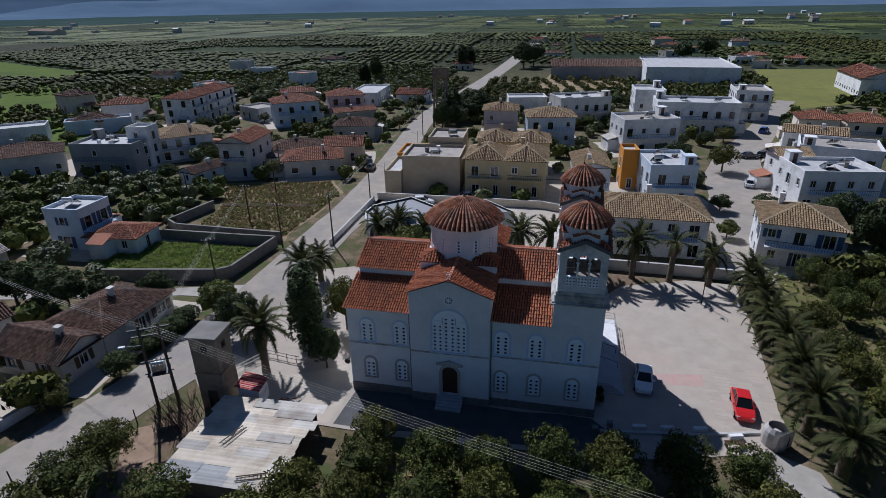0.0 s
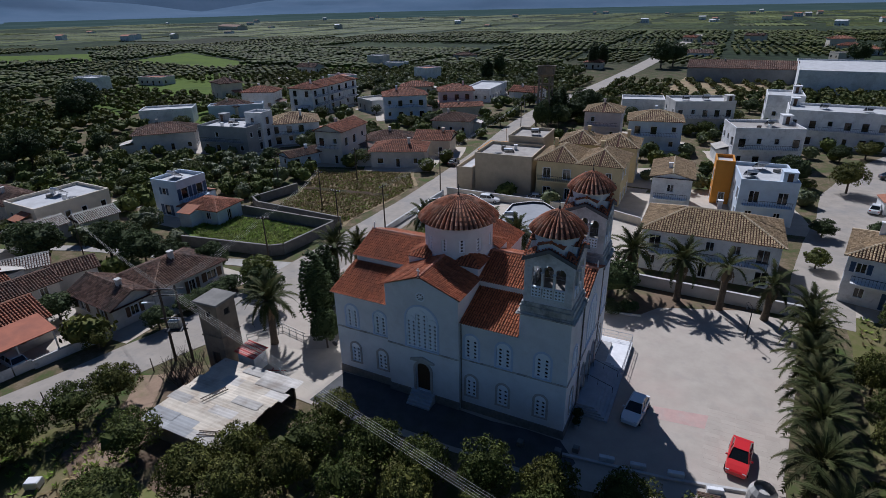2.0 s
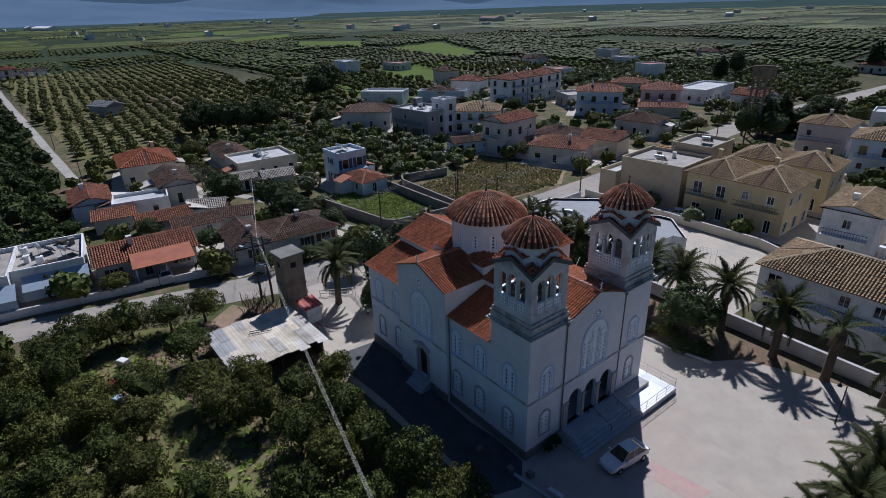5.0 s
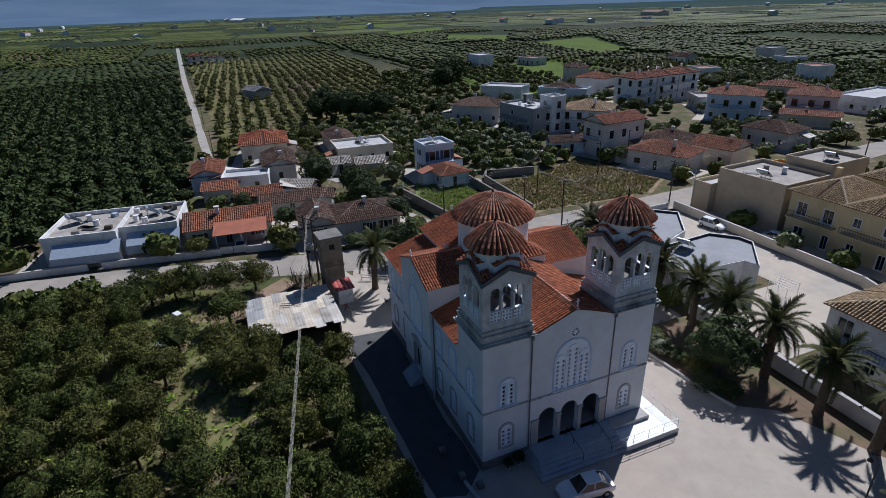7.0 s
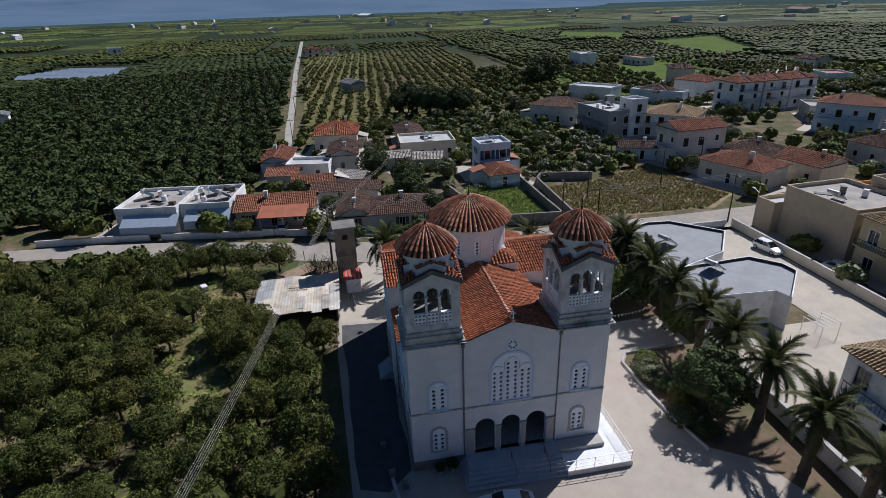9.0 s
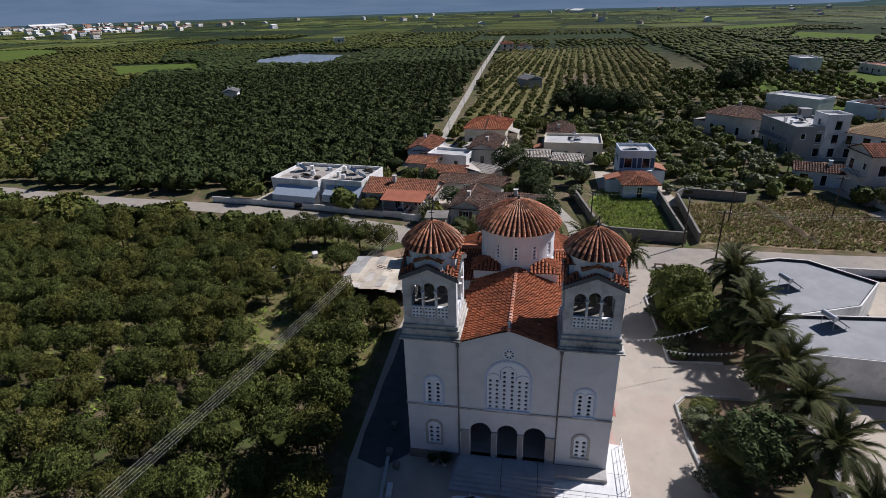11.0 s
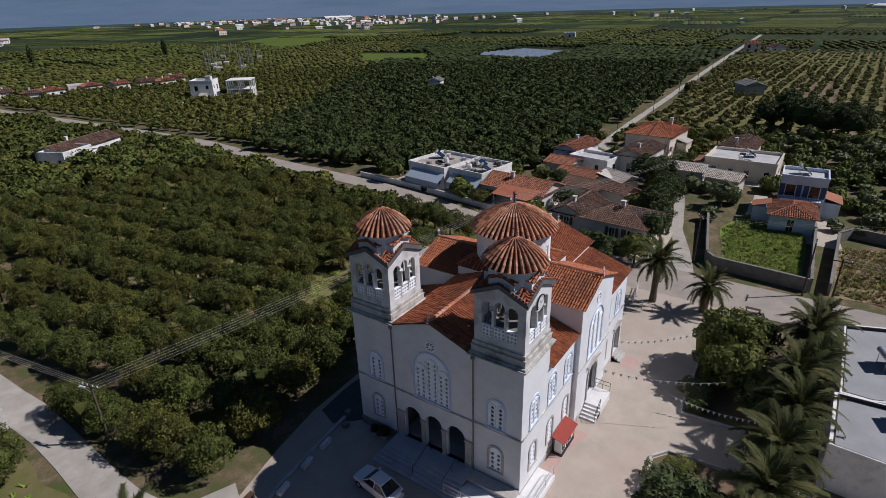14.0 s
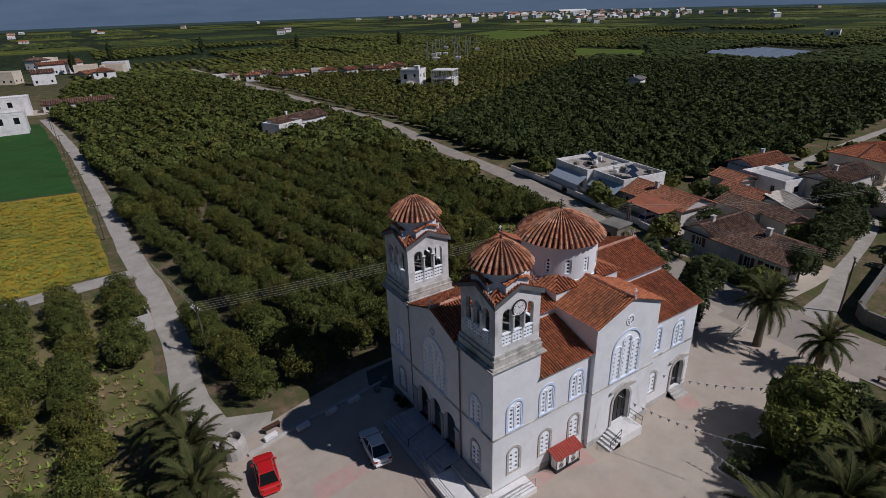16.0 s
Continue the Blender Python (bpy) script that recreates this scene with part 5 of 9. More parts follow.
def house(label, cx, cy, w, d, ang, h, roof_kind="hip", walls=None, tile=None, storeys=1, rise=None, windows=True, name="house", z0=0.0, seed=None, chimney=True, shutter=None, fine=None, balcony=None, over=0.45, doors=True, group="village houses", category="house"):
    """One house in its own axes: w along its x, d along its y; front is -y."""
    rng = random.Random(seed if seed is not None else int(cx * 13 + cy * 7))
    walls, tile = walls or WHITE_PAINT, tile or TILE_OLD
    dist = math.hypot(cx - 5, cy - 40)
    fine = (0.32 if dist < 95 else 0.45 if dist < 170 else 0.8) if fine is None else fine
    FOOT.append((cx, cy, w / 2 + 1.6, d / 2 + 1.6, ang))
    H = thing(name, label, category, group, m=pose(cx, cy, z0, 0, 0, ang))
    if 48 < dist < 270 and name == "house":
        ca, sa, k = math.cos(math.radians(ang)), math.sin(math.radians(ang)), len(FOOT)
        corner = [(sx * (w / 2 + rng.uniform(1.0, 4.2)), sy * (d / 2 + rng.uniform(1.0, 4.2))) for sx, sy in ((-1, -1), (1, -1), (1, 1), (-1, 1))]
        sheet("yard_concrete", [(cx + u * ca - v * sa, cy + u * sa + v * ca) for u, v in corner], -0.0125 - 0.00008 * k, YARD, "pale concrete yard round a village house", "yard", 0.5)
    m3 = MB()
    hw, hd = w / 2, d / 2
    sides = [((0, -hd), (1, 0), (0, -1), hw, "front"), ((hw, 0), (0, 1), (1, 0), hd, "side"), ((0, hd), (-1, 0), (0, 1), hw, "back"), ((-hw, 0), (0, -1), (-1, 0), hd, "side")]
    par = 0.55 if roof_kind == "flat" else 0.0
    along_x = w >= d
    span = (d if along_x else w) / 2
    rise = rise if rise is not None else span * 0.36
    sh = h / storeys
    for (ox, oy), u, n, half, which in sides:
        P = plane_frame((ox, oy, 0), (*u, 0), (*n, 0))
        ops, doors_here = [], []
        if windows:
            k = max(1, int(half * 2 / 3.2))
            for s in range(storeys):
                for i in range(k):
                    c = -half + (i + 0.5) * 2 * half / k + rng.uniform(-0.25, 0.25)
                    isdoor = doors and s == 0 and which == "front" and i == k // 2
                    ww, wh = (1.0, 2.1) if isdoor else ((1.05, 1.3) if rng.random() < (0.75 if storeys < 2 else 0.45) else (1.5, 2.0 if storeys > 1 else 1.3))
                    v = s * sh + (0.1 if isdoor else 0.95 if wh < 1.6 else 0.2)
                    if rng.random() < 0.12 and not isdoor or half < 1.2:
                        continue
                    ops.append((c - ww / 2, c + ww / 2, v, min(v + wh, h - 0.2), False))
        gab = roof_kind == "gable" and ((which == "side") == along_x)
        top = gable(0, half, h, h + rise) if gab else h + par
        wall(m3, P, -half, half, -0.05, top, ops, 0.16, (0.0,) if gab else ())
        if windows:
            R = Matrix(((u[0], -n[0], 0, 0), (u[1], -n[1], 0, 0), (0, 0, 1, 0), (0, 0, 0, 1)))
            for a, b, v0, v1, _ in ops:
                o = P((a + b) / 2, v0, 0)
                fm, pm, bm_, pair = window_mesh(b - a, v1 - v0, shutter if rng.random() < 0.8 and dist < 170 else None)
                at_ = Matrix.Translation(o) @ R
                if dist > 165:
                    place(H, "window", pm, at_)
                    continue
                wo = place(H, "window", fm, at_)
                place(wo, "pane", pm, Matrix.Identity(4))
                if dist < 85:
                    place(wo, "centre_bar", bm_, Matrix.Identity(4))
                for sm in pair:
                    if sm:
                        place(wo, "shutter", sm, Matrix.Identity(4))
    part("wall", m3, walls, H)
    e = over
    if roof_kind == "flat":
        m3 = MB()
        m3.face([(-hw, -hd, h), (hw, -hd, h), (hw, hd, h), (-hw, hd, h)])
        part("roof", m3, rng.choice([ROOF_WHITE, ROOF_GREY, ROOF_WHITE]) if tile is TILE_OLD else tile, H, "flat screed roof")
        m3 = MB()
        t = 0.18
        for x0, y0, x1, y1 in ((-hw - 0.04, -hd - 0.04, hw + 0.04, -hd + t), (-hw - 0.04, hd - t, hw + 0.04, hd + 0.04), (-hw - 0.04, -hd + t, -hw + t, hd - t), (hw - t, -hd + t, hw + 0.04, hd - t)):
            m3.box(x0, y0, h + 0.002, x1, y1, h + par + 0.05)
        part("parapet", m3, walls, H)
        if h > 5 and hw > 3.6 and hd > 3.6 and windows and dist < 230:
            px, py = rng.choice([-1, 1]) * (hw - 1.5), rng.choice([-1, 1]) * (hd - 1.5)
            m3 = MB()
            m3.box(px - 1.0, py - 1.1, h + 0.003, px + 1.0, py + 1.1, h + 2.0)
            m3.box(px - 1.1, py - 1.2, h + 2.0, px + 1.1, py + 1.2, h + 2.12)
            part("stair_tower", m3, walls, H)
            m3 = MB()
            m3.box(px - 0.4, py - 1.14, h + 0.05, px + 0.4, py - 1.102, h + 1.85)
            part("roof_door", m3, BROWN_SHUTTER, H)
    else:
        m3 = MB()
        row = max(0.42, fine * 1.3)
        seg = 3
        A, B, C, D = (-hw - e, -hd - e), (hw + e, -hd - e), (hw + e, hd + e), (-hw - e, hd + e)
        ze = h - e * rise / span
        zt = h + rise
        if roof_kind == "hip":
            k = abs(hw - hd)
            r0, r1 = ((-k, 0), (k, 0)) if along_x else ((0, -k), (0, k))
            if along_x:
                polys = [([A, B], [r1, r0], EX), ([C, D], [r0, r1], EX), ([B, C], [r1], EY), ([D, A], [r0], EY)]
            else:
                polys = [([A, B], [r0], EX), ([C, D], [r1], EX), ([B, C], [r1, r0], EY), ([D, A], [r0, r1], EY)]
        else:
            r0, r1 = ((-hw - e, 0), (hw + e, 0)) if along_x else ((0, -hd - e), (0, hd + e))
            polys = [([A, B], [r1, r0], EX), ([C, D], [r0, r1], EX)] if along_x else [([B, C], [r1, r0], EY), ([D, A], [r0, r1], EY)]
        for low, high, ed in polys:
            tiles(m3, [(*p, ze) for p in low] + [(*p, zt) for p in high], ed, fine, row, seg=seg, rng=rng, lift=0.04)
        m3.face([(*A, ze - 0.02), (*B, ze - 0.02), (*C, ze - 0.02), (*D, ze - 0.02)], 1)
        if (r0[0] - r1[0]) ** 2 + (r0[1] - r1[1]) ** 2 > 0.1:
            ridge(m3, (*r0, zt), (*r1, zt), 0.15, 0.5, 2)
        if roof_kind == "hip":
            for c in (A, B, C, D):
                r = min((r0, r1), key=lambda q: (q[0] - c[0]) ** 2 + (q[1] - c[1]) ** 2)
                ridge(m3, (*c, ze), (*r, zt), 0.13, 0.5, 2)
        part("roof", m3, [tile, TILE_BED, RIDGE_PALE if tile is TILE_TAN else tile], H)
        if chimney:
            m3 = MB()
            x, y = rng.uniform(-hw * 0.5, hw * 0.5), rng.uniform(-hd * 0.4, hd * 0.4)
            zb = h + 0.2
            m3.box(x - 0.3, y - 0.25, zb, x + 0.3, y + 0.25, zt + 0.75)
            m3.box(x - 0.38, y - 0.33, zt + 0.75, x + 0.38, y + 0.33, zt + 0.87)
            part("chimney", m3, walls, H)
    if windows and 76 < dist < 240 and rng.random() < 0.75:
        sx, aw, ad, ah = rng.choice([-1, 1]), rng.uniform(2.2, 3.6), rng.uniform(2.5, min(6.0, d * 0.8)), rng.uniform(2.1, 2.7)
        x0, x1 = (hw + 0.01, hw + aw) if sx > 0 else (-hw - aw, -hw - 0.01)
        y0 = rng.uniform(-hd, hd - ad)
        m3 = MB()
        m3.box(x0, y0, -0.05, x1, y0 + ad, ah)
        hi, lo = (x0 if sx > 0 else x1), (x1 + 0.25 if sx > 0 else x0 - 0.25)
        q = [(hi, y0 - 0.2, ah + 0.75), (lo, y0 - 0.2, ah + 0.02), (lo, y0 + ad + 0.2, ah + 0.02), (hi, y0 + ad + 0.2, ah + 0.75)]
        m3.face(q, 1)
        m3.face([(a, b, c + 0.08) for a, b, c in q], 1)
        for i in range(4):
            a, b = q[i], q[(i + 1) % 4]
            m3.face([a, b, (b[0], b[1], b[2] + 0.08), (a[0], a[1], a[2] + 0.08)], 1)
        part("annex", m3, [walls, rng.choice([SHEET, TILE_OLD, TILE_ORANGE, SHEET])], H, "lean-to annex with a sloping roof")
    balcony = balcony or (storeys > 1 and windows and dist < 240 and rng.random() < 0.7)
    if balcony:
        for z in [sh * s for s in range(1, storeys)]:
            m3 = MB()
            m3.box(-hw * 0.85, -hd - 1.3, z - 0.15, hw * 0.85, -hd - 0.005, z)
            bo = part("balcony", m3, walls, H)
            m3 = MB()
            m3.box(-hw * 0.85, -hd - 1.3, z + 0.9, hw * 0.85, -hd - 1.24, z + 0.96)
            for k in range(int(w * 0.85 / 0.35) + 1):
                x = -hw * 0.85 + 0.03 + k * 0.35
                m3.box(x - 0.015, -hd - 1.29, z, x + 0.015, -hd - 1.26, z + 0.9)
            part("railing", m3, IRON, bo)
    return H


def heater(cx, cy, z, ang, s=1.0):
    """A roof-top solar water heater."""
    t = thing("solar_water_heater", "roof-top solar water heater with a dark panel and silver tank", "solar heater", "roof water heaters", m=pose(cx, cy, z, 0, 0, ang))
    m3 = MB()
    a = [(-1.0, -0.9, 0.25), (1.0, -0.9, 0.25), (1.0, 0.5, 1.25), (-1.0, 0.5, 1.25)]
    b = [(x, y - 0.04, zz + 0.07) for x, y, zz in a]
    m3.face(b)
    m3.face(a)
    for i in range(4):
        m3.face([a[i], a[(i + 1) % 4], b[(i + 1) % 4], b[i]])
    part("panel", m3, SOLAR, t)
    m3 = MB()
    m3.tube((-0.8, 0.72, 1.35), (0.8, 0.72, 1.35), 0.28, n=14)
    part("tank", m3, STEEL, t)
    for x in (-0.7, 0.7):
        m3 = MB()
        m3.tube((x, 0.72, 0), (x, 0.72, 1.1), 0.03, n=5)
        m3.tube((x, -0.85, 0), (x, -0.85, 0.3), 0.03, n=5)
        m3.tube((x, -0.85, 0.05), (x, 0.72, 0.05), 0.025, n=5)
        part("stand", m3, STEEL, t)


# west side, along the road
house("low white flat-roofed house behind a yard wall", -62.2, 5.3, 9.9, 11, 82, 4.0, "flat", WHITE_PAINT, ROOF_GREY, shutter=None)
house("low white flat-roofed house with canvas awnings", -62.0, 14.2, 8.2, 10, 83, 3.9, "flat", WHITE_PAINT, ROOF_GREY)
house("low house with a weathered red tiled roof", -58.6, 25.2, 12.6, 7.4, 85, 3.1, "gable", OLD_WALL, TILE_ORANGE, rise=1.5, shutter=BROWN_SHUTTER)
house("old plastered house with grey-brown tiles", -53.5, 38.3, 9.0, 5.3, -4, 2.9, "gable", OLD_WALL, TILE_OLD, shutter=BROWN_SHUTTER, rise=1.3)
house("old low house with a hipped grey-brown roof", -52.3, 45.7, 10.2, 8.2, 86, 3.0, "hip", OLD_WALL, TILE_OLD, shutter=BROWN_SHUTTER, rise=1.6)
house("small blue-white cottage with orange tiles", -91.5, 22.6, 6, 11, 86, 3.2, "gable", PALE_BLUE, TILE_ORANGE)
house("low white flat-roofed outbuilding", -84, 29.8, 9, 6, 80, 2.9, "flat", WHITE_PAINT)
house("yellowish house with a hipped red roof", -109.5, 36, 10.5, 13, 85, 4.6, "hip", CREAM, TILE, storeys=1)
house("long low old house with brown tiles", -109.3, 54.6, 6.5, 14, 88, 3.0, "gable", OLD_WALL, TILE_OLD, windows=False)
for x_, y_, w_, d_, a_, t_ in ((-66.5, 34.5, 7, 5, 82, TILE_OLD), (-72.5, 31.0, 8, 4.5, 85, TILE_ORANGE), (-79.5, 24.6, 6, 5, 80, TILE_ORANGE), (-73.5, 38.5, 6, 4, 60, SHEET), (-66.0, 41.0, 5, 4, 70, TILE_OLD), (-86.5, 47.5, 8, 4, 88, SHEET), (-83.5, 55.5, 6, 4, 80, SHEET)):
    house("small old outbuilding with a worn pitched roof", x_, y_, w_, d_, a_, 2.6, "gable", OLD_WALL, t_, rise=0.9, windows=w_ > 6.5, chimney=False, name="outbuilding", group="old outbuildings", category="outbuilding")
house("brown-roofed old village house", -91.5, 37.2, 6.2, 12.5, 86, 3.8, "gable", OLD_WALL, TILE_OLD)
house("white single-storey flat-roofed house", -96, 57, 13, 10, 88, 3.5, "flat", CREAM)
house("pale blue two-storey house with a railed flat roof", -77, 68.2, 6.6, 6.2, 92, 6.2, "flat", PALE_BLUE, storeys=2, shutter=SHUTTER)
house("low orange-tiled extension of a blue house", -69, 67.6, 6, 8.2, 95, 2.8, "hip", PALE_BLUE, TILE_ORANGE, rise=0.9, chimney=False)
house("old hip-roofed house with arched windows", -124, 102.5, 15, 10.5, 45, 5.0, "hip", OLD_WALL, TILE_OLD)
house("dark grey flat-roofed house", -105, 109, 15, 10.5, 8, 6.4, "flat", GREY_WALL, storeys=2)
house("white upper storey on a flat roof", -100, 113, 5, 5, 8, 9.0, "flat", WHITE_PAINT, storeys=3)
house("house with a pale hipped roof", -97.5, 123.5, 13, 11, 43, 5.8, "hip", WHITE_PAINT, TILE_TAN, storeys=2)
house("tall narrow grey house with red gable roof", -72.5, 112, 7, 12, 5, 7.8, "gable", OLD_WALL, TILE_ORANGE, storeys=2, rise=1.3)
house("low pale blue house with old tiles", -78, 103.6, 10, 5, 72, 2.9, "gable", PALE_BLUE, TILE_OLD)
house("corner house with a patched red roof", -56.8, 113.4, 12.5, 9, 22, 3.9, "hip", OLD_WALL, TILE_ORANGE)
house("low house with worn red tiles", -66, 124, 12, 9, 20, 3.4, "hip", OLD_WALL, TILE_OLD)
house("low house with an orange roof", -54, 126, 9, 8, 15, 4.0, "gable", CREAM, TILE_ORANGE)
for k, (x, y) in enumerate(((-122.3, 160.5), (-123.3, 171), (-124.5, 181.5))):
    house("white three-storey block with red roof and balconies", x, y, 9.4, 9.5, 93, 8.8, "hip", WHITE_PAINT, TILE_ORANGE, storeys=3, balcony=True, rise=1.6)
house("two-storey house with long balcony and red roof", -87, 167, 14, 10, 35, 7.4, "hip", PALE_BLUE, TILE_ORANGE, storeys=2, balcony=True)
house("pink two-storey house with red roof", -77, 186, 12, 10, 30, 6.8, "hip", PINK, TILE_ORANGE, storeys=2)
house("low red-roofed garden shed", -70, 176, 14, 5, 35, 3, "gable", CREAM, TILE_ORANGE, windows=False)
house("long white flat-roofed building", -77, 214, 24, 11, 95, 4.2, "flat", WHITE_PAINT)
house("house with brown roof by the road", -60, 150, 11, 9, 10, 4.0, "hip", OLD_WALL, TILE_OLD)
# north-east of the church
house("beige two-storey building with a parapet roof", -26.8, 106.8, 11.5, 10.5, 3, 7.0, "flat", OCHRE, ROOF_GREY, storeys=2, windows=False)
house("beige taller block behind a parapet roof", -26, 117.6, 7.5, 9.5, 3, 8.3, "flat", OCHRE, ROOF_GREY, storeys=2, windows=False)
house("low beige wing with white roof", -34.2, 105.5, 3.3, 11.5, 3, 4.3, "flat", OCHRE, ROOF_WHITE, windows=False)
house("orange-walled low annex with white roof", -33.6, 117.5, 6.5, 9, 3, 4.6, "flat", ORANGE, ROOF_WHITE, windows=False)
for x in (-16.0, -8.2):
    house("cream apartment house with a hipped sandy tile roof", x, 107.2, 7.8, 10.4, 1, 7.4, "hip", YELLOWISH, TILE_TAN, storeys=2, balcony=True, rise=1.9)
    house("cream apartment house with a hipped sandy tile roof", x, 121.8, 7.8, 8.6, 4, 7.4, "hip", YELLOWISH, TILE_TAN, storeys=2, rise=1.7)
house("white house with a broad sandy tile roof", 11.3, 82.8, 16.6, 10.2, 0, 6.1, "hip", WHITE_PAINT, TILE_TAN, storeys=2, rise=1.9)
house("white boxy house with tiled mono roof", 4.0, 105.6, 6.3, 11, 4, 7.0, "gable", WHITE_PAINT, TILE_TAN, storeys=2, rise=0.8)
house("orange-walled flat-roofed tall block", 11.9, 113.4, 3.0, 5, 4, 7.4, "flat", ORANGE, storeys=2)
house("white and blue flat-roofed house", 18.2, 108, 8.4, 11.5, 6, 6.9, "flat", PALE_BLUE, ROOF_WHITE, storeys=2, balcony=True)
house("white corner house with orange hipped roof", 32.3, 81.6, 10.0, 9.5, -12, 6.3, "hip", WHITE_PAINT, TILE_TAN, storeys=2, shutter=SHUTTER, rise=1.8)
house("white flat-roofed terrace house", 46, 107.5, 13, 10, 5, 6.8, "flat", WHITE_PAINT, ROOF_WHITE, storeys=2)
house("white house with tiled lean-to roof", 42.6, 117, 6, 6, 5, 7.0, "gable", WHITE_PAINT, TILE_TAN, storeys=2)
house("grey-white flat-roofed house beside the side street", 54, 124, 14, 11, -18, 7.2, "flat", WHITE_PAINT, ROOF_GREY, storeys=2)
house("white long house with a red tile strip", 55, 139, 12, 9, -18, 7.2, "gable", WHITE_PAINT, TILE_TAN, storeys=2, rise=0.9)
for x, y in ((64, 162), (74, 159)):
    house("cream house with orange hipped roof", x, y, 9, 9, -10, 6.4, "hip", CREAM, TILE_ORANGE, storeys=2)
house("white flat-roofed house with long balconies", 18.8, 146.5, 14, 10, 15, 7.8, "flat", WHITE_PAINT, ROOF_GREY, storeys=2, balcony=True)
house("white flat-roofed apartment row", 36, 173, 22, 12, -2, 8.0, "flat", WHITE_PAINT, ROOF_WHITE, storeys=2, balcony=True)
house("white narrow three-storey house", 25, 190, 9, 12, 0, 9, "flat", WHITE_PAINT, storeys=3)
house("white three-storey house with balconies", 57, 196, 10, 14, -6, 8.5, "flat", WHITE_PAINT, storeys=3, balcony=True)
house("pink house with sandy hipped roof", -19, 160, 9.5, 9.5, 5, 7.4, "hip", PINK, TILE_TAN, storeys=2)
house("pale blue house with sandy hipped roof", -5, 153, 12.5, 10, 8, 7.2, "hip", PALE_BLUE, TILE_TAN, storeys=2, balcony=True)
house("pale flat-roofed house with roof heaters", 3.5, 180, 16, 11, 20, 7.8, "flat", OLD_WALL, storeys=2)
house("low flat-roofed white village house", -14, 196, 13, 9, 10, 5, "flat", WHITE_PAINT)
house("low white depot with pale metal roof", 54, 287, 38, 50, -3, 8.0, "flat", WHITE_PAINT, ROOF_WHITE, windows=False, name="warehouse", group="", category="warehouse")
house("long brown-red roofed packing shed", 14, 300, 44, 22, 0, 6.0, "gable", GREY_WALL, TILE_OLD, windows=False, name="warehouse", group="", category="warehouse", rise=2.5)
house("white hall with a dark red roof", 118, 256, 15, 32, -8, 6.8, "gable", WHITE_PAINT, TILE_ORANGE, name="hall", group="", category="hall")
# low modern community building beside the square
HALL_A = [(-17.7, 74.0), (-10.7, 73.8), (-10.2, 82.0), (-8.4, 82.5), (-13.8, 87.8), (-15.8, 87.6), (-18.5, 85.1)]
HALL_B = [(-30.8, 74.6), (-32.6, 79.5), (-32.3, 82.8), (-27.0, 88.1), (-21.0, 83.5), (-18.3, 76.5), (-18.3, 74.4)]
BLACK_EDGE = surf("dark_bitumen_edge", (0.05, 0.05, 0.052), (0.035, 0.035, 0.037), 3, 0.9, bump=0.2)
ROOF_PALE = surf("pale_grey_roof_membrane", (0.33, 0.335, 0.34), (0.28, 0.285, 0.29), 0.5, 0.85, (0.25, 0.25, 0.25), 0.3, 0.6, 0.1, 12)
for poly, h_ in ((HALL_A, 3.75), (HALL_B, 3.45)):
    hall = thing("community_hall", "low angular modern hall with pale grey roof and dark edging", "hall")
    cxy = sum((Vector(p) for p in poly), Vector((0, 0))) / len(poly)
    inner = [tuple(cxy + (Vector(p) - cxy) * 0.955) for p in poly]
    m3 = MB()
    m3.face([(*p, h_) for p in inner])
    part("roof", m3, ROOF_PALE, hall)
    n_ = len(poly)
    for i in range(n_):
        a, b, c, d = poly[i], poly[(i + 1) % n_], inner[(i + 1) % n_], inner[i]
        m3 = MB()
        m3.face([(*a, -0.05), (*b, -0.05), (*b, h_ + 0.32), (*a, h_ + 0.32)])
        m3.face([(*a, h_ + 0.32), (*b, h_ + 0.32), (*c, h_ + 0.32), (*d, h_ + 0.32)])
        wl_ = part("wall", m3, WHITE_PAINT, hall)
        m3 = MB()
        m3.face([(*d, h_ + 0.32), (*c, h_ + 0.32), (*c, h_), (*d, h_)])
        m3.face([(*p, h_ + 0.324) for p in (d, c)] + [(*(Vector(p) * 0.35 + Vector(q) * 0.65), h_ + 0.324) for p, q in ((b, c), (a, d))])
        part("edging", m3, BLACK_EDGE, wl_, "dark bitumen roof edging")
    FOOT.append((cxy.x, cxy.y, 7, 5, 0))
# far south and south-west
house("long farmhouse with worn tiles among orchards", -33, -89, 20, 8, 25, 3.4, "gable", WHITE_PAINT, TILE_OLD)
house("white flat farmhouse annex", -27, -83, 9, 7, 25, 3.6, "flat", WHITE_PAINT)
house("white two-storey house among fields", 42, -147, 9, 9, 0, 6, "flat", WHITE_PAINT, storeys=2)
house("white two-storey house beside the lane", 44, -192, 12, 10, 0, 6, "flat", WHITE_PAINT, storeys=2)
house("long low house with old tiles", 22, -190, 24, 7, -5, 3, "gable", OLD_WALL, TILE_OLD)
house("white two-storey house with red roof", 7, -292, 11, 10, 5, 6, "hip", WHITE_PAINT, TILE_ORANGE, storeys=2)
house("unfinished white concrete house frame", -109, -147, 9, 9, 40, 7.5, "flat", WHITE_PAINT, storeys=2)
fh = thing("unfinished_house", "unfinished two-storey house of bare pale concrete posts and slabs", "unfinished house", m=pose(-121, -139, 0, 0, 0, 40))
FOOT.append((-121, -139, 7, 7, 40))
for z in (3.4, 7.0):
    m3 = MB()
    m3.box(-5, -5, z, 5, 5, z + 0.3, bevel=0.02)
    part("slab", m3, WHITE_PAINT, fh)
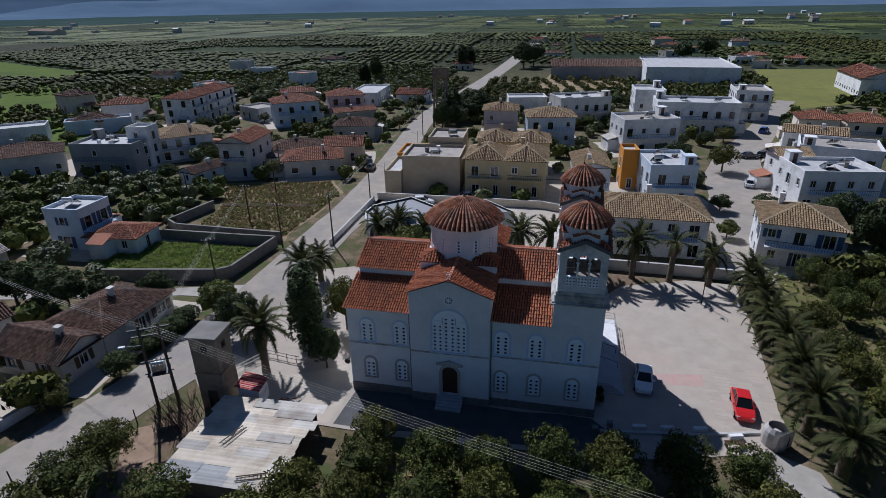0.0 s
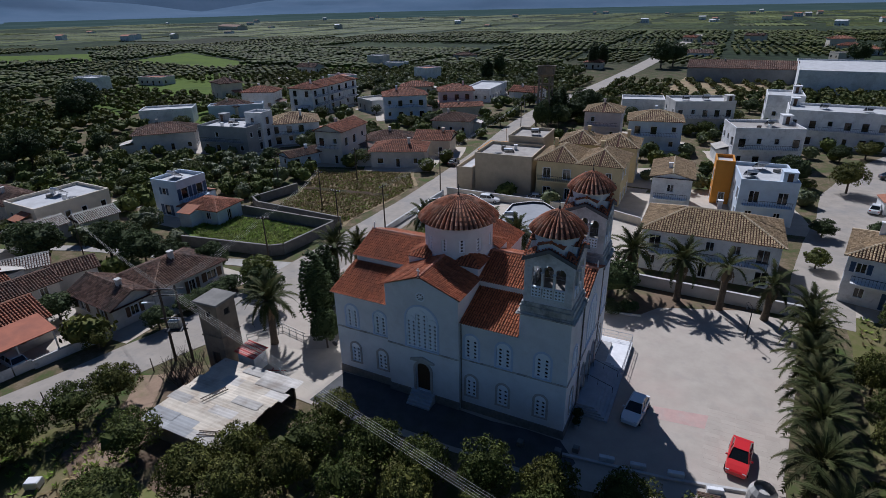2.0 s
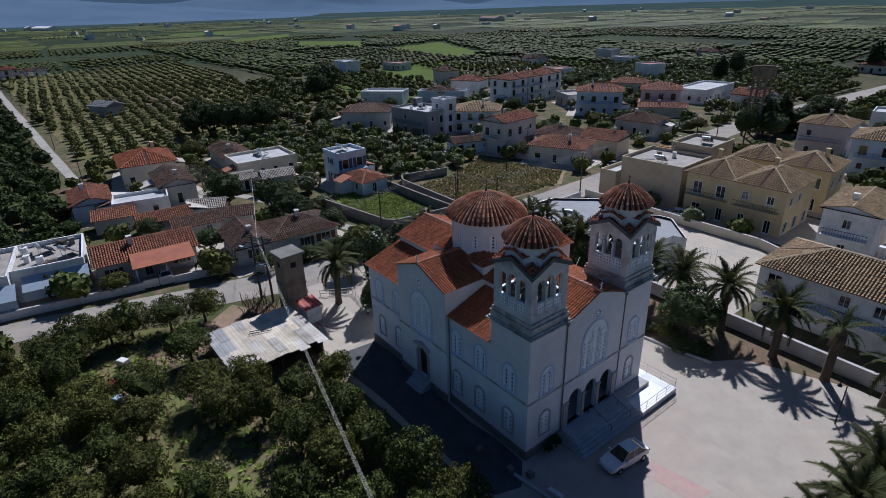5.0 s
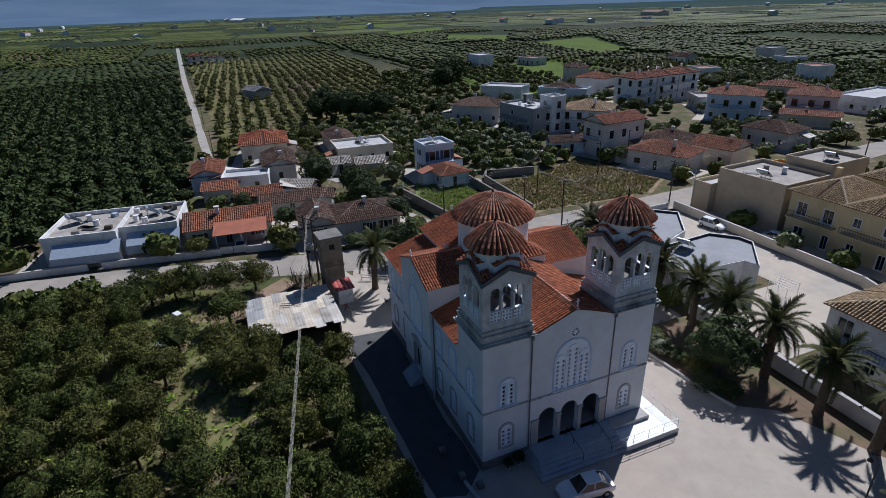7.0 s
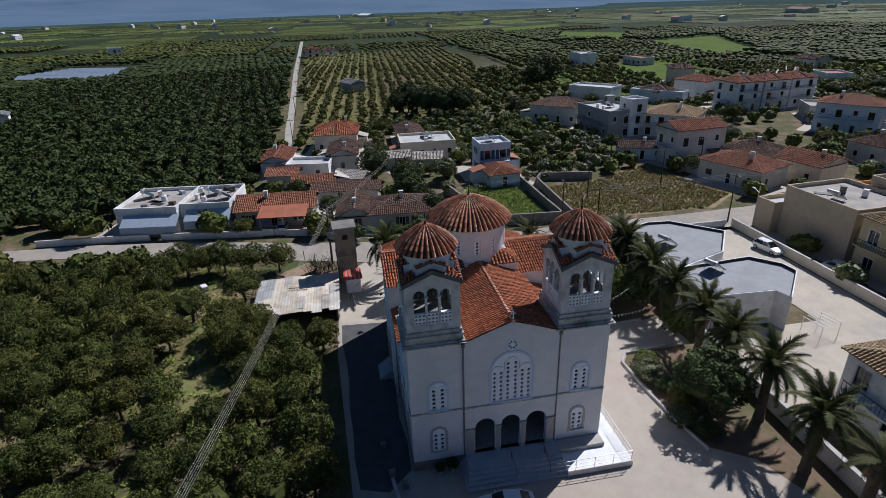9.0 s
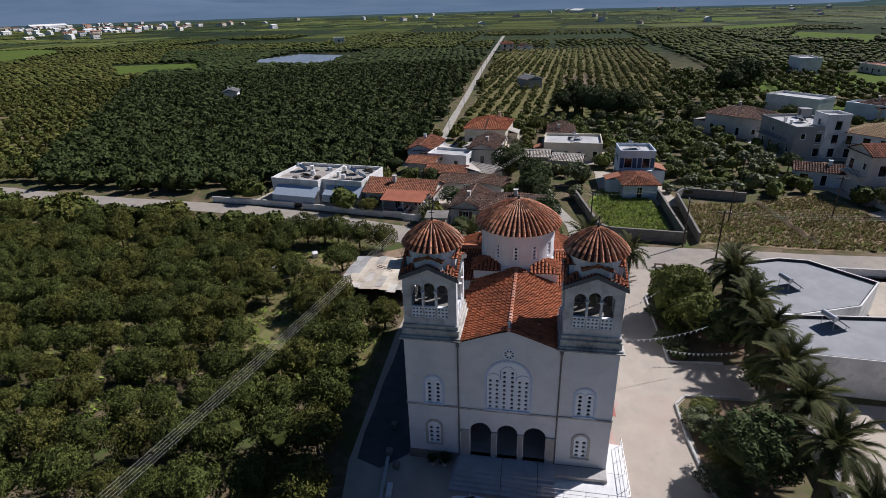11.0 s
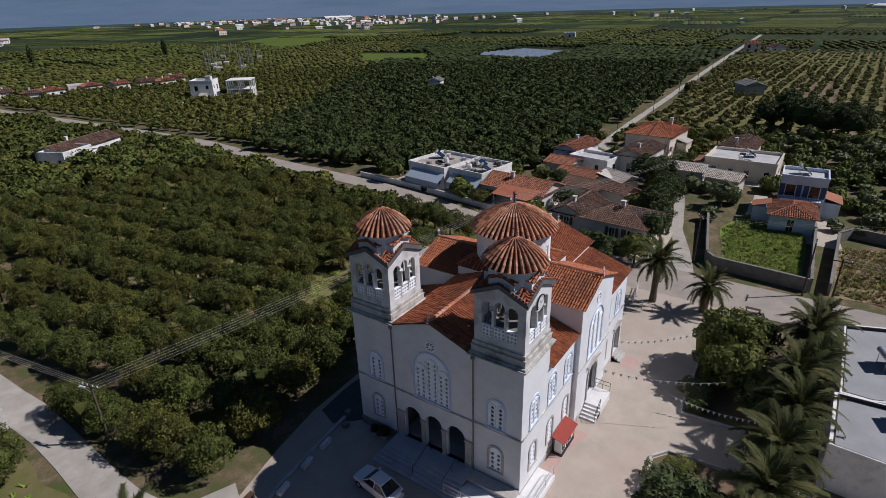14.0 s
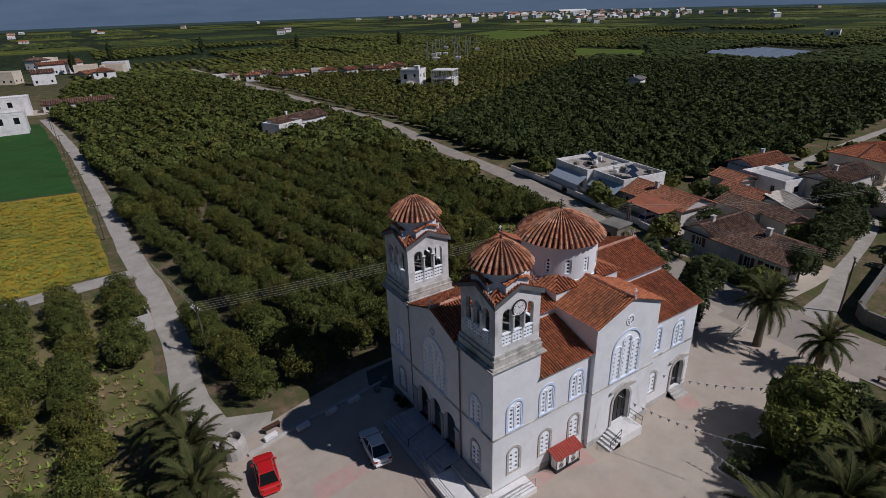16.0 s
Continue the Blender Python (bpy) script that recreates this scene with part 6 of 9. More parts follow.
for x in (-4.7, -1.6, 1.6, 4.7):
    for y in (-4.7, 0.0, 4.7):
        m3 = MB()
        m3.box(x - 0.22, y - 0.22, -0.05, x + 0.22, y + 0.22, 7.0)
        part("post", m3, WHITE_PAINT, fh)
m3 = MB()
m3.box(-4.6, 4.5, 0, 1.5, 4.7, 3.3)
part("wall", m3, OLD_WALL, fh)
rr = random.Random(5)
for k in range(13):
    t = k / 12
    house(rr.choice(["small white roadside house", "small old roadside house with worn tiles", "small cream roadside house"]), -44 - 95 * t + rr.uniform(-4, 4), -238 + 30 * t + rr.uniform(-7, 7), rr.uniform(7, 11), 7, rr.uniform(-30, 10), 3.2, rr.choice(["gable", "hip", "flat"]), rr.choice([WHITE_PAINT, CREAM, OLD_WALL]), rr.choice([TILE_OLD, TILE_ORANGE]))
for k in range(26):
    x, y = rr.uniform(-60, 95), rr.uniform(-470, -300)
    if abs(x + 44) < 14:
        continue
    house(rr.choice(["distant white village house", "distant cream village house with red roof"]), x, y, rr.uniform(9, 15), 9, rr.uniform(-40, 40), rr.choice([3.4, 6.2]), rr.choice(["hip", "flat", "gable"]), rr.choice([WHITE_PAINT, CREAM]), rr.choice([TILE_OLD, TILE_ORANGE]), fine=1.2)
for x0, x1, y0, y1, n in ((-150, -62, 130, 260, 9), (-260, -150, 150, 360, 10), (-60, -52, 150, 420, 5), (70, 160, 330, 520, 9), (-30, 90, 400, 640, 8)):
    for k in range(n):
        x, y, w = rr.uniform(x0, x1), rr.uniform(y0, y1), rr.uniform(9, 16)
        if any(math.hypot(x - f[0], y - f[1]) < 15 for f in FOOT) or abs(x + 44) < 9 + w / 2 and y > 100:
            continue
        house(rr.choice(["distant white farm building", "distant house with worn red tiles", "distant flat-roofed white house"]), x, y, w, 9, rr.uniform(-30, 30), rr.choice([3.4, 3.6, 6.2]), rr.choice(["hip", "flat", "gable"]), rr.choice([WHITE_PAINT, CREAM, OLD_WALL]), rr.choice([TILE_OLD, TILE_ORANGE]), fine=0.9)
house("cream house with a red roof beside a farm lane", -398, 21, 11, 9, 10, 5.6, "hip", PINK, TILE_ORANGE, storeys=2)
house("low pale farmhouse beside a farm lane", -407, 34, 14, 8, 20, 3.2, "gable", WHITE_PAINT, TILE_OLD)
house("white boxy farm building among orchards", -494, -144, 16, 10, 20, 6.4, "flat", WHITE_PAINT, storeys=2)
house("small stone-grey field barn with pitched roof", -211, 43.5, 9, 7, 30, 3.6, "gable", GREY_WALL, SHEET_GREY, windows=False, name="barn", group="", category="barn")
house("small white hut in an orchard", -173, -74, 6.5, 5, 20, 3.9, "gable", WHITE_PAINT, SHEET_GREY, windows=False, name="hut", group="", category="hut")
house("white and pale blue sheds beside a green field", -155, 128, 16, 9, 40, 4.5, "flat", WHITE_PAINT, windows=False, name="shed", group="", category="shed")
house("white and pale blue sheds beside a green field", -143, 146, 18, 6, 40, 3.6, "flat", PALE_BLUE, windows=False, name="shed", group="", category="shed")
for x, y, z, a in ((-64, 3, 4.0, 200), (-63, 14, 3.9, 190), (-60, 16.5, 3.9, 200), (-26, 103.5, 7.0, 190), (-25, 117, 8.3, 190), (17.5, 111, 6.9, 200), (45, 106, 6.8, 190), (49, 109, 6.8, 190), (20, 147, 7.8, 200), (33, 174, 8, 190), (42, 172, 8, 190), (53, 124, 7.2, 190), (-16.4, 78.8, 3.75, 200), (-25.0, 78.0, 3.45, 200), (-97, 58, 3.5, 190), (-105, 109, 6.4, 190), (-77.5, 68, 6.2, 190), (5, 181, 7.8, 190), (0, 178, 7.8, 190), (16, 105, 6.9, 190)):
    heater(x, y, z + 0.01, a)


# ---- trees ----
def ico(sub):
    b = bmesh.new()
    bmesh.ops.create_icosphere(b, subdivisions=sub, radius=1.0)
    v = np.array([p.co[:] for p in b.verts])
    f = np.array([[q.index for q in p.verts] for p in b.faces])
    b.free()
    return v, f


ICO = {k: ico(k) for k in (1, 2, 3)}


def lumps(seed, n):
    r = np.random.RandomState(seed)
    d = r.normal(size=(n, 3))
    d /= np.linalg.norm(d, axis=1)[:, None]
    return d, r.uniform(0.10, 0.26, n)


def lumpy(dirs, lump, sharp=7.0):
    d, a = lump
    return 0.80 + (np.exp(sharp * (dirs @ d.T - 1)) * a).sum(axis=1)


def crown_arrays(seed, size, leaves, leaf, core=2, n_lumps=16, drop=0.0, sharp=7.0, keep=0.92):
    """A leafy crown round the origin: a lumpy dark core and many small leaf sprays on it. size: half-axes."""
    r = np.random.RandomState(seed)
    lump = lumps(seed, n_lumps)
    sx = np.array(size)
    v, f = ICO[core]
    cv = v * (lumpy(v, lump, sharp) * keep)[:, None] * sx
    cv = cv + r.normal(size=cv.shape) * 0.05 * sx
    d = r.normal(size=(leaves, 3))
    d[:, 2] = np.where(d[:, 2] < -0.55, -d[:, 2], d[:, 2])
    d /= np.linalg.norm(d, axis=1)[:, None]
    rad = lumpy(d, lump, sharp) * r.uniform(0.88, 1.08, leaves)
    c = d * rad[:, None] * sx
    nrm = d + r.normal(size=d.shape) * 0.65
    nrm /= np.linalg.norm(nrm, axis=1)[:, None]
    t = np.cross(nrm, r.normal(size=d.shape))
    t /= np.linalg.norm(t, axis=1)[:, None]
    b = np.cross(nrm, t)
    s = leaf * r.uniform(0.6, 1.4, leaves)[:, None]
    q = np.stack([c - t * s * 0.5, c + b * s * 0.45, c + t * s * 0.62 - nrm * s * 0.15, c - b * s * 0.45], axis=1).reshape(-1, 3)
    qf = (len(cv) + np.arange(leaves * 4)).reshape(-1, 4)
    return np.vstack([cv, q]), f, qf


def clump_crown(name, seed, size, leaves, leaf, mat_, clumps=34, keep=0.74, low=-0.55):
    """A crown of many leafy clumps with gaps between them round a smaller core of foliage."""
    r = np.random.RandomState(seed)
    sx = np.array(size)
    v, f = ICO[2]
    lump = lumps(seed, 22)
    cv = v * (lumpy(v, lump, 10.0) * keep)[:, None] * sx
    k = np.arange(clumps)
    z = np.clip(1 - (k + 0.5) / clumps * (1 - low) + r.normal(size=clumps) * 0.05, -1, 1)
    a = k * 2.39996 + r.normal(size=clumps) * 0.35
    out = np.stack([np.sqrt(1 - z * z) * np.cos(a), np.sqrt(1 - z * z) * np.sin(a), z], axis=1)
    mid = out * r.uniform(0.66, 0.92, clumps)[:, None]
    rad = 0.27 * r.uniform(0.72, 1.32, clumps)
    w = rad ** 2 / (rad ** 2).sum()
    i = r.choice(clumps, leaves, p=w)
    d = r.normal(size=(leaves, 3)) + 0.75 * out[i] + np.array([0, 0, 0.35])
    d /= np.linalg.norm(d, axis=1)[:, None]
    c = (mid[i] + d * (rad[i] * r.uniform(0.72, 1.12, leaves))[:, None]) * sx
    nrm = d + r.normal(size=d.shape) * 0.55
    nrm /= np.linalg.norm(nrm, axis=1)[:, None]
    t = np.cross(nrm, r.normal(size=d.shape))
    t /= np.linalg.norm(t, axis=1)[:, None]
    b = np.cross(nrm, t)
    q = leaf * r.uniform(0.6, 1.4, leaves)[:, None]
    p = np.stack([c - t * q * 0.6 - b * q * 0.32, c + t * q * 0.75, c - t * q * 0.35 + b * q * 0.42], axis=1).reshape(-1, 3)
    tri = (len(cv) + np.arange(leaves * 3)).reshape(-1, 3)
    return np_mesh(name, np.vstack([cv, p]), f, tri, [mat_])


def np_mesh(name, v, tri, quad, mats, tri_mat=0):
    me = bpy.data.meshes.new(name)
    me.from_pydata(v.tolist(), [], tri.tolist() + quad.tolist())
    for m in mats:
        me.materials.append(m)
    me.update()
    return me


def trunk_mesh(h, r, limbs=4, seed=1, mat_=None, spread=0.8):
    rg = random.Random(seed)
    m3 = MB()
    m3.tube((0, 0, -0.05), (0.05, 0.02, h * 0.55), r * 1.25, r * 0.9, 7)
    for k in range(limbs):
        a = 2 * math.pi * k / limbs + rg.uniform(-0.4, 0.4)
        e = (spread * math.cos(a), spread * math.sin(a), h * rg.uniform(0.9, 1.1))
        m3.tube((0.05, 0.02, h * 0.5), e, r * 0.65, r * 0.2, 5)
    return m3.mesh("trunk", [mat_ or BARK])


def inside(poly, x, y):
    p = np.array(poly, float)
    hit = np.zeros(len(x), bool)
    for i in range(len(p)):
        (x0, y0), (x1, y1) = p[i], p[(i + 1) % len(p)]
        c = (y0 > y) != (y1 > y)
        with np.errstate(divide="ignore", invalid="ignore"):
            hit ^= c & (x < (x1 - x0) * (y - y0) / (y1 - y0 + 1e-12) + x0)
    return hit


ROAD_A = np.array(ROADS)
FOOT_A = np.array(FOOT)
PLAZA_P = [(-37, 40), (-22, 34.8), (-15, 34.6), (4, 35.2), (9, 36.2), (18, 39), (25, 46), (26, 74), (-37, 74)]
CLEAR = [PLAZA_P, [(-62.5, 75), (-45, 73.8), (-44, 99), (-50, 107), (-72, 101), (-64, 86)], [(-72, 60.5), (-62, 57.5), (-45, 60), (-45, 72), (-63, 72), (-71, 70)], [(23.5, -6.5), (60, -2.5), (80, -165), (35, -160), (26.3, -56), (24.4, -30)],
         [(68, 205), (110, 232), (150, 345), (100, 340), (90, 290)], [(-33, 22.5), (-27, 19), (-20, 22), (-20, 35), (-32, 38), (-38, 33)], [(-31.5, 16.6), (-31.0, 22.8), (-21, 23.3), (-12, 24.0), (-6, 23.6), (-6, 19.9), (-12, 18.0), (-21, 16.9)], [(-40.5, 31.0), (-36.2, 33.4), (-30.2, 25.2), (-25.2, 18.4), (-24.6, 15.0), (-27.0, 11.4), (-34.6, 12.0), (-36, 15.6), (-36, 22.4)], [(-38, 71), (2, 71), (22, 71), (22, 78), (2, 97), (-38, 98)], [(-400, -150), (-300, -140), (-296, -85), (-400, -85)], *FIELDS]


def free(x, y, pad=1.8, roads=True):
    ok = np.ones(len(x), bool)
    for p in CLEAR:
        ok &= ~inside(p, x, y)
    idx = np.where(ok)[0]
    for s in range(0, len(idx), 4000):
        i = idx[s:s + 4000]
        d = np.hypot(x[i][:, None] - ROAD_A[None, :, 0], y[i][:, None] - ROAD_A[None, :, 1]) - ROAD_A[None, :, 2]
        ok[i] &= d.min(axis=1) > pad
        dx, dy = x[i][:, None] - FOOT_A[None, :, 0], y[i][:, None] - FOOT_A[None, :, 1]
        a = np.radians(FOOT_A[None, :, 4])
        u, v = dx * np.cos(a) + dy * np.sin(a), -dx * np.sin(a) + dy * np.cos(a)
        ok[i] &= ~((np.abs(u) < FOOT_A[None, :, 2] + pad * 0.4) & (np.abs(v) < FOOT_A[None, :, 3] + pad * 0.4)).any(axis=1)
    return ok


def rows_in(poly, du, dv, ang, jitter, seed, miss=0.03):
    """Planting places in rows inside a polygon."""
    r = np.random.RandomState(seed)
    p = np.array(poly, float)
    c = p.mean(axis=0)
    R = np.abs(p - c).max() * 1.5
    u, v = np.meshgrid(np.arange(-R, R, du), np.arange(-R, R, dv))
    u, v = u.ravel() + r.normal(size=u.size) * jitter, v.ravel() + r.normal(size=v.size) * jitter
    a = math.radians(ang)
    x, y = c[0] + u * math.cos(a) - v * math.sin(a), c[1] + u * math.sin(a) + v * math.cos(a)
    ok = inside(poly, x, y) & (r.uniform(size=len(x)) > miss)
    return x[ok], y[ok]


O_SOUTH = [(-20.5, 33.2), (4, 34), (15.8, 36), (16.8, 5), (18.3, -20), (24.5, -110), (31, -170), (20, -330), (-42, -325), (-54, -122), (-55.5, -75), (-51.5, -43), (-49, -8), (-45, 12), (-39.5, 26), (-36, 22), (-28, 16), (-20.5, 20)]
O_WEST = [(-60, -12), (-66, -2), (-72, 22), (-80, 20), (-98, 15), (-116, 19.5), (-400, 7), (-420, -330), (-52, -330), (-61, -125), (-63, -75), (-58.5, -43)]
O_NWEST = [(-122, 27), (-404, 15), (-420, 120), (-300, 118), (-140, 84)]
O_EAST = [(22.3, 0.5), (44, 1), (62, 40), (62, 74), (27, 76), (26.5, 40), (22, 33)]
WEST_A = ROAD_A[(ROAD_A[:, 0] < -40) & (ROAD_A[:, 1] < 26) & (ROAD_A[:, 0] > -60)]
X, Y, KIND = [], [], []
for poly, du, dv, ang, jit, seed, miss, kind in ((O_SOUTH, 4.9, 3.7, 8.7, 0.36, 1, 0.04, 0), (O_WEST, 4.4, 4.1, 8, 0.45, 2, 0.02, 2), (O_NWEST, 4.7, 4.3, -3, 0.4, 3, 0.06, 3), (O_EAST, 5.2, 4.6, 2, 0.5, 4, 0.08, 0), (YOUNG, 7.0, 3.6, 12, 0.3, 6, 0.06, 3)):
    x, y = rows_in(poly, du, dv, ang, jit, seed, miss)
    ok = free(x, y)
    if poly is O_SOUTH:
        ok = free(x, y, 1.1) & ~((x < -38) & (np.hypot(x[:, None] - WEST_A[None, :, 0], y[:, None] - WEST_A[None, :, 1]).min(axis=1) < 7.6))
    kk_ = np.full(len(x), kind)
    if poly is O_WEST:
        kk_ = np.where(y > -97.6 + (x - -125.6) * 0.587, 2, 1)
    X.append(x[ok]), Y.append(y[ok]), KIND.append(kk_[ok])
# blocks of orchard further off
rb = np.random.RandomState(11)
for bx in np.arange(-760, 260, 85):
    for by in np.arange(-620, 820, 75):
        cx_, cy_ = bx + 42, by + 37
        d = math.hypot(cx_ - 5, cy_ - 40)
        if d > 720 or rb.uniform() < 0.18 or (cx_ > 40 and cy_ < 60):
            continue
        poly = [(bx + 3, by + 3), (bx + 82, by + 3), (bx + 82, by + 72), (bx + 3, by + 72)]
        sp = rb.uniform(4.8, 6.0) if d < 420 else rb.uniform(5.2, 6.4)
        x, y = rows_in(poly, sp, sp * 0.9, rb.uniform(-12, 12), 0.4, int(rb.randint(9999)), 0.05)
        kind = int(rb.uniform() < 0.35)
        ok = np.ones(len(x), bool)
        for p in (O_SOUTH, O_WEST, O_NWEST, O_EAST, YOUNG):
            ok &= ~inside(p, x, y)
        ok &= ~((x > -150) & (x < 85) & (y > 52) & (y < 215))
        x, y = x[ok], y[ok]
        if len(x):
            ok = free(x, y, 2.5)
            X.append(x[ok]), Y.append(y[ok]), KIND.append(np.full(ok.sum(), kind))
X, Y, KIND = np.concatenate(X), np.concatenate(Y), np.concatenate(KIND)
NEAR_MESH = [clump_crown("crown", 20 + k, (2.12, 2.04, 1.76), 3400, 0.165, LEAF_MATS[k % 2], 46 + 4 * k, 0.66) for k in range(6)]
TRUNK = trunk_mesh(2.0, 0.13)
# the trees that the flight passes nearest stand one by one
score = np.where((X > -40) & (X < 48) & (Y > -60) & (Y < 76), np.hypot((X - 2) * 0.9, Y - 12), 1e9)
near = np.argsort(score)[:300]
near = near[score[near] < 1e8]
rn = random.Random(3)
for i in near:
    s = rn.uniform(0.84, 1.02) if X[i] > 20 else rn.uniform(0.86, 1.04) if X[i] < -10 and -25 < Y[i] < 21 else rn.uniform(0.88, 1.04) if Y[i] > 24 and X[i] < 16 else rn.uniform(0.72, 0.95) * (0.9 if KIND[i] == 1 else 1.0)
    t = thing("citrus_tree", "round dense dark green citrus tree in an orchard row", "tree", "orchard trees", m=Matrix.LocRotScale((X[i], Y[i], -0.03), Euler((0, 0, rn.uniform(0, 6.28))), (s, s, s * rn.uniform(1.02, 1.28))))
    place(t, "trunk", TRUNK, Matrix.Identity(4))
    place(t, "crown", NEAR_MESH[rn.randrange(6) if KIND[i] != 1 else 1 + 2 * rn.randrange(3)], pose(0, 0, 2.12, 0, 0, rn.uniform(0, 360)))


def forest(name, ids, templates, mats, label, seed, scale=1.0, z=2.1):
    """Many trees in one mesh."""
    r = np.random.RandomState(seed)
    vs, fs, ms, base = [], [], [], 0
    for i in ids:
        v, f, q = templates[r.randint(len(templates))]
        a, s = r.uniform(0, 6.28), scale * r.uniform(0.84, 1.14) * (0.72 if KIND[i] == 1 else 0.60 if KIND[i] == 3 else 0.96)
        c, sn = math.cos(a) * s, math.sin(a) * s
        w = np.empty_like(v)
        w[:, 0], w[:, 1], w[:, 2] = X[i] + v[:, 0] * c - v[:, 1] * sn, Y[i] + v[:, 0] * sn + v[:, 1] * c, (z + v[:, 2]) * s * r.uniform(0.92, 1.1)
        vs.append(w)
        fs.extend((f + base).tolist())
        fs.extend((q + base).tolist())
        ms.append(np.full(len(f) + len(q), KIND[i] if KIND[i] >= 2 or r.uniform() < 0.8 else 1 - KIND[i]))
        base += len(v)
    me = bpy.data.meshes.new(name)
    me.from_pydata(np.vstack(vs).tolist(), [], fs)
    for m in mats:
        me.materials.append(m)
    me.polygons.foreach_set("material_index", np.concatenate(ms))
    me.update()
    return tagged(new(name, me), label, "trees", kind="stuff")


# the plain further off: rows of orchard as long uneven hedges, some fields left open
def hedge_rows(seed):
    r = np.random.RandomState(seed)
    vs, fs, ms, base = [], [], [], 0
    for bx in np.arange(-1900, 1000, 118):
        for by in np.arange(-1700, 2000, 104):
            cx_, cy_ = bx + 59, by + 52
            d = math.hypot(cx_ - 5, cy_ - 40)
            if d < 690 or d > 1900 or r.uniform() < 0.24 or (cx_ > 500 and cy_ < 300):
                continue
            ang, gap, dark = r.uniform(-0.25, 0.25) + (1.57 if r.uniform() < 0.5 else 0), r.uniform(5.5, 7.5), int(r.uniform() < 0.4)
            w, hh = gap * r.uniform(0.44, 0.52), r.uniform(0.75, 1.15)
            lx, ly = r.uniform(40, 56), r.uniform(36, 50)
            for v in np.arange(-ly, ly, gap):
                if any(inside(p, np.array([cx_ - v * math.sin(ang)]), np.array([cy_ + v * math.cos(ang)]))[0] for p in FIELDS):
                    continue
                n = 12
                u = np.linspace(-lx, lx, n)
                off = r.normal(size=n) * 0.4
                hz = hh * r.uniform(0.6, 1.15, n)
                P3_ = np.zeros((n, 4, 3))
                for k, (o, zz) in enumerate(((-1, 0.0), (-0.55, 0.85), (0.55, 0.9), (1, 0.0))):
                    P3_[:, k, 0] = cx_ + u * math.cos(ang) - (v + off + o * w) * math.sin(ang)
                    P3_[:, k, 1] = cy_ + u * math.sin(ang) + (v + off + o * w) * math.cos(ang)
                    P3_[:, k, 2] = hz * zz - 0.05
                vs.append(P3_.reshape(-1, 3))
                for i in range(n - 1):
                    for k in range(3):
                        q = base + 4 * i + k
                        fs.append((q, q + 4, q + 5, q + 1))
                        ms.append(dark)
                base += 4 * n
    me = bpy.data.meshes.new("far_orchard_rows")
    me.from_pydata(np.vstack(vs).tolist(), [], fs)
    for m in (LEAF_MATS[0], LEAF_MATS[2]):
        me.materials.append(m)
    me.polygons.foreach_set("material_index", ms)
    me.update()
    return tagged(new("far_orchard_rows", me), "far orchard rows covering the plain", "trees", kind="stuff")


hedge_rows(77)
rest = np.setdiff1d(np.arange(len(X)), near)
dist = np.hypot(X[rest] + 3, Y[rest] - 40)
T1 = [crown_arrays(40 + k, (2.3, 2.25, 1.7), 150, 0.62, core=2, n_lumps=20, sharp=10) for k in range(5)]
T2 = [crown_arrays(50 + k, (2.3, 2.3, 1.7), 34, 1.0, core=1, n_lumps=12, sharp=8) for k in range(5)]
T3 = [(crown_arrays(60 + k, (2.6, 2.6, 1.8), 1, 0.6, core=1, n_lumps=8, sharp=6)) for k in range(4)]
cut = (0, 135, 300, 5000)
for k, (tpl, nm) in enumerate(((T1, "orchard_trees"), (T2, "orchard_trees"), (T3, "orchard_trees"))):
    ids = rest[(dist >= cut[k]) & (dist < cut[k + 1])]
    if k == 2:
        ids = np.random.RandomState(8).permutation(ids)[:24000]
    forest(nm, ids, tpl, LEAF_MATS, "dense green citrus orchard in long rows", 70 + k)

# dense groves and shrubs between the houses of the village
GROVES = [[(-120, 60), (-86, 62), (-80, 74), (-66, 77), (-70, 98), (-86, 100), (-98, 98), (-120, 92)], [(-76, 136), (-52, 134), (-52, 164), (-74, 166)], [(-160, 205), (-90, 225), (-60, 260), (-60, 330), (-170, 320)], [(-150, 42), (-120, 44), (-116, 80), (-150, 82)]]
gx, gy = [], []
for k, poly in enumerate(GROVES):
    x, y = rows_in(poly, 4.2, 3.9, 20 * k, 0.7, 300 + k, 0.12)
    gx.append(x), gy.append(y)
rg_ = np.random.RandomState(31)
gx.append(rg_.uniform(-160, 90, 1000)), gy.append(rg_.uniform(40, 260, 1000))
gx, gy = np.concatenate(gx), np.concatenate(gy)
ok = free(gx, gy, 1.3) & ~((gx > -58) & (gy < 62) & (gx < -20)) & ~((gx > -8) & (gx < 30) & (gy > 71) & (gy < 100))
for p in (O_SOUTH, O_WEST, O_NWEST, O_EAST, YOUNG):
    ok &= ~inside(p, gx, gy)
gx, gy = gx[ok], gy[ok]
keep_n = len(X)
X, Y, KIND = np.concatenate([X, gx]), np.concatenate([Y, gy]), np.concatenate([KIND, (np.arange(len(gx)) % 3 == 0).astype(int)])
SHRUB_T = [crown_arrays(140 + k, (1.9, 1.8, 1.5), 110, 0.6, core=2, n_lumps=20, sharp=10) for k in range(5)]
forest("garden_trees", np.arange(keep_n, len(X)), SHRUB_T, [LEAF_MATS[0], LEAF_OLIVE], "dense dark trees and shrubs between village houses", 90, 0.95, 1.6)

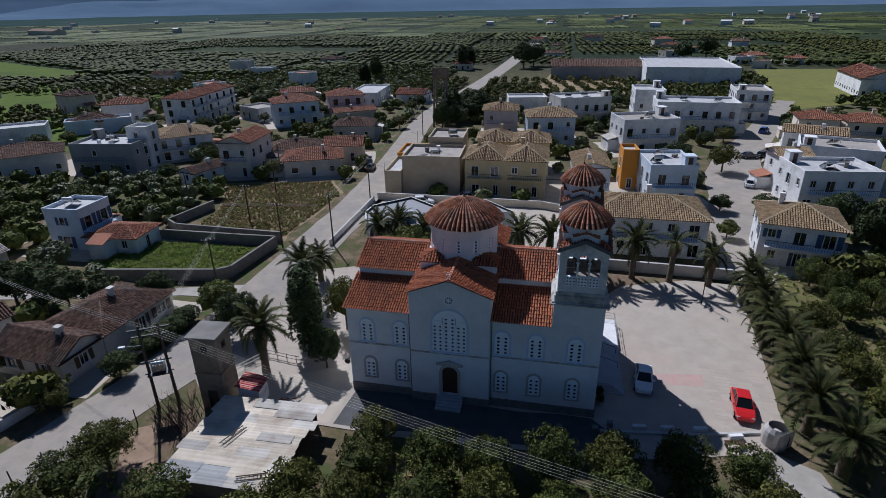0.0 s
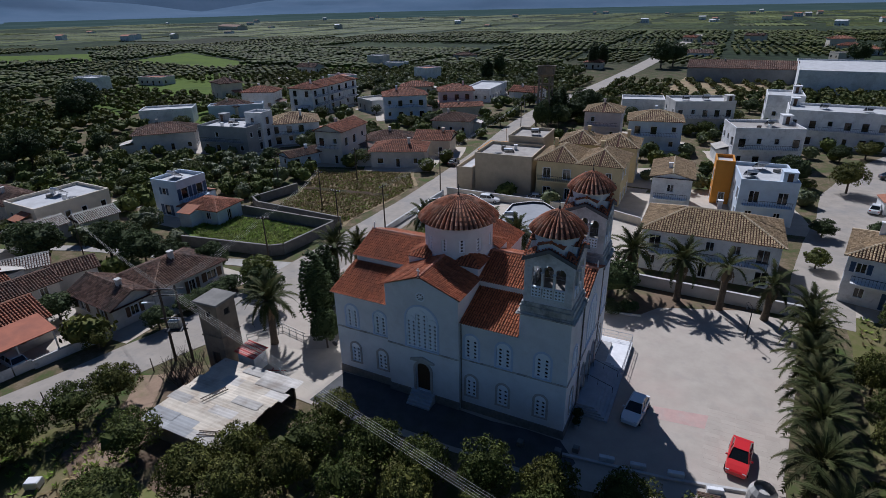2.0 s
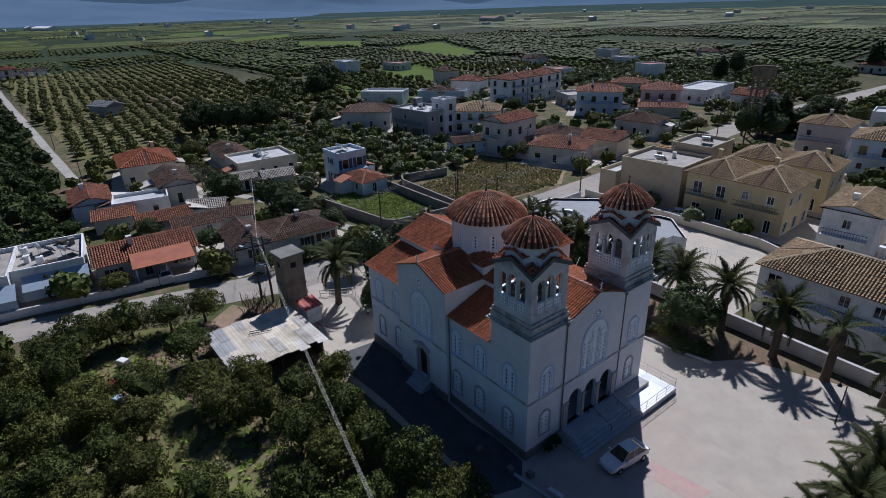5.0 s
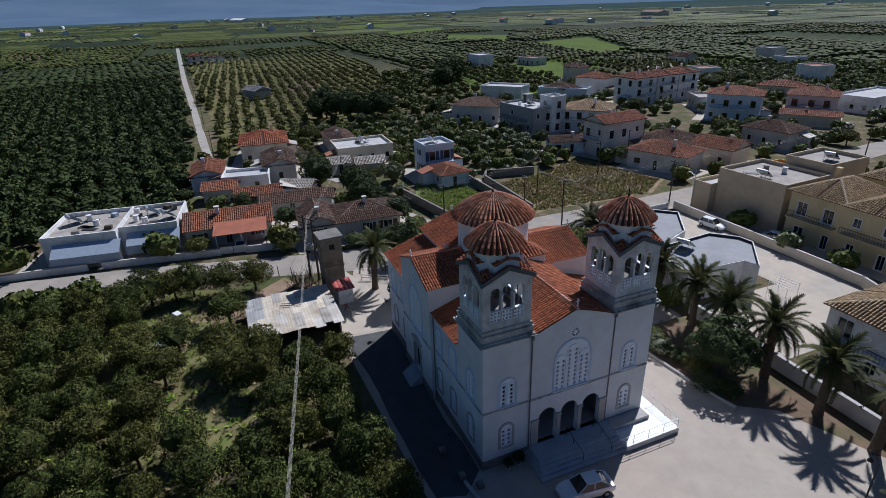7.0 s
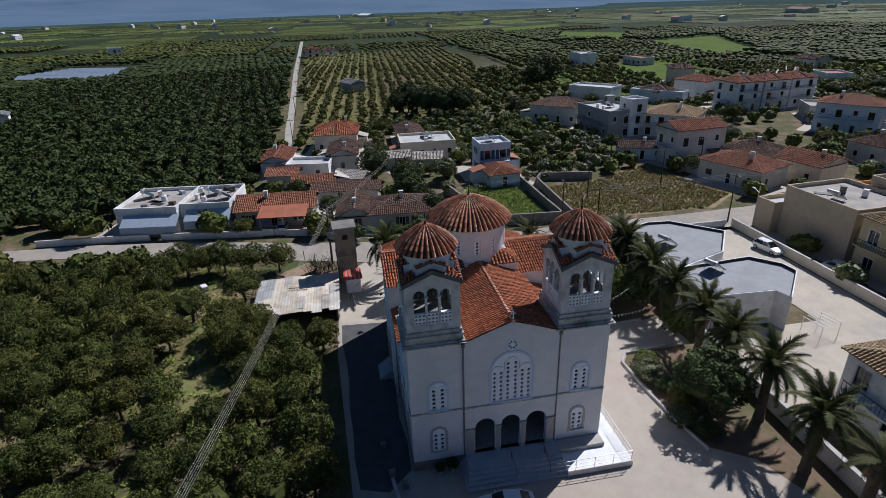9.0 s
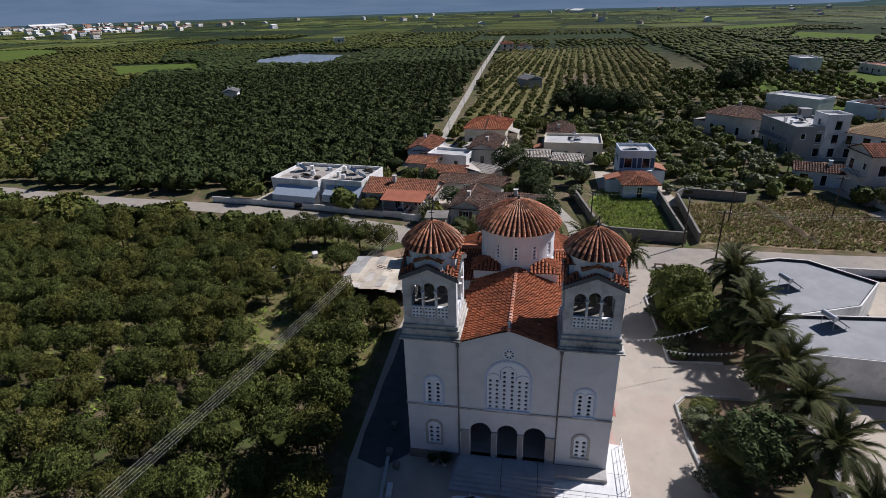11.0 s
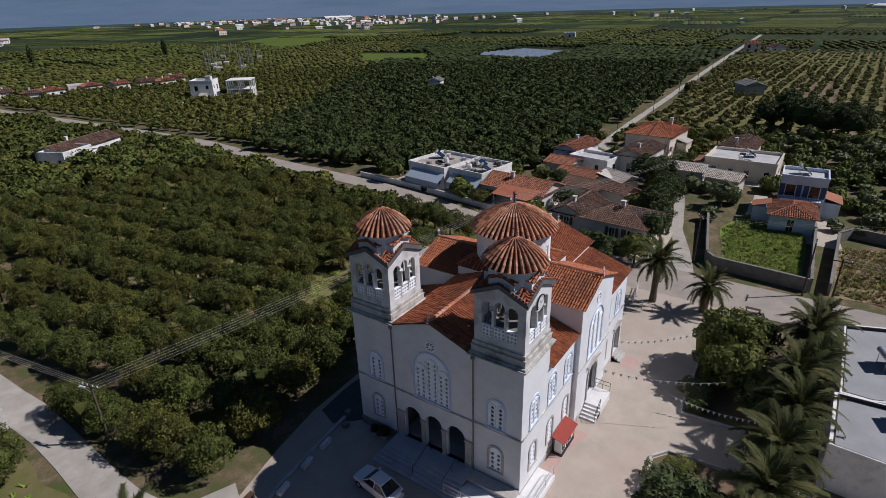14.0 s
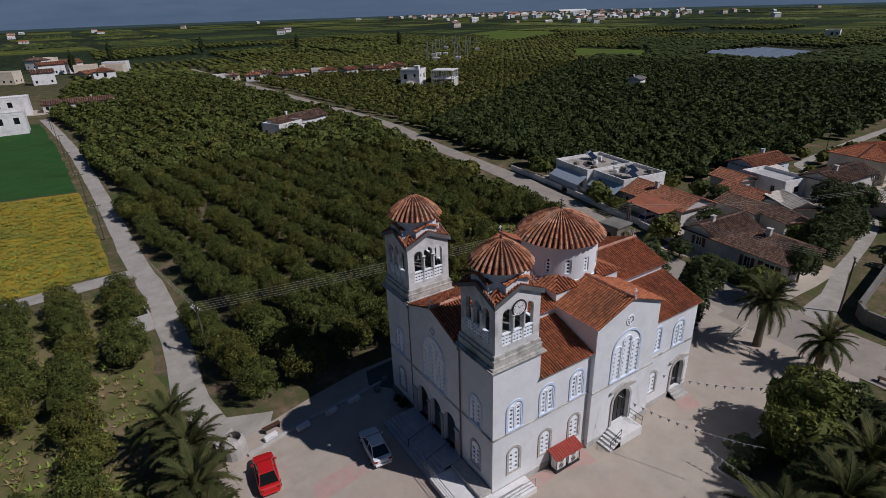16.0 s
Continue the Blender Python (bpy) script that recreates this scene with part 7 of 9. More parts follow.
# village trees, each on its own
OLIVE_M = [clump_crown("crown", 80 + k, (2.2, 2.1, 1.9), 1700, 0.24, LEAF_OLIVE, 26, 0.68) for k in range(2)]
DARK_M = [clump_crown("crown", 84 + k, (2.4, 2.4, 2.6), 2800, 0.26, LEAF_DARK, 44) for k in range(3)]
BRIGHT_M = [clump_crown("crown", 88 + k, (2.2, 2.2, 2.0), 2600, 0.24, LEAF_BRIGHT, 40) for k in range(2)]
CYP_M = clump_crown("crown", 92, (1.0, 1.0, 4.6), 2400, 0.26, LEAF_DARK, 70, 0.7, -0.95)
TRUNK_T = trunk_mesh(3.0, 0.18, 5, 4)


def tree(x, y, r, h, kind, label, seed=0, name="tree", group=""):
    rg = random.Random(int(x * 31 + y * 17) + seed)
    mesh, half = {"olive": (rg.choice(OLIVE_M), 1.9), "dark": (rg.choice(DARK_M), 2.6), "bright": (rg.choice(BRIGHT_M), 2.0), "cypress": (CYP_M, 4.6), "green": (rg.choice(NEAR_MESH), 1.75)}[kind]
    wide = {"olive": 2.2, "dark": 2.4, "bright": 2.2, "cypress": 1.0, "green": 2.1}[kind]
    t = thing(name, label, "tree", group, m=pose(x, y, -0.03, 0, 0, rg.uniform(0, 360)))
    crown_h = h * (0.80 if kind != "cypress" else 0.94)
    k = place(t, "crown", mesh, Matrix.LocRotScale((0, 0, h - crown_h / 2 - 0.15), None, (r / wide, r / wide, crown_h / 2 / half)))
    place(t, "trunk", TRUNK_T, Matrix.LocRotScale((0, 0, 0), None, (max(0.5, r / 3), max(0.5, r / 3), (h - crown_h * 0.5) / 3.2)))
    return t


tree(1.2, 66.6, 3.0, 6.0, "dark", "round dark evergreen tree beside the square")
tree(-22.0, 65.6, 3.0, 7.0, "bright", "tall leafy tree with yellow-green tips in the garden bed")
tree(-19.6, 66.4, 2.6, 6.0, "bright", "leafy tree with yellow-green tips in the garden bed")
tree(-25.0, 67.5, 2.2, 5.2, "dark", "dark leafy tree in the garden bed")
tree(-17.0, 69.2, 2.2, 4.6, "dark", "dark leafy tree in the garden bed")
tree(-10.2, 70.6, 1.6, 3.4, "green", "leafy green tree behind the garden bed")
tree(-27.6, 45.8, 1.7, 9.4, "cypress", "tall dark feathery conifer beside the church")
tree(-29.5, 49.8, 1.6, 8.4, "cypress", "tall dark feathery conifer beside the church")
tree(-25.0, 50.5, 2.2, 6.4, "green", "leafy tree behind the church")
tree(-24.4, 43.0, 1.6, 5.0, "dark", "dark shrub-like tree at the church wall")
tree(-36.6, 46.8, 2.2, 5.6, "dark", "dark tree by the road")
tree(-41.8, 51.0, 2.2, 4.6, "bright", "yellow-green bushy tree by the road")
tree(-45.0, 37.8, 1.6, 3.0, "dark", "dark shrub before an old house")
for x, y in ((-45.4, 42.2), (-45.0, 44.3), (-44.8, 46.4), (-44.6, 48.6)):
    tree(x, y, 1.5, 2.2, "dark", "low dark hedge shrub along a wall", name="shrub")
for x, y, r, h, k in ((-61.5, 48.6, 2.6, 5.6, "dark"), (-65.5, 49.0, 2.8, 6.2, "dark"), (-69.3, 48.4, 2.8, 6.0, "dark"), (-57.5, 50.2, 2.2, 4.4, "dark"), (-72, 57, 2.6, 5, "olive"), (-77, 43, 3.2, 6.5, "dark"), (-84, 44, 2.8, 5, "dark"), (-70, 28, 2.0, 3.6, "dark"), (-50.4, 51.2, 2.0, 5, "dark"),
                      (-58, 34, 2.0, 3.6, "dark"), (-47.5, 32.0, 1.5, 2.6, "green"), (-52.2, 20.2, 1.8, 3.0, "green"), (-196, 124, 7, 13, "dark"), (-190, 118, 5, 10, "dark"), (-152, 60, 4.2, 10, "dark"), (-146, 62, 4.0, 9, "dark"), (-141, 65.5, 4.4, 10, "dark"), (-137.5, 69.5, 4.0, 9, "dark"), (-137, 74.5, 4.2, 9.5, "dark"), (-146, 56, 3.4, 8, "dark"), (-142, 77, 3.4, 8, "dark"), (-36, 158, 2.6, 9, "dark"), (-37, 170, 2.6, 10, "cypress"), (-35.5, 176, 2.2, 10, "cypress"), (-38, 183, 2.2, 9, "cypress"),
                      (-33, 165, 3.4, 7, "dark"), (-31, 178, 3.6, 7, "dark"), (-30, 190, 4, 8, "dark"), (-34, 200, 4, 7, "dark"), (27, 100, 1.8, 3, "dark"), (33.5, 126.5, 3.0, 6, "green"), (24, 128, 3.2, 6, "dark"), (40.5, 88, 3.2, 8, "dark"), (43, 82, 3.0, 9, "dark"), (25, 87, 1.6, 3, "bright"), (40, 96, 1.8, 3, "dark"),
                      (-96, 262, 3, 10, "cypress"), (-92, 268, 3, 12, "dark"), (-60, 330, 3, 13, "cypress"), (-56, 336, 3, 12, "cypress"), (-25, 340, 6, 14, "dark"), (-20, 352, 6, 13, "dark"), (70, 380, 6, 12, "dark"), (90, 410, 6, 13, "dark"), (20, -360, 2, 14, "cypress"), (-6, -430, 2, 15, "cypress"), (-150, -420, 2, 14, "cypress"), (-230, -380, 2, 14, "cypress"), (-80, -470, 2, 14, "cypress")):
    tree(x, y, r, h, k, {"dark": "dark leafy tree among village gardens", "olive": "grey-green olive-like tree among gardens", "cypress": "tall slim dark cypress", "green": "round green garden tree", "bright": "bright green garden bush"}[k], group="village trees")
for x, y in [(-37.3, 23.2), (-36.9, 26.9), (-29.3, 23.3), (-25.5, 17.9), (-21.7, 22.6), (-38.3, 17.3), (-36.2, 13.0), (-26.3, 13.5), (-17.6, 23.0), (-19.6, 16.8)]:
    tree(x, y, 2.2, 4.3, "green", "dark green citrus tree in a bare yard", name="citrus_tree", group="orchard trees")
rv = np.random.RandomState(21)
vx, vy = rv.uniform(-150, 85, 900), rv.uniform(20, 235, 900)
ok = free(vx, vy, 1.6)
for p in (O_SOUTH, O_WEST, O_NWEST, O_EAST, YOUNG):
    ok &= ~inside(p, vx, vy)
ok &= ~((vx > -8) & (vx < 30) & (vy > 71) & (vy < 100))
ok &= ~((vx > -58) & (vy < 62) & (vx < -20))
vx, vy = vx[ok][:150], vy[ok][:150]
for x, y in zip(vx, vy):
    k = ("green", "dark", "green", "olive", "green", "dark")[rv.randint(6)]
    r = rv.uniform(1.3, 2.7)
    tree(float(x), float(y), r, r * rv.uniform(1.5, 2.0), k, {"dark": "dark leafy tree among village gardens", "olive": "grey-green olive-like tree among gardens", "green": "round green citrus tree in a garden"}[k], group="village trees")

# low garden bed with shrubs beside the square
for k in range(16):
    t = k / 15
    x = -27 + t * 31
    if -13.9 < x < -8.2:
        continue
    tree(x, 64.6 + 0.6 * math.sin(k * 2.1), 1.0 + 0.3 * (k % 3), 1.3 + 0.35 * (k % 2), ("dark", "green", "olive")[k % 3], "low clipped shrub in a kerbed garden bed", name="shrub", group="garden bed shrubs")


# ---- palms ----
def frond_mesh(seed, length=3.3, droop=1.0):
    """One feather leaf: a curved midrib with narrow leaflets on both sides."""
    rg = random.Random(seed)
    m3 = MB()
    n = 18
    pts = []
    for k in range(n + 1):
        t = k / n
        pts.append(Vector((length * (t - 0.10 * droop * t ** 3), 0, length * (0.36 * t - 0.62 * droop * t ** 2.2))))
    for k in range(n):
        w = 0.05 * (1 - k / n) + 0.008
        a, b = pts[k], pts[k + 1]
        m3.face([a + Vector((0, -w, 0.01)), b + Vector((0, -w, 0.01)), b + Vector((0, 0, 0.035)), a + Vector((0, 0, 0.035))])
        m3.face([a + Vector((0, w, 0.01)), b + Vector((0, w, 0.01)), b + Vector((0, 0, 0.035)), a + Vector((0, 0, 0.035))])
    for k in range(2, n + 1):
        t = k / n
        d = (pts[min(k + 1, n)] - pts[k - 1]).normalized()
        ll = (0.30 + 0.42 * math.sin(math.pi * min(1, t * 0.9 + 0.12))) * length / 3.3
        for s in (-1, 1):
            for sub in (0, 0.5):
                base = pts[k] - d * sub * (length / n)
                tip = base + d * ll * rg.uniform(0.65, 0.85) + Vector((0, s * ll * rg.uniform(0.62, 0.82), rg.uniform(-0.22, 0.12) * ll))
                m3.face([base - d * 0.075, base + d * 0.075, tip])
    return m3.mesh("frond", [PALM_LEAF])


FRONDS = [frond_mesh(s, 3.3, dr) for s, dr in ((1, 0.75), (2, 1.0), (3, 1.25), (4, 1.5))]
DRY = frond_mesh(9, 2.4, 1.7)
DRY.materials.clear()
DRY.materials.append(PALM_DRY)


def palm_trunk(h, seed):
    rg = random.Random(seed)
    m3 = MB()
    rings = int(h / 0.22)
    prof = []
    for k in range(rings + 1):
        z = h * k / rings
        r = 0.36 + 0.10 * math.exp(-z * 1.5) + (0.14 if z > h - 0.7 else 0) + rg.uniform(-0.012, 0.012)
        prof += [(r + 0.035, z - 0.05), (r - 0.02, z + 0.09)]
    m3.lathe((0, 0, 0), prof, 12)
    for k in range(26):
        a, z = k * 2.4, h - 0.9 + 0.032 * k
        c, s = math.cos(a), math.sin(a)
        m3.tube((c * 0.4, s * 0.4, z), (c * 0.62, s * 0.62, z + 0.34), 0.075, 0.035, 4)
    return m3.mesh("trunk", [PALM_BARK])


def palm(x, y, h, n, label, size=1.0, seed=0, dry=8):
    rg = random.Random(int(x * 7 + y * 3) + seed)
    t = thing("palm_tree", label, "palm tree", "palms round the square", m=pose(x, y, -0.02, rg.uniform(-2, 2), rg.uniform(-2, 2), rg.uniform(0, 360)))
    place(t, "trunk", palm_trunk(h, rg.random()), Matrix.Identity(4))
    for k in range(n):
        u = (k + 0.5) / n
        el = 68 - 92 * u ** 0.9 + rg.uniform(-7, 7)
        m = pose(0, 0, h - 0.05 + 0.35 * (1 - u), 0, 0, k * 137.5 + rg.uniform(-8, 8)) @ pose(0.12, 0, 0, rg.uniform(-14, 14), -el, 0)
        sc = size * rg.uniform(0.88, 1.08)
        place(t, "frond", FRONDS[min(3, int(u * 3.2))], m @ Matrix.Scale(sc, 4))
    for k in range(dry):
        m = pose(0, 0, h - 0.25, 0, 0, k * 360 / dry + rg.uniform(-20, 20)) @ pose(0.1, 0, 0, rg.uniform(-20, 20), rg.uniform(28, 50), 0)
        place(t, "dry_frond", DRY, m @ Matrix.Scale(size * 0.75, 4))


BIG = "tall date palm with a full crown of arching fronds"
for x, y, h in ((-24.5, 71.8, 5.2), (-17.4, 71.2, 5.0), (-12.8, 71.6, 4.6), (-6.6, 70.9, 5.2), (-2.2, 70.7, 5.2), (3.1, 70.3, 5.6), (8.8, 69.8, 5.4)):
    palm(x, y, h, 36, BIG)
palm(13.6, 69.6, 5.6, 13, "thin storm-bare date palm with few fronds", 0.85, dry=12)
palm(18.4, 69.2, 4.4, 16, "sparse date palm with dry skirt of fronds", 0.9, dry=14)
for x, y, h in ((21.8, 65.0, 4.0), (21.6, 60.4, 4.2), (21.2, 55.6, 4.0), (21.2, 51.0, 4.2), (20.9, 46.4, 4.2), (20.6, 42.0, 3.8), (21.5, 37.4, 3.4)):
    palm(x, y, h, 34, "stout date palm in a row along the square", 0.96, dry=6)
palm(-32.6, 56.0, 5.2, 36, BIG)
palm(-33.1, 61.7, 3.2, 38, "shorter date palm at the corner of the square", 0.85)
palm(-30.4, 41.2, 5.4, 34, BIG)
palm(-28.0, 72.6, 4.4, 36, BIG)
palm(-21.0, 72.4, 4.2, 36, BIG, 0.9)


# ---- low plants ----
def tufts(name, poly, n, h, mats, label, seed, spread=0.16, category="grass"):
    """Clumps of upright blades scattered over a patch."""
    r = np.random.RandomState(seed)
    p = np.array(poly, float)
    x, y = r.uniform(p[:, 0].min(), p[:, 0].max(), n * 3), r.uniform(p[:, 1].min(), p[:, 1].max(), n * 3)
    ok = inside(poly, x, y)
    x, y = x[ok][:n], y[ok][:n]
    vs, fs, ms = [], [], []
    for i in range(len(x)):
        mi = int(r.randint(len(mats)))
        s = r.uniform(0.6, 1.5)
        for k in range(6):
            a, l = r.uniform(0, 6.28), h * s * r.uniform(0.6, 1.1)
            c, sn = math.cos(a), math.sin(a)
            b = len(vs)
            vs += [(x[i] + c * 0.02 - sn * spread * 0.4, y[i] + sn * 0.02 + c * spread * 0.4, -0.03), (x[i] + c * 0.02 + sn * spread * 0.4, y[i] + sn * 0.02 - c * spread * 0.4, -0.03), (x[i] + c * spread * s * 1.6, y[i] + sn * spread * s * 1.6, l)]
            fs.append((b, b + 1, b + 2))
            ms.append(mi)
    me = bpy.data.meshes.new(name)
    me.from_pydata(vs, [], fs)
    for m in mats:
        me.materials.append(m)
    me.polygons.foreach_set("material_index", ms)
    me.update()
    return tagged(new(name, me), label, category, kind="stuff")


DRY_GRASS = surf("dry_grass_blades", (0.29, 0.22, 0.11), (0.22, 0.175, 0.08), 0.4, 0.95, (0.15, 0.14, 0.045), 0.12, 0.8, 0, island=0.3, spec=0.05)
GREEN_GRASS = surf("green_grass_blades", (0.165, 0.235, 0.04), (0.22, 0.285, 0.055), 0.5, 0.9, (0.23, 0.22, 0.06), 0.2, 0.6, 0, island=0.3, spec=0.05)
tufts("dry_grass", [(-62.5, 75), (-45.6, 74.2), (-44.6, 98), (-50, 106), (-71, 100.5), (-64, 86)], 5200, 0.32, [DRY_GRASS, DRY_GRASS, DRY_GRASS, DRY_GRASS, GREEN_GRASS], "rough tan grass tufts of a fallow plot", 401, 0.22)
tufts("garden_leaves", [(-70, 62.2), (-62, 59.2), (-47, 62), (-46.6, 70), (-63, 70), (-69.5, 68)], 2400, 0.34, [GREEN_GRASS, GREEN_GRASS, LEAF_BRIGHT], "lush leafy vegetable plants in a garden plot", 402, 0.30, "plants")
tufts("orchard_grass", [(-47, -38), (-46, -8), (-42, 12), (-37, 27), (-20, 19), (-16, 33), (-6, 33), (8, 10), (4, -40)], 6000, 0.28, [GREEN_GRASS, DRY_GRASS, GREEN_GRASS, LEAF_MATS[1]], "weeds and grass tufts under orchard trees", 407, 0.26)
tufts("orchard_grass", [(22.5, 2), (44, 1), (60, 40), (60, 72), (28, 74), (26, 40), (22.5, 33)], 3500, 0.28, [GREEN_GRASS, DRY_GRASS, LEAF_MATS[1]], "weeds and grass tufts under orchard trees", 408, 0.26)
tufts("flower_stems", [(23.8, -6.8), (59, -3), (74, -40), (69, -61), (26.6, -55), (24.8, -30)], 5000, 0.2, [YELLOW, YELLOW, YELLOW, GREEN_GRASS], "yellow flowering stems of a spring field", 405, 0.35, "plants")


# ---- walls, yards and small buildings ----
def wall_line(name, pts, h, t, material, label, cap_=0.0, category="wall"):
    """A free-standing wall along points, in one mesh for each straight run."""
    w_ = thing(name, label, category, kind="structure")
    for (x0, y0), (x1, y1) in zip(pts, pts[1:]):
        L = math.hypot(x1 - x0, y1 - y0)
        m = pose(x0, y0, 0, 0, 0, math.degrees(math.atan2(y1 - y0, x1 - x0)))
        m3 = MB()
        m3.box(-t / 2, -t / 2, -0.05, L + t / 2, t / 2, h, bevel=0.015)
        o = part("run", m3, material, w_)
        o.matrix_basis = m
        if cap_:
            m3 = MB()
            m3.box(-t / 2 - 0.05, -t / 2 - 0.05, h + 0.001, L + t / 2 + 0.05, t / 2 + 0.05, h + cap_)
            o = part("coping", m3, CONCRETE if material is CONCRETE else KERB, w_)
            o.matrix_basis = m
    return w_


wall_line("yard_wall", [(-55.4, -12), (-54.6, -1.5), (-53.9, 5.1)], 1.0, 0.25, WHITE_PAINT, "low white yard wall beside the road", 0.06)
wall_line("yard_wall", [(-53.5, 7.2), (-50.9, 23.0)], 1.0, 0.25, WHITE_PAINT, "low white yard wall beside the road", 0.06)
wall_line("yard_wall", [(-50.2, 26.8), (-49.2, 31.8), (-48.6, 33.6)], 1.0, 0.25, WHITE_PAINT, "low white yard wall beside the road", 0.06)
wall_line("garden_wall", [(-64, 56.3), (-47.5, 59.2), (-46.0, 60.4), (-44.9, 71.6), (-52, 71.4), (-64.5, 71.2), (-71, 70.6)], 1.7, 0.25, CONCRETE, "long grey concrete garden wall", 0.05)
wall_line("garden_wall", [(-45.2, 73.6), (-64.5, 74.2), (-67.4, 76), (-65.2, 86.0)], 1.6, 0.25, CONCRETE, "grey concrete wall round a fallow plot", 0.05)
wall_line("square_wall", [(-8.5, 72.6), (2.5, 72.2), (18.4, 71.6), (22.2, 71.4)], 1.5, 0.3, OLD_WALL, "plastered boundary wall along the square", 0.08)
wall_line("gate_wall", [(-36, 96.4), (-20.3, 96.4), (-4.5, 96.2), (1.0, 94), (2.2, 88.4)], 1.3, 0.25, CREAM, "cream boundary wall of a paved yard", 0.08)
wall_line("road_wall", [(-36.6, 73.5), (-36.6, 95.5)], 0.9, 0.22, WHITE_PAINT, "low white wall beside the main road", 0.06)
sheet("paved_yard", [(-9.3, 73.4), (2.3, 73.2), (2.3, 94), (-4.6, 95.9), (-36, 96), (-36, 87.4), (-9.3, 87.6)], 0.012, YARD, "white paved yard behind a low hall", "yard")
# kerb with white blocks on the south-east edge of the square
kerb = thing("kerb", "low concrete kerb along the edge of the square", "kerb", kind="structure")
for (x0, y0), (x1, y1) in (((16.6, 40.9), (11.0, 39.6)), ((11.0, 39.6), (3.0, 38.6))):
    L = math.hypot(x1 - x0, y1 - y0)
    m3 = MB()
    m3.box(0, -0.14, -0.05, L, 0.14, 0.22, bevel=0.02)
    o = part("stone_run", m3, KERB, kerb)
    o.matrix_basis = pose(x0, y0, 0, 0, 0, math.degrees(math.atan2(y1 - y0, x1 - x0)))
mesh_ = MB()
mesh_.box(-0.6, -0.2, 0, 0.6, 0.2, 0.42, bevel=0.04)
mesh_ = mesh_.mesh("kerb_block", [WHITE_PAINT])
for x, y, a in ((14.4, 39.9, 15), (11.6, 40.3, 12), (8.8, 39.9, 10), (6.4, 39.6, 8)):
    b_ = new("parking_block", mesh_)
    b_.matrix_basis = pose(x, y, 0.004, 0, 0, a)
    tagged(b_, "white painted concrete parking block", "block", "parking blocks")
# kerb of the garden bed with a white picket edge
bed = thing("bed_kerb", "curved kerb round a garden bed", "kerb", kind="structure")
runs = [(5.4, 64.0), (1.6, 63.3), (-2.5, 62.9), (-6.9, 62.8), (-8.2, 63.8), (-8.6, 68.6)], [(-13.9, 68.6), (-13.5, 63.5), (-27.0, 63.2), (-29, 65.5)]
for (x0, y0), (x1, y1) in [e for pts in runs for e in zip(pts, pts[1:])]:
    L = math.hypot(x1 - x0, y1 - y0)
    m3 = MB()
    m3.box(-0.05, -0.1, -0.05, L + 0.05, 0.1, 0.24, bevel=0.02)
    o = part("stone_run", m3, KERB, bed)
    o.matrix_basis = pose(x0, y0, 0, 0, 0, math.degrees(math.atan2(y1 - y0, x1 - x0)))
sheet("bed_soil", [(5.2, 64.2), (1.6, 63.5), (-6.8, 63.0), (-8.1, 64.0), (-8.5, 71.8), (18, 71.2), (7, 67)], 0.01, SOIL, "dark soil of a planted garden bed", "garden bed", 0.2)
sheet("bed_soil", [(-14.0, 71.8), (-13.6, 63.7), (-27, 63.4), (-28.8, 65.6), (-27, 71.9)], 0.01, SOIL, "dark soil of a planted garden bed", "garden bed", 0.2)
# pennant strings across the square
for a, b in (((-9.0, 57.2, 5.2), (-13.5, 66.5, 4.6)), ((-13.5, 57.2, 5.4), (-22, 64.5, 4.8)), ((-13.3, 62.6, 1.7), (-13.8, 69.6, 1.7))):
    st = thing("bunting", "string of small white pennants over the square", "bunting")
    a, b = Vector(a), Vector(b)
    m3 = MB()
    n = 16
    P3 = [a.lerp(b, k / n) - Vector((0, 0, 0.055 * (b - a).length * 4 * (k / n) * (1 - k / n))) for k in range(n + 1)]
    m3.line(P3, 0.012)
    part("cord", m3, FRAME, st)
    d = (b - a).normalized()
    m3 = MB()
    m3.face([(-0.13, 0, 0), (0.13, 0, 0), (0, 0.03, -0.34)])
    flag = m3.mesh("pennant", [FRAME])
    for p in P3[1:-1]:
        place(st, "pennant", flag, Matrix.Translation(p) @ pose(0, 0, 0, 0, 0, math.degrees(math.atan2(d.y, d.x))))

# transformer tower
tt = thing("transformer_tower", "tall stained plaster transformer tower with flat cap", "tower", m=pose(-32.35, 36.3, 0, 0, 0, 4))
m3 = MB()
Pq = [plane_frame((0, -1.25, 0), (1, 0, 0), (0, -1, 0)), plane_frame((1.25, 0, 0), (0, 1, 0), (1, 0, 0)), plane_frame((0, 1.25, 0), (-1, 0, 0), (0, 1, 0)), plane_frame((-1.25, 0, 0), (0, -1, 0), (-1, 0, 0))]
for k, P in enumerate(Pq):
    wall(m3, P, -1.25, 1.25, -0.05, 7.7, [(-0.35, 0.35, 6.2, 6.9, False)] + ([(-0.5, 0.5, 0.05, 2.1, False)] if k == 0 else []), 0.2)
m3.box(-1.33, -1.33, 3.9, 1.33, 1.33, 4.05)
part("wall", m3, OCHRE_WALL, tt)
m3 = MB()
m3.box(-1.5, -1.5, 7.7, 1.5, 1.5, 7.95, bevel=0.03)
part("cap", m3, CONCRETE, tt)
m3 = MB()
m3.box(-0.5, -1.1, 0.05, 0.5, -1.06, 2.1)
part("door", m3, IRON, tt)
m3 = MB()
m3.box(-1.1, -1.1, 6.0, 1.1, 1.1, 7.0)
part("dark_inside", m3, DARK, tt)
KIOSK_RED = surf("bright_red_sheet", (0.58, 0.085, 0.06), (0.48, 0.07, 0.05), 3, 0.6, bump=0.1)
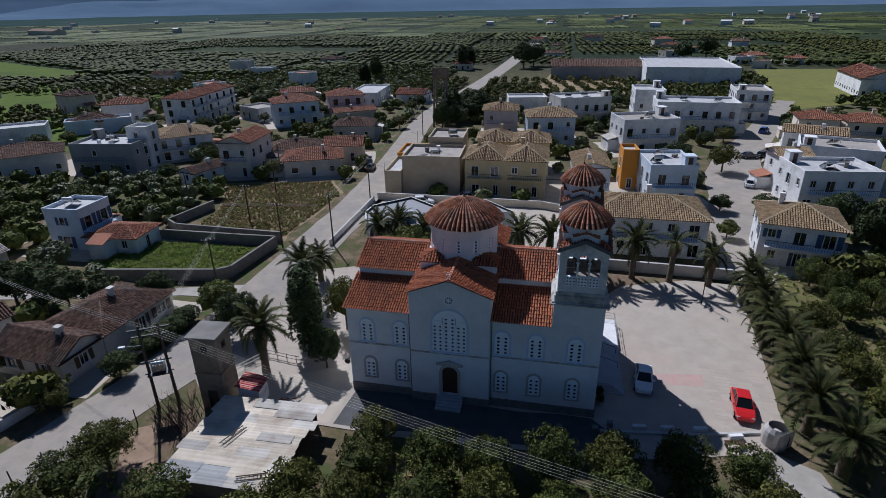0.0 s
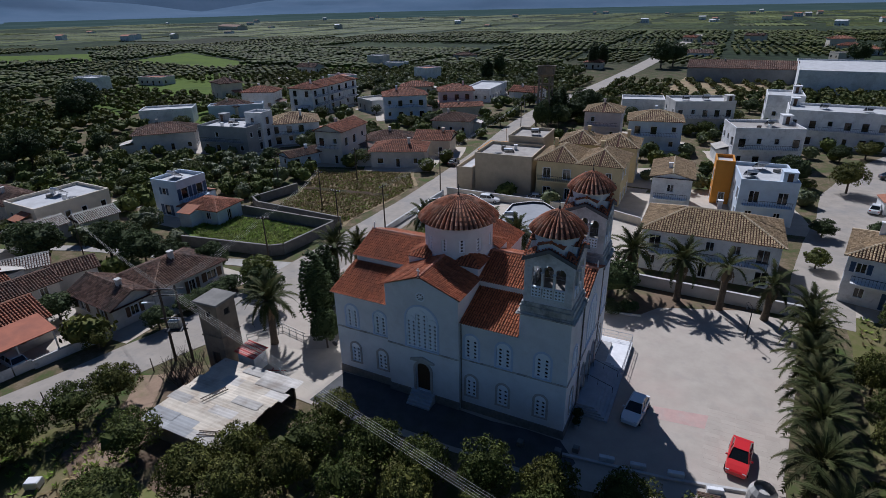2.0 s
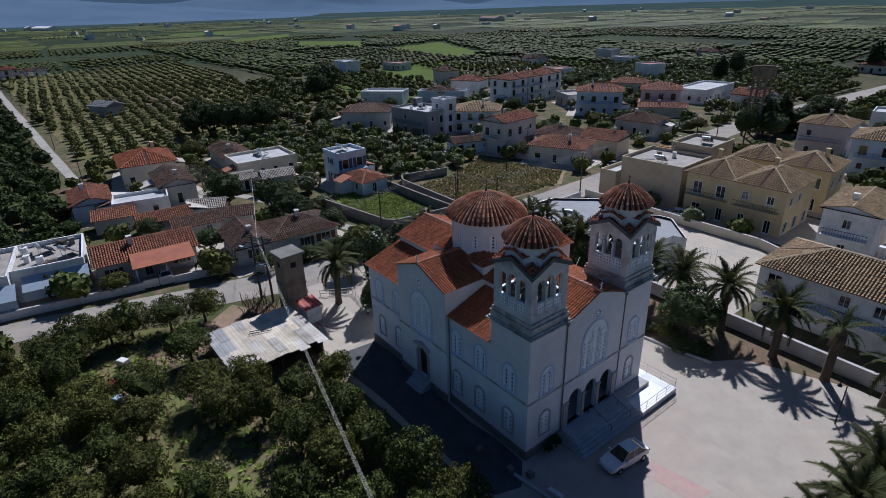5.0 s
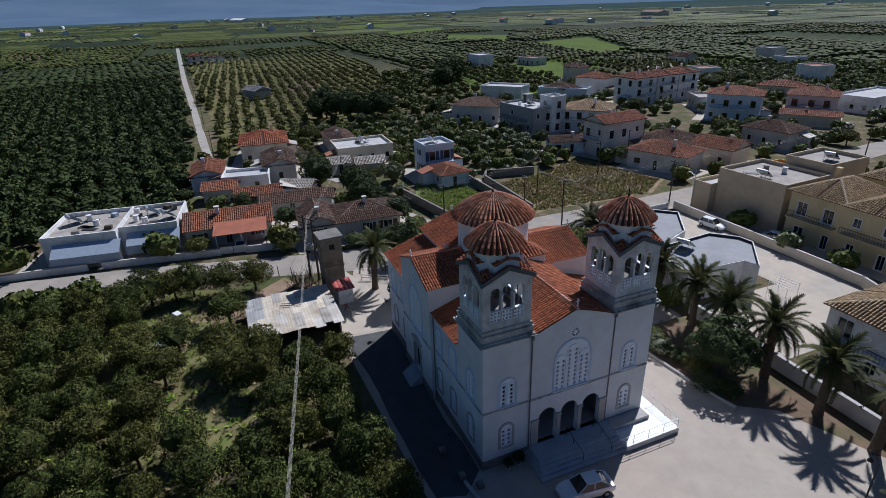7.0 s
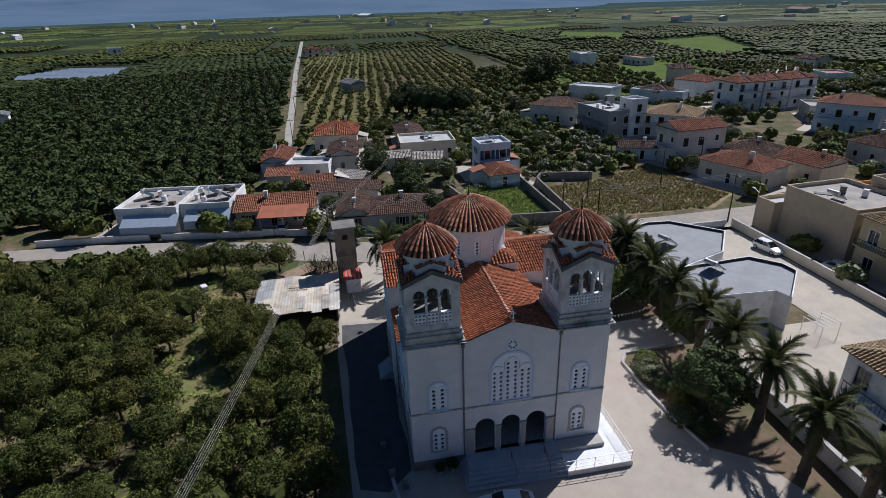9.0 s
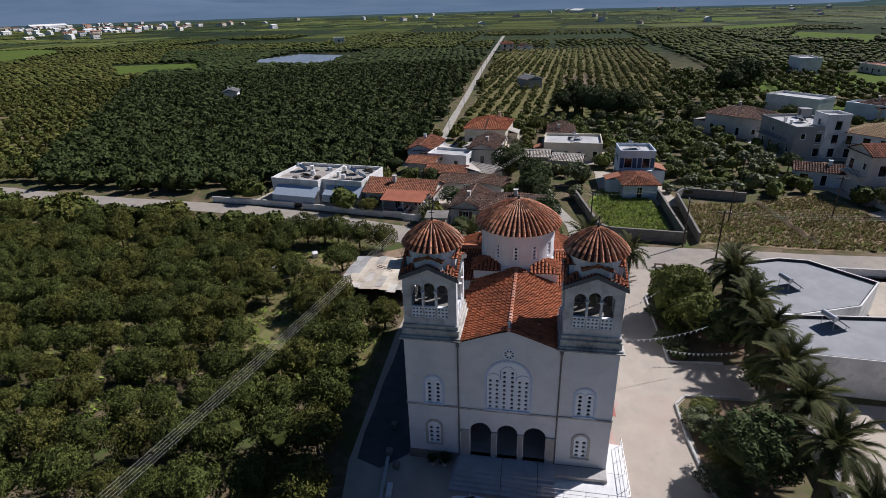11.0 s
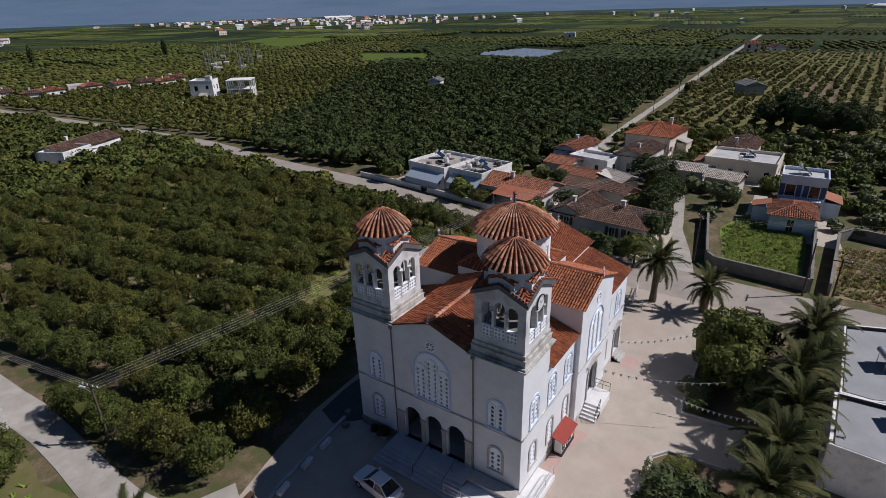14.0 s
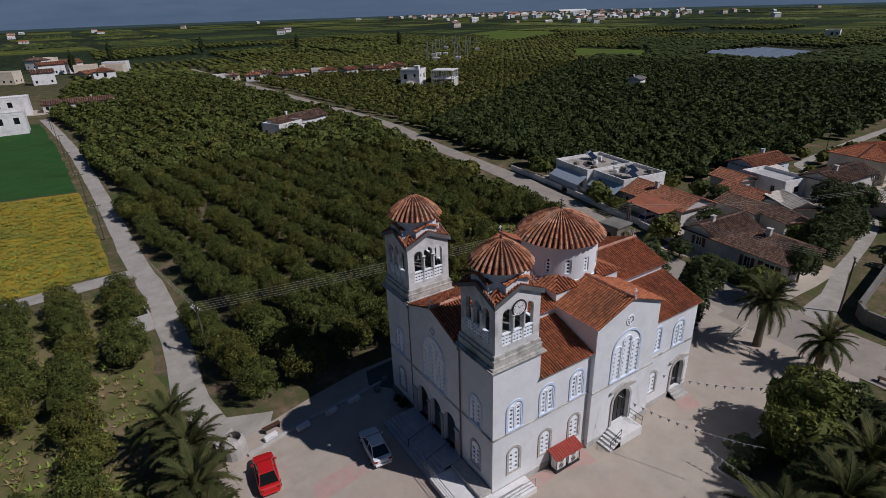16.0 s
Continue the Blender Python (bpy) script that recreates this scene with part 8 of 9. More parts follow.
KIOSK_PINK = surf("pale_red_sheet", (0.60, 0.27, 0.23), (0.52, 0.22, 0.18), 3, 0.6, bump=0.1)
# kiosk with striped sheet roof
kk = thing("kiosk", "small white hut with red striped sheet roof", "hut", m=pose(-29.2, 36.85, 0, 0, 0, 184))
m3 = MB()
m3.box(-1.0, -0.9, 0, 1.0, 0.9, 2.0, bevel=0.02)
part("body", m3, WHITE_PAINT, kk)
for k in range(9):
    m3 = MB()
    y0 = -1.15 + k * 0.256
    m3.face([(-1.2, y0, 2.02), (-1.2, y0 + 0.25, 2.02), (1.2, y0 + 0.25, 2.42), (1.2, y0, 2.42)])
    m3.face([(-1.2, y0, 1.98), (-1.2, y0 + 0.25, 1.98), (1.2, y0 + 0.25, 2.38), (1.2, y0, 2.38)])
    m3.tube((-1.2, y0 + 0.125, 2.03), (1.2, y0 + 0.125, 2.43), 0.05, n=5)
    part("roof_sheet", m3, KIOSK_RED if k % 2 == 0 else KIOSK_PINK, kk)
m3 = MB()
m3.box(-0.4, -0.93, 0.05, 0.4, -0.9, 1.8)
part("door", m3, STEEL, kk)
# barrier of red and white poles
br = thing("barrier", "red and white trestle barrier beside a hut", "barrier", m=pose(-25.8, 36.6, 0, 0, 0, 20))
for a, b, c in (((-0.9, 0, 0), (-0.3, 0, 1.1), RED_PAINT), ((0.9, 0, 0), (0.3, 0, 1.1), WHITE_PAINT), ((-1.0, 0, 0.8), (1.0, 0, 0.85), RED_PAINT), ((-0.8, 0.4, 0), (0.5, -0.1, 0.9), WHITE_PAINT)):
    m3 = MB()
    m3.tube(a, b, 0.05, n=6)
    part("pole", m3, c, br)

# large shed under patched sheets
sh = thing("sheet_roof_shed", "low open shed under a patchwork of rusty pale sheets", "shed")
for x in (-30.6, -26.2, -22.0):
    for y in (25.6, 30.3, 34.7):
        m3 = MB()
        m3.tube((x, y, 0), (x, y, 1.75 + (x + 31) * 0.03), 0.07, n=6)
        part("post", m3, BARK, sh)
m3 = MB()
m3.face([(-30.7, 25.5, 1.55), (-21.8, 25.3, 1.8), (-21.9, 34.9, 1.8), (-30.6, 34.9, 1.55)])
part("ceiling", m3, DARK, sh)
for x0, y0, x1, y1 in ((-30.6, 25.5, -21.9, 25.5), (-30.6, 34.8, -21.9, 34.8)):
    m3 = MB()
    m3.box(x0, y0 - 0.06, 0, x1, y0 + 0.06, 1.5)
    part("side_wall", m3, CONCRETE, sh)
rs = random.Random(14)
yy = 25.2
while yy < 35.0:
    ww = rs.uniform(0.85, 1.25)
    xx = -31.1 + rs.uniform(-0.3, 0.3)
    while xx < -21.6:
        ll = rs.uniform(2.2, 3.6)
        x1 = min(xx + ll, -21.3 + rs.uniform(-0.3, 0.5))
        z0, z1 = 1.72 + (xx + 31) * 0.03, 1.72 + (x1 + 31) * 0.03
        dz = rs.uniform(0.0, 0.07)
        m3 = MB()
        n = 6
        for k in range(n + 1):
            y = yy + (ww + 0.1) * k / n
            w = 0.012 * (k % 2)
            for x, z in ((xx, z0), (x1 + 0.12, z1)):
                m3.v.append((x, y, z + dz + w))
        for k in range(n):
            m3.f.append((2 * k, 2 * k + 1, 2 * k + 3, 2 * k + 2))
            m3.m.append(0)
        o = part("sheet", m3, SHEET_GREY if yy < 27.0 and xx < -26 else rs.choice([SHEET, SHEET_TAN, SHEET_TAN, SHEET_TAN]), sh)
        xx = x1
    yy += ww
for x, y, a in ((-27.2, 30.2, 70), (-23.4, 26.4, 20)):
    ld = thing("ladder", "old wooden ladder lying on a sheet roof", "ladder", m=pose(x, y, 2.02, 0, 0, a))
    for s in (-0.22, 0.22):
        m3 = MB()
        m3.box(-1.2, s - 0.03, 0, 1.2, s + 0.03, 0.06)
        part("stile", m3, BARK, ld)
    for k in range(8):
        m3 = MB()
        m3.tube((-1.05 + k * 0.3, -0.22, 0.03), (-1.05 + k * 0.3, 0.22, 0.03), 0.02, n=5)
        part("rung", m3, BARK, ld)

# porch of the red-roofed house and awnings of its neighbours
RUST_SHEET = surf("terracotta_sheet", (0.40, 0.14, 0.075), (0.34, 0.115, 0.06), 0.8, 0.8, (0.28, 0.11, 0.07), 0.4, 0.6, 0.1, 10)
pr = thing("porch_roof", "smooth terracotta porch roof on posts before a house", "porch")
m3 = MB()
for dz in (0.0, 0.07):
    m3.face([(-51.8, 22.4, 2.75 + dz), (-51.0, 30.2, 2.75 + dz), (-54.9, 30.6, 3.5 + dz), (-55.6, 22.8, 3.5 + dz)])
m3.line([(-51.8, 22.4, 2.78), (-51.0, 30.2, 2.78)], 0.07)
part("roof", m3, RUST_SHEET, pr)
for x, y in ((-52.1, 22.8), (-51.7, 26.4), (-51.3, 29.9)):
    m3 = MB()
    m3.tube((x, y, 0), (x, y, 2.8), 0.09, n=8)
    part("post", m3, WHITE_PAINT, pr)
for x, y, a, w in ((-55.3, 5.4, 82, 9.0), (-56.0, 14.2, 83, 7.4)):
    aw = thing("awning", "faded blue canvas awning before a white house", "awning", m=pose(x, y, 0, 0, 0, a))
    m3 = MB()
    m3.face([(-w / 2, 0.9, 3.5), (w / 2, 0.9, 3.5), (w / 2, -1.3, 2.2), (-w / 2, -1.3, 2.2)])
    m3.face([(-w / 2, -1.3, 2.2), (w / 2, -1.3, 2.2), (w / 2, -1.36, 0.95), (-w / 2, -1.36, 0.95)])
    part("canvas", m3, AWNING, aw)
    for s in (-w / 2 + 0.1, w / 2 - 0.1):
        m3 = MB()
        m3.tube((s, -1.25, 0), (s, -1.25, 2.2), 0.035, n=6)
        part("post", m3, STEEL, aw)


# ---- poles and wires ----
def pole(x, y, h, label, lamp=None, arms=1, ang=0.0, mat_=None, r=0.13):
    p = thing("utility_pole" if not lamp else "street_lamp", label, "pole", "roadside poles", m=pose(x, y, 0, 0, 0, ang))
    m3 = MB()
    m3.tube((0, 0, -0.05), (0, 0, h), r, r * 0.62, 9)
    part("shaft", m3, mat_ or BARK, p)
    for k in range(arms):
        m3 = MB()
        m3.box(-0.9, -0.05, h - 0.35 - 0.55 * k, 0.9, 0.05, h - 0.25 - 0.55 * k)
        a = part("crossarm", m3, mat_ or BARK, p)
        for s in (-0.8, -0.3, 0.3, 0.8):
            m3 = MB()
            m3.tube((s, 0, h - 0.25 - 0.55 * k), (s, 0, h - 0.08 - 0.55 * k), 0.035, 0.05, 6)
            part("insulator", m3, FRAME, a)
    if lamp:
        m3 = MB()
        m3.tube((0, 0, h - 1.0), (lamp, 0, h - 0.6), 0.03, n=6)
        part("arm", m3, STEEL, p)
        m3 = MB()
        m3.box(lamp - 0.1, -0.13, h - 0.66, lamp + 0.5, 0.13, h - 0.52, bevel=0.04)
        part("lamp_head", m3, FRAME, p)


pole(16.3, 23.5, 6.2, "weathered wooden power pole in an orchard with a lamp", lamp=0.9, ang=-75)
for x, y, h, a in ((-37.9, 97.0, 8, 0), (-36.0, 73.4, 8.5, 90), (-41.0, 154, 9, 0), (-58.2, 97.2, 7, 80), (-62.6, 108.2, 7.5, 80), (-54.4, 80.3, 7, 0), (-52, 200, 9, 0), (-70.6, 86.6, 6.5, 0), (-46.6, 57.8, 7, 30), (-43.5, 71, 7.5, 0)):
    pole(x, y, h, "weathered wooden power pole beside the street", ang=a)
for x, y in ((-35.4, 99.5), (-36.4, 130), (-50.5, 185)):
    pole(x, y, 6.5, "slim grey street lamp by the road", lamp=1.0, arms=0, ang=180, mat_=STEEL, r=0.08)
for k in range(7):
    pole(-75 - 42 * k, 47.5 if k == 0 else 25.5 - 1.6 * k, 6.5, "thin wooden pole along a farm lane", arms=1, ang=90, r=0.09)
for k in range(6):
    pole(23.4 + 1.6 * k, -22 - 24 * k, 6.2, "thin wooden pole along an orchard lane", arms=1, r=0.09)
# two-legged transformer pole by the yard
py = thing("transformer_pole", "twin wooden poles carrying a rusty transformer platform", "power pole", m=pose(-37.0, 34.6, 0, 0, 0, 30))
for s in (-0.9, 0.9):
    m3 = MB()
    m3.tube((s, 0, -0.05), (s * 0.9, 0, 9.0), 0.16, 0.11, 9)
    part("leg", m3, BARK, py)
for z, w in ((8.6, 1.7), (7.9, 1.5), (5.2, 1.3), (3.9, 1.2)):
    m3 = MB()
    m3.box(-w, -0.16, z, w, -0.04, z + 0.12)
    part("crossbeam", m3, IRON, py)
m3 = MB()
m3.box(-0.9, -0.8, 4.02, 0.9, 0.8, 4.12)
part("platform", m3, IRON, py)
m3 = MB()
m3.box(-0.55, -0.4, 4.13, 0.55, 0.4, 5.1, bevel=0.06)
tr_ = part("transformer", m3, STEEL, py)
for k in range(6):
    m3 = MB()
    m3.box(-0.5 + k * 0.18, -0.52, 4.25, -0.46 + k * 0.18, -0.4, 5.0)
    part("cooling_fin", m3, STEEL, tr_)
for k in range(3):
    m3 = MB()
    m3.lathe((-0.35 + 0.35 * k, 0, 5.1), [(0.06, 0), (0.09, 0.06), (0.05, 0.12), (0.09, 0.2), (0.04, 0.3), (0.0, 0.32)], 8)
    part("bushing", m3, WOOD, tr_)
m3 = MB()
m3.tube((-0.9, 0, 7.0), (-2.2, -0.3, 7.3), 0.03, n=6)
m3.box(-2.65, -0.42, 7.22, -2.1, -0.18, 7.36)
part("lamp_arm", m3, FRAME, py)


def wires(pa, pb, n, gap, sag, label, r=0.008):
    a, b = Vector(pa), Vector(pb)
    for k in range(n):
        off = Vector((0, 0, gap * (k - (n - 1) / 2)))
        m3 = MB()
        q = [(a + off).lerp(b + off, t / 14) - Vector((0, 0, sag * 4 * (t / 14) * (1 - t / 14))) for t in range(15)]
        m3.line(q, r)
        w_ = part("power_line", m3, WIRE, None)
        tagged(w_, label, "cable", "overhead power lines")


WIRE = surf("bare_aluminium_wire", (0.52, 0.49, 0.41), (0.43, 0.41, 0.34), 3, 0.6, bump=0)
wires((-37, 34.6, 8.6), (16.3, 23.5, 6.05), 5, 0.27, 0.55, "pale overhead power line above the orchard", 0.0085)
wires((-37, 34.6, 8.6), (-46.6, 57.8, 6.8), 4, 0.25, 0.4, "overhead power line across the road")
wires((-46.6, 57.8, 6.8), (-54.4, 80.3, 6.8), 3, 0.25, 0.4, "overhead power line behind gardens", 0.010)
wires((-37, 34.6, 8.6), (-75, 47.5, 6.3), 3, 0.25, 0.7, "overhead power line over old houses", 0.010)
wires((-36, 73.4, 8.3), (-37.9, 97, 7.8), 4, 0.25, 0.3, "overhead power line along the street", 0.010)
wires((-37.9, 97, 7.8), (-41, 154, 8.8), 3, 0.25, 0.8, "overhead power line along the street", 0.010)
wires((16.3, 23.5, 6.05), (23.4, -22, 6.0), 4, 0.24, 0.6, "overhead power line along a lane", 0.010)

# leafless brushwood by the transformer pole
bw = thing("brushwood", "tangle of dry leafless branches and stakes", "brushwood", m=pose(-34.6, 32.8, 0))
m3 = MB()
rw = random.Random(8)
for k in range(70):
    a, l = rw.uniform(0, 6.28), rw.uniform(1.2, 3.0)
    p = Vector((rw.uniform(-1.8, 1.8), rw.uniform(-1.8, 1.8), 0))
    q = p + Vector((math.cos(a) * 0.9, math.sin(a) * 0.9, l))
    m3.tube(p, q, 0.035, 0.012, 4, caps=False)
    for s in range(2):
        e = q.lerp(p, 0.4) + Vector((rw.uniform(-0.8, 0.8), rw.uniform(-0.8, 0.8), rw.uniform(0.2, 0.9)))
        m3.tube(q.lerp(p, 0.5), e, 0.018, 0.008, 3, caps=False)
part("branch_tangle", m3, BARK, bw, kind="stuff")
bt = thing("bare_tree", "leafless grey-brown tree between old houses", "tree", m=pose(-91.5, 42.6, 0))
m3 = MB()
rw = random.Random(61)


def limb(p, d, l, r, depth):
    q = p + d * l
    m3.tube(p, q, r, r * 0.6, 5 if depth > 2 else 3, caps=False)
    if depth:
        for k in range(3 if depth > 1 else 4):
            e = (d + Vector((rw.uniform(-0.8, 0.8), rw.uniform(-0.8, 0.8), rw.uniform(-0.1, 0.5)))).normalized()
            limb(p.lerp(q, rw.uniform(0.7, 1.0)), e, l * rw.uniform(0.6, 0.8), r * 0.55, depth - 1)


limb(Vector((0, 0, -0.05)), Vector((0, 0, 1)), 2.2, 0.22, 5)
part("crown", m3, surf("pale_dry_twigs", (0.24, 0.20, 0.16), (0.17, 0.14, 0.11), 4, 0.95, bump=0), bt)
for x, y, h in ((-39.8, 30.2, 1.6), (-38.2, 31.8, 1.7), (-41.2, 28.2, 1.5), (-42.3, 26.0, 1.5), (-43.2, 23.8, 1.5), (-44.2, 21.4, 1.5)):
    p_ = thing("fence_post", "thin weathered wooden fence post", "post", "fence posts", m=pose(x, y, 0, 3, 2, 0))
    m3 = MB()
    m3.tube((0, 0, -0.05), (0, 0, h), 0.06, 0.05, 6)
    part("stake", m3, BARK, p_)


# ---- vehicles ----
TYRE = surf("black_rubber", (0.02, 0.02, 0.02), (0.015, 0.015, 0.010), 9, 0.8, bump=0.1)
CAR_GLASS = glass_mat("tinted_car_glass", (0.01, 0.012, 0.010), 0.04)
LAMP_RED = surf("red_tail_lamp", (0.35, 0.01, 0.01), (0.3, 0.01, 0.01), 5, 0.2, bump=0)
LAMP_CLEAR = surf("clear_headlamp", (0.6, 0.6, 0.62), (0.5, 0.5, 0.52), 5, 0.1, bump=0)


def car_paint(name, c):
    m = bpy.data.materials.new(name)
    m.use_nodes = True
    b = m.node_tree.nodes["Principled BSDF"]
    b.inputs["Base Color"].default_value = (*c, 1)
    b.inputs["Roughness"].default_value = 0.35
    b.inputs["Coat Weight"].default_value = 0.6
    b.inputs["Coat Roughness"].default_value = 0.06
    return m


def loft(rings, cap_ends=True):
    m3 = MB()
    n = len(rings[0])
    for r in rings:
        m3.v.extend(r)
    for i in range(len(rings) - 1):
        for k in range(n):
            k2 = (k + 1) % n
            m3.f.append((i * n + k, i * n + k2, (i + 1) * n + k2, (i + 1) * n + k))
            m3.m.append(0)
    if cap_ends:
        m3.f.append(tuple(range(n - 1, -1, -1)))
        m3.f.append(tuple((len(rings) - 1) * n + k for k in range(n)))
        m3.m.extend([0, 0])
    return m3


def car(x, y, ang, mat_, label, sedan=True, s=1.0):
    """A small car; it looks along its +x."""
    c = thing("car", label, "car", "parked cars", m=pose(x, y, 0.004, 0, 0, ang) @ Matrix.Scale(s, 4))
    sec = lambda px, hw, z0, zb, zt: [(px, -hw * 0.9, z0), (px, -hw, z0 + 0.18), (px, -hw, zb), (px, -hw * 0.93, zt), (px, hw * 0.93, zt), (px, hw, zb), (px, hw, z0 + 0.18), (px, hw * 0.9, z0)]
    rear = -2.1 if sedan else -1.95
    st = [(rear, 0.70, 0.38, 0.62, 0.80), (rear + 0.12, 0.80, 0.28, 0.70, 0.90), (rear + 0.7, 0.84, 0.24, 0.76, 0.94), (-0.6, 0.85, 0.22, 0.74, 0.93), (0.75, 0.85, 0.22, 0.72, 0.92), (1.45, 0.83, 0.24, 0.66, 0.83), (1.92, 0.76, 0.28, 0.58, 0.70), (2.08, 0.64, 0.36, 0.52, 0.60)]
    part("body", loft([sec(*q) for q in st]), mat_, c, smooth=False)
    gh = [(-1.75 if sedan else -1.9, -0.72, 0.92), (0.95, -0.74, 0.90), (0.95, 0.74, 0.90), (-1.75 if sedan else -1.9, 0.72, 0.92)]
    tp = [(-1.0 if sedan else -1.5, -0.56, 1.42), (0.20, -0.57, 1.43), (0.20, 0.57, 1.43), (-1.0 if sedan else -1.5, 0.56, 1.42)]
    part("cabin_glass", loft([gh, tp], False), CAR_GLASS, c)
    rf = [[(px * 1.03 - 0.01, py * 1.03, 1.41) for px, py, _ in tp], [(px, py * 0.96, 1.48) for px, py, _ in tp]]
    part("roof", loft(rf), mat_, c)
    for a, b in zip(gh, tp):
        m3 = MB()
        m3.tube(Vector(a), Vector(b), 0.045, 0.04, 5)
        part("pillar", m3, mat_, c)
    for sy in (-1, 1):
        m3 = MB()
        m3.tube((-0.35, sy * 0.735, 0.92), (-0.40, sy * 0.575, 1.42), 0.04, n=4)
        part("door_pillar", m3, mat_, c)
        m3 = MB()
        m3.box(0.62, sy * 0.9 - 0.09, 0.92, 0.74, sy * 0.9 + 0.09, 1.06, bevel=0.02)
        part("mirror", m3, mat_, c)
        m3 = MB()
        m3.box(1.82, sy * 0.58 - 0.16, 0.56, 2.02, sy * 0.58 + 0.12, 0.68, bevel=0.02)
        part("headlight", m3, LAMP_CLEAR, c)
        m3 = MB()
        m3.box(rear - 0.01, sy * 0.60 - 0.12, 0.64, rear + 0.12, sy * 0.60 + 0.14, 0.82, bevel=0.02)
        part("tail_light", m3, LAMP_RED, c)
        for px in (-1.32, 1.28):
            m3 = MB()
            m3.tube((px, sy * 0.66, 0.31), (px, sy * 0.87, 0.31), 0.31, n=18)
            wh = part("wheel", m3, TYRE, c)
            m3 = MB()
            m3.tube((px, sy * 0.84, 0.31), (px, sy * 0.885, 0.31), 0.20, 0.17, n=12)
            part("rim", m3, STEEL, wh)
    for px, w in ((2.02, 0.1), (rear - 0.04, 0.1)):
        m3 = MB()
        m3.box(px - 0.05, -0.66, 0.30, px + 0.08, 0.66, 0.48, bevel=0.03)
        part("bumper", m3, mat_, c)


RED_CAR, WHITE_CAR, DARK_CAR, BLUE_CAR = car_paint("red_car_paint", (0.55, 0.012, 0.010)), car_paint("white_car_paint", (0.72, 0.73, 0.74)), car_paint("dark_car_paint", (0.02, 0.02, 0.025)), car_paint("blue_car_paint", (0.03, 0.10, 0.35))
car(15.95, 44.0, -97, RED_CAR, "bright red small car parked on the square")
car(7.55, 46.35, -97, WHITE_CAR, "white compact car parked before the church steps")
car(-26.7, 95.2, 10, WHITE_CAR, "white car parked in a paved yard", False)
car(-18.5, 99.2, 20, WHITE_CAR, "white car parked behind a boundary wall")
car(-44.3, 116.5, 95, DARK_CAR, "dark car on the main road")
car(42.8, 139.8, 10, DARK_CAR, "dark car in the side street")
car(46.5, 141.6, 40, DARK_CAR, "dark car in the side street", False)
car(54.8, 170.0, 60, BLUE_CAR, "blue car in the side street", False, 1.15)
car(36.4, 116.5, 75, WHITE_CAR, "white car in the side street")
car(-53.2, 26.2, 175, WHITE_CAR, "white pickup-like car under a porch roof", False)
car(-77.5, 92.0, 30, WHITE_CAR, "white car beside a low house", False)
car(-62.0, 180.0, 90, WHITE_CAR, "white car beside the road", False)

# ---- small things round the square ----
wl = thing("stone_well", "round stone well-house with an arched opening", "well", m=pose(17.4, 40.0, 0, 0, 0, 35))
m3 = MB()
P = plane_frame((0, -0.9, 0), (1, 0, 0), (0, -1, 0))
wall(m3, P, -1.0, 1.0, -0.05, 1.7, [(-0.65, 0.65, 0.02, 1.35, True)], 1.6)
m3.lathe((0, 0, 0), [(1.0, -0.05), (1.02, 0.9), (0.95, 1.4), (0.7, 1.8), (0.0, 1.95)], 14)
part("dome", m3, STONE, wl)
# A near-black plate closes the arch and stands for the shade inside.
m3 = MB()
m3.box(-0.66, -0.85, 0.0, 0.66, -0.80, 1.38)
part("dark_opening", m3, DARK, wl)
for x, y, a in ((14.0, 38.9, 8), (-36, 66.5, 90)):
    bn = thing("bench", "dark slatted bench beside the square", "bench", m=pose(x, y, 0.01, 0, 0, a))
    for k in range(3):
        m3 = MB()
        m3.box(-0.8, -0.25 + k * 0.17, 0.42, 0.8, -0.12 + k * 0.17, 0.46)
        part("slat", m3, WOOD, bn)
    for s in (-0.65, 0.65):
        m3 = MB()
        m3.box(s - 0.05, -0.22, 0, s + 0.05, 0.2, 0.42)
        part("leg", m3, IRON, bn)
for x, y, r in ((3.1, 43.3, 0.5), (3.2, 42.3, 0.38)):
    pt = thing("potted_shrub", "dark shrub in a pot by the church steps", "plant", "potted shrubs", m=pose(x, y, 0.0))
    m3 = MB()
    m3.lathe((0, 0, 0), [(0.0, 0.01), (0.22, 0.01), (0.3, 0.45), (0.26, 0.46), (0.0, 0.42)], 12)
    part("pot", m3, KERB, pt)
    place(pt, "foliage", DARK_M[0], Matrix.LocRotScale((0, 0, 0.42 + r * 0.75), None, (r / 2.5, r / 2.5, r / 2.7)))
for x, y in ((2.6, 38.6), (-0.5, 38.2), (3.9, 39.5)):
    pt = thing("bollard", "short dark planter by the shaded lane", "planter", "lane planters", m=pose(x, y, 0.0))
    m3 = MB()
    m3.box(-0.25, -0.25, 0, 0.25, 0.25, 0.5, bevel=0.03)
    part("box", m3, PLINTH_AND_SHADE, pt)
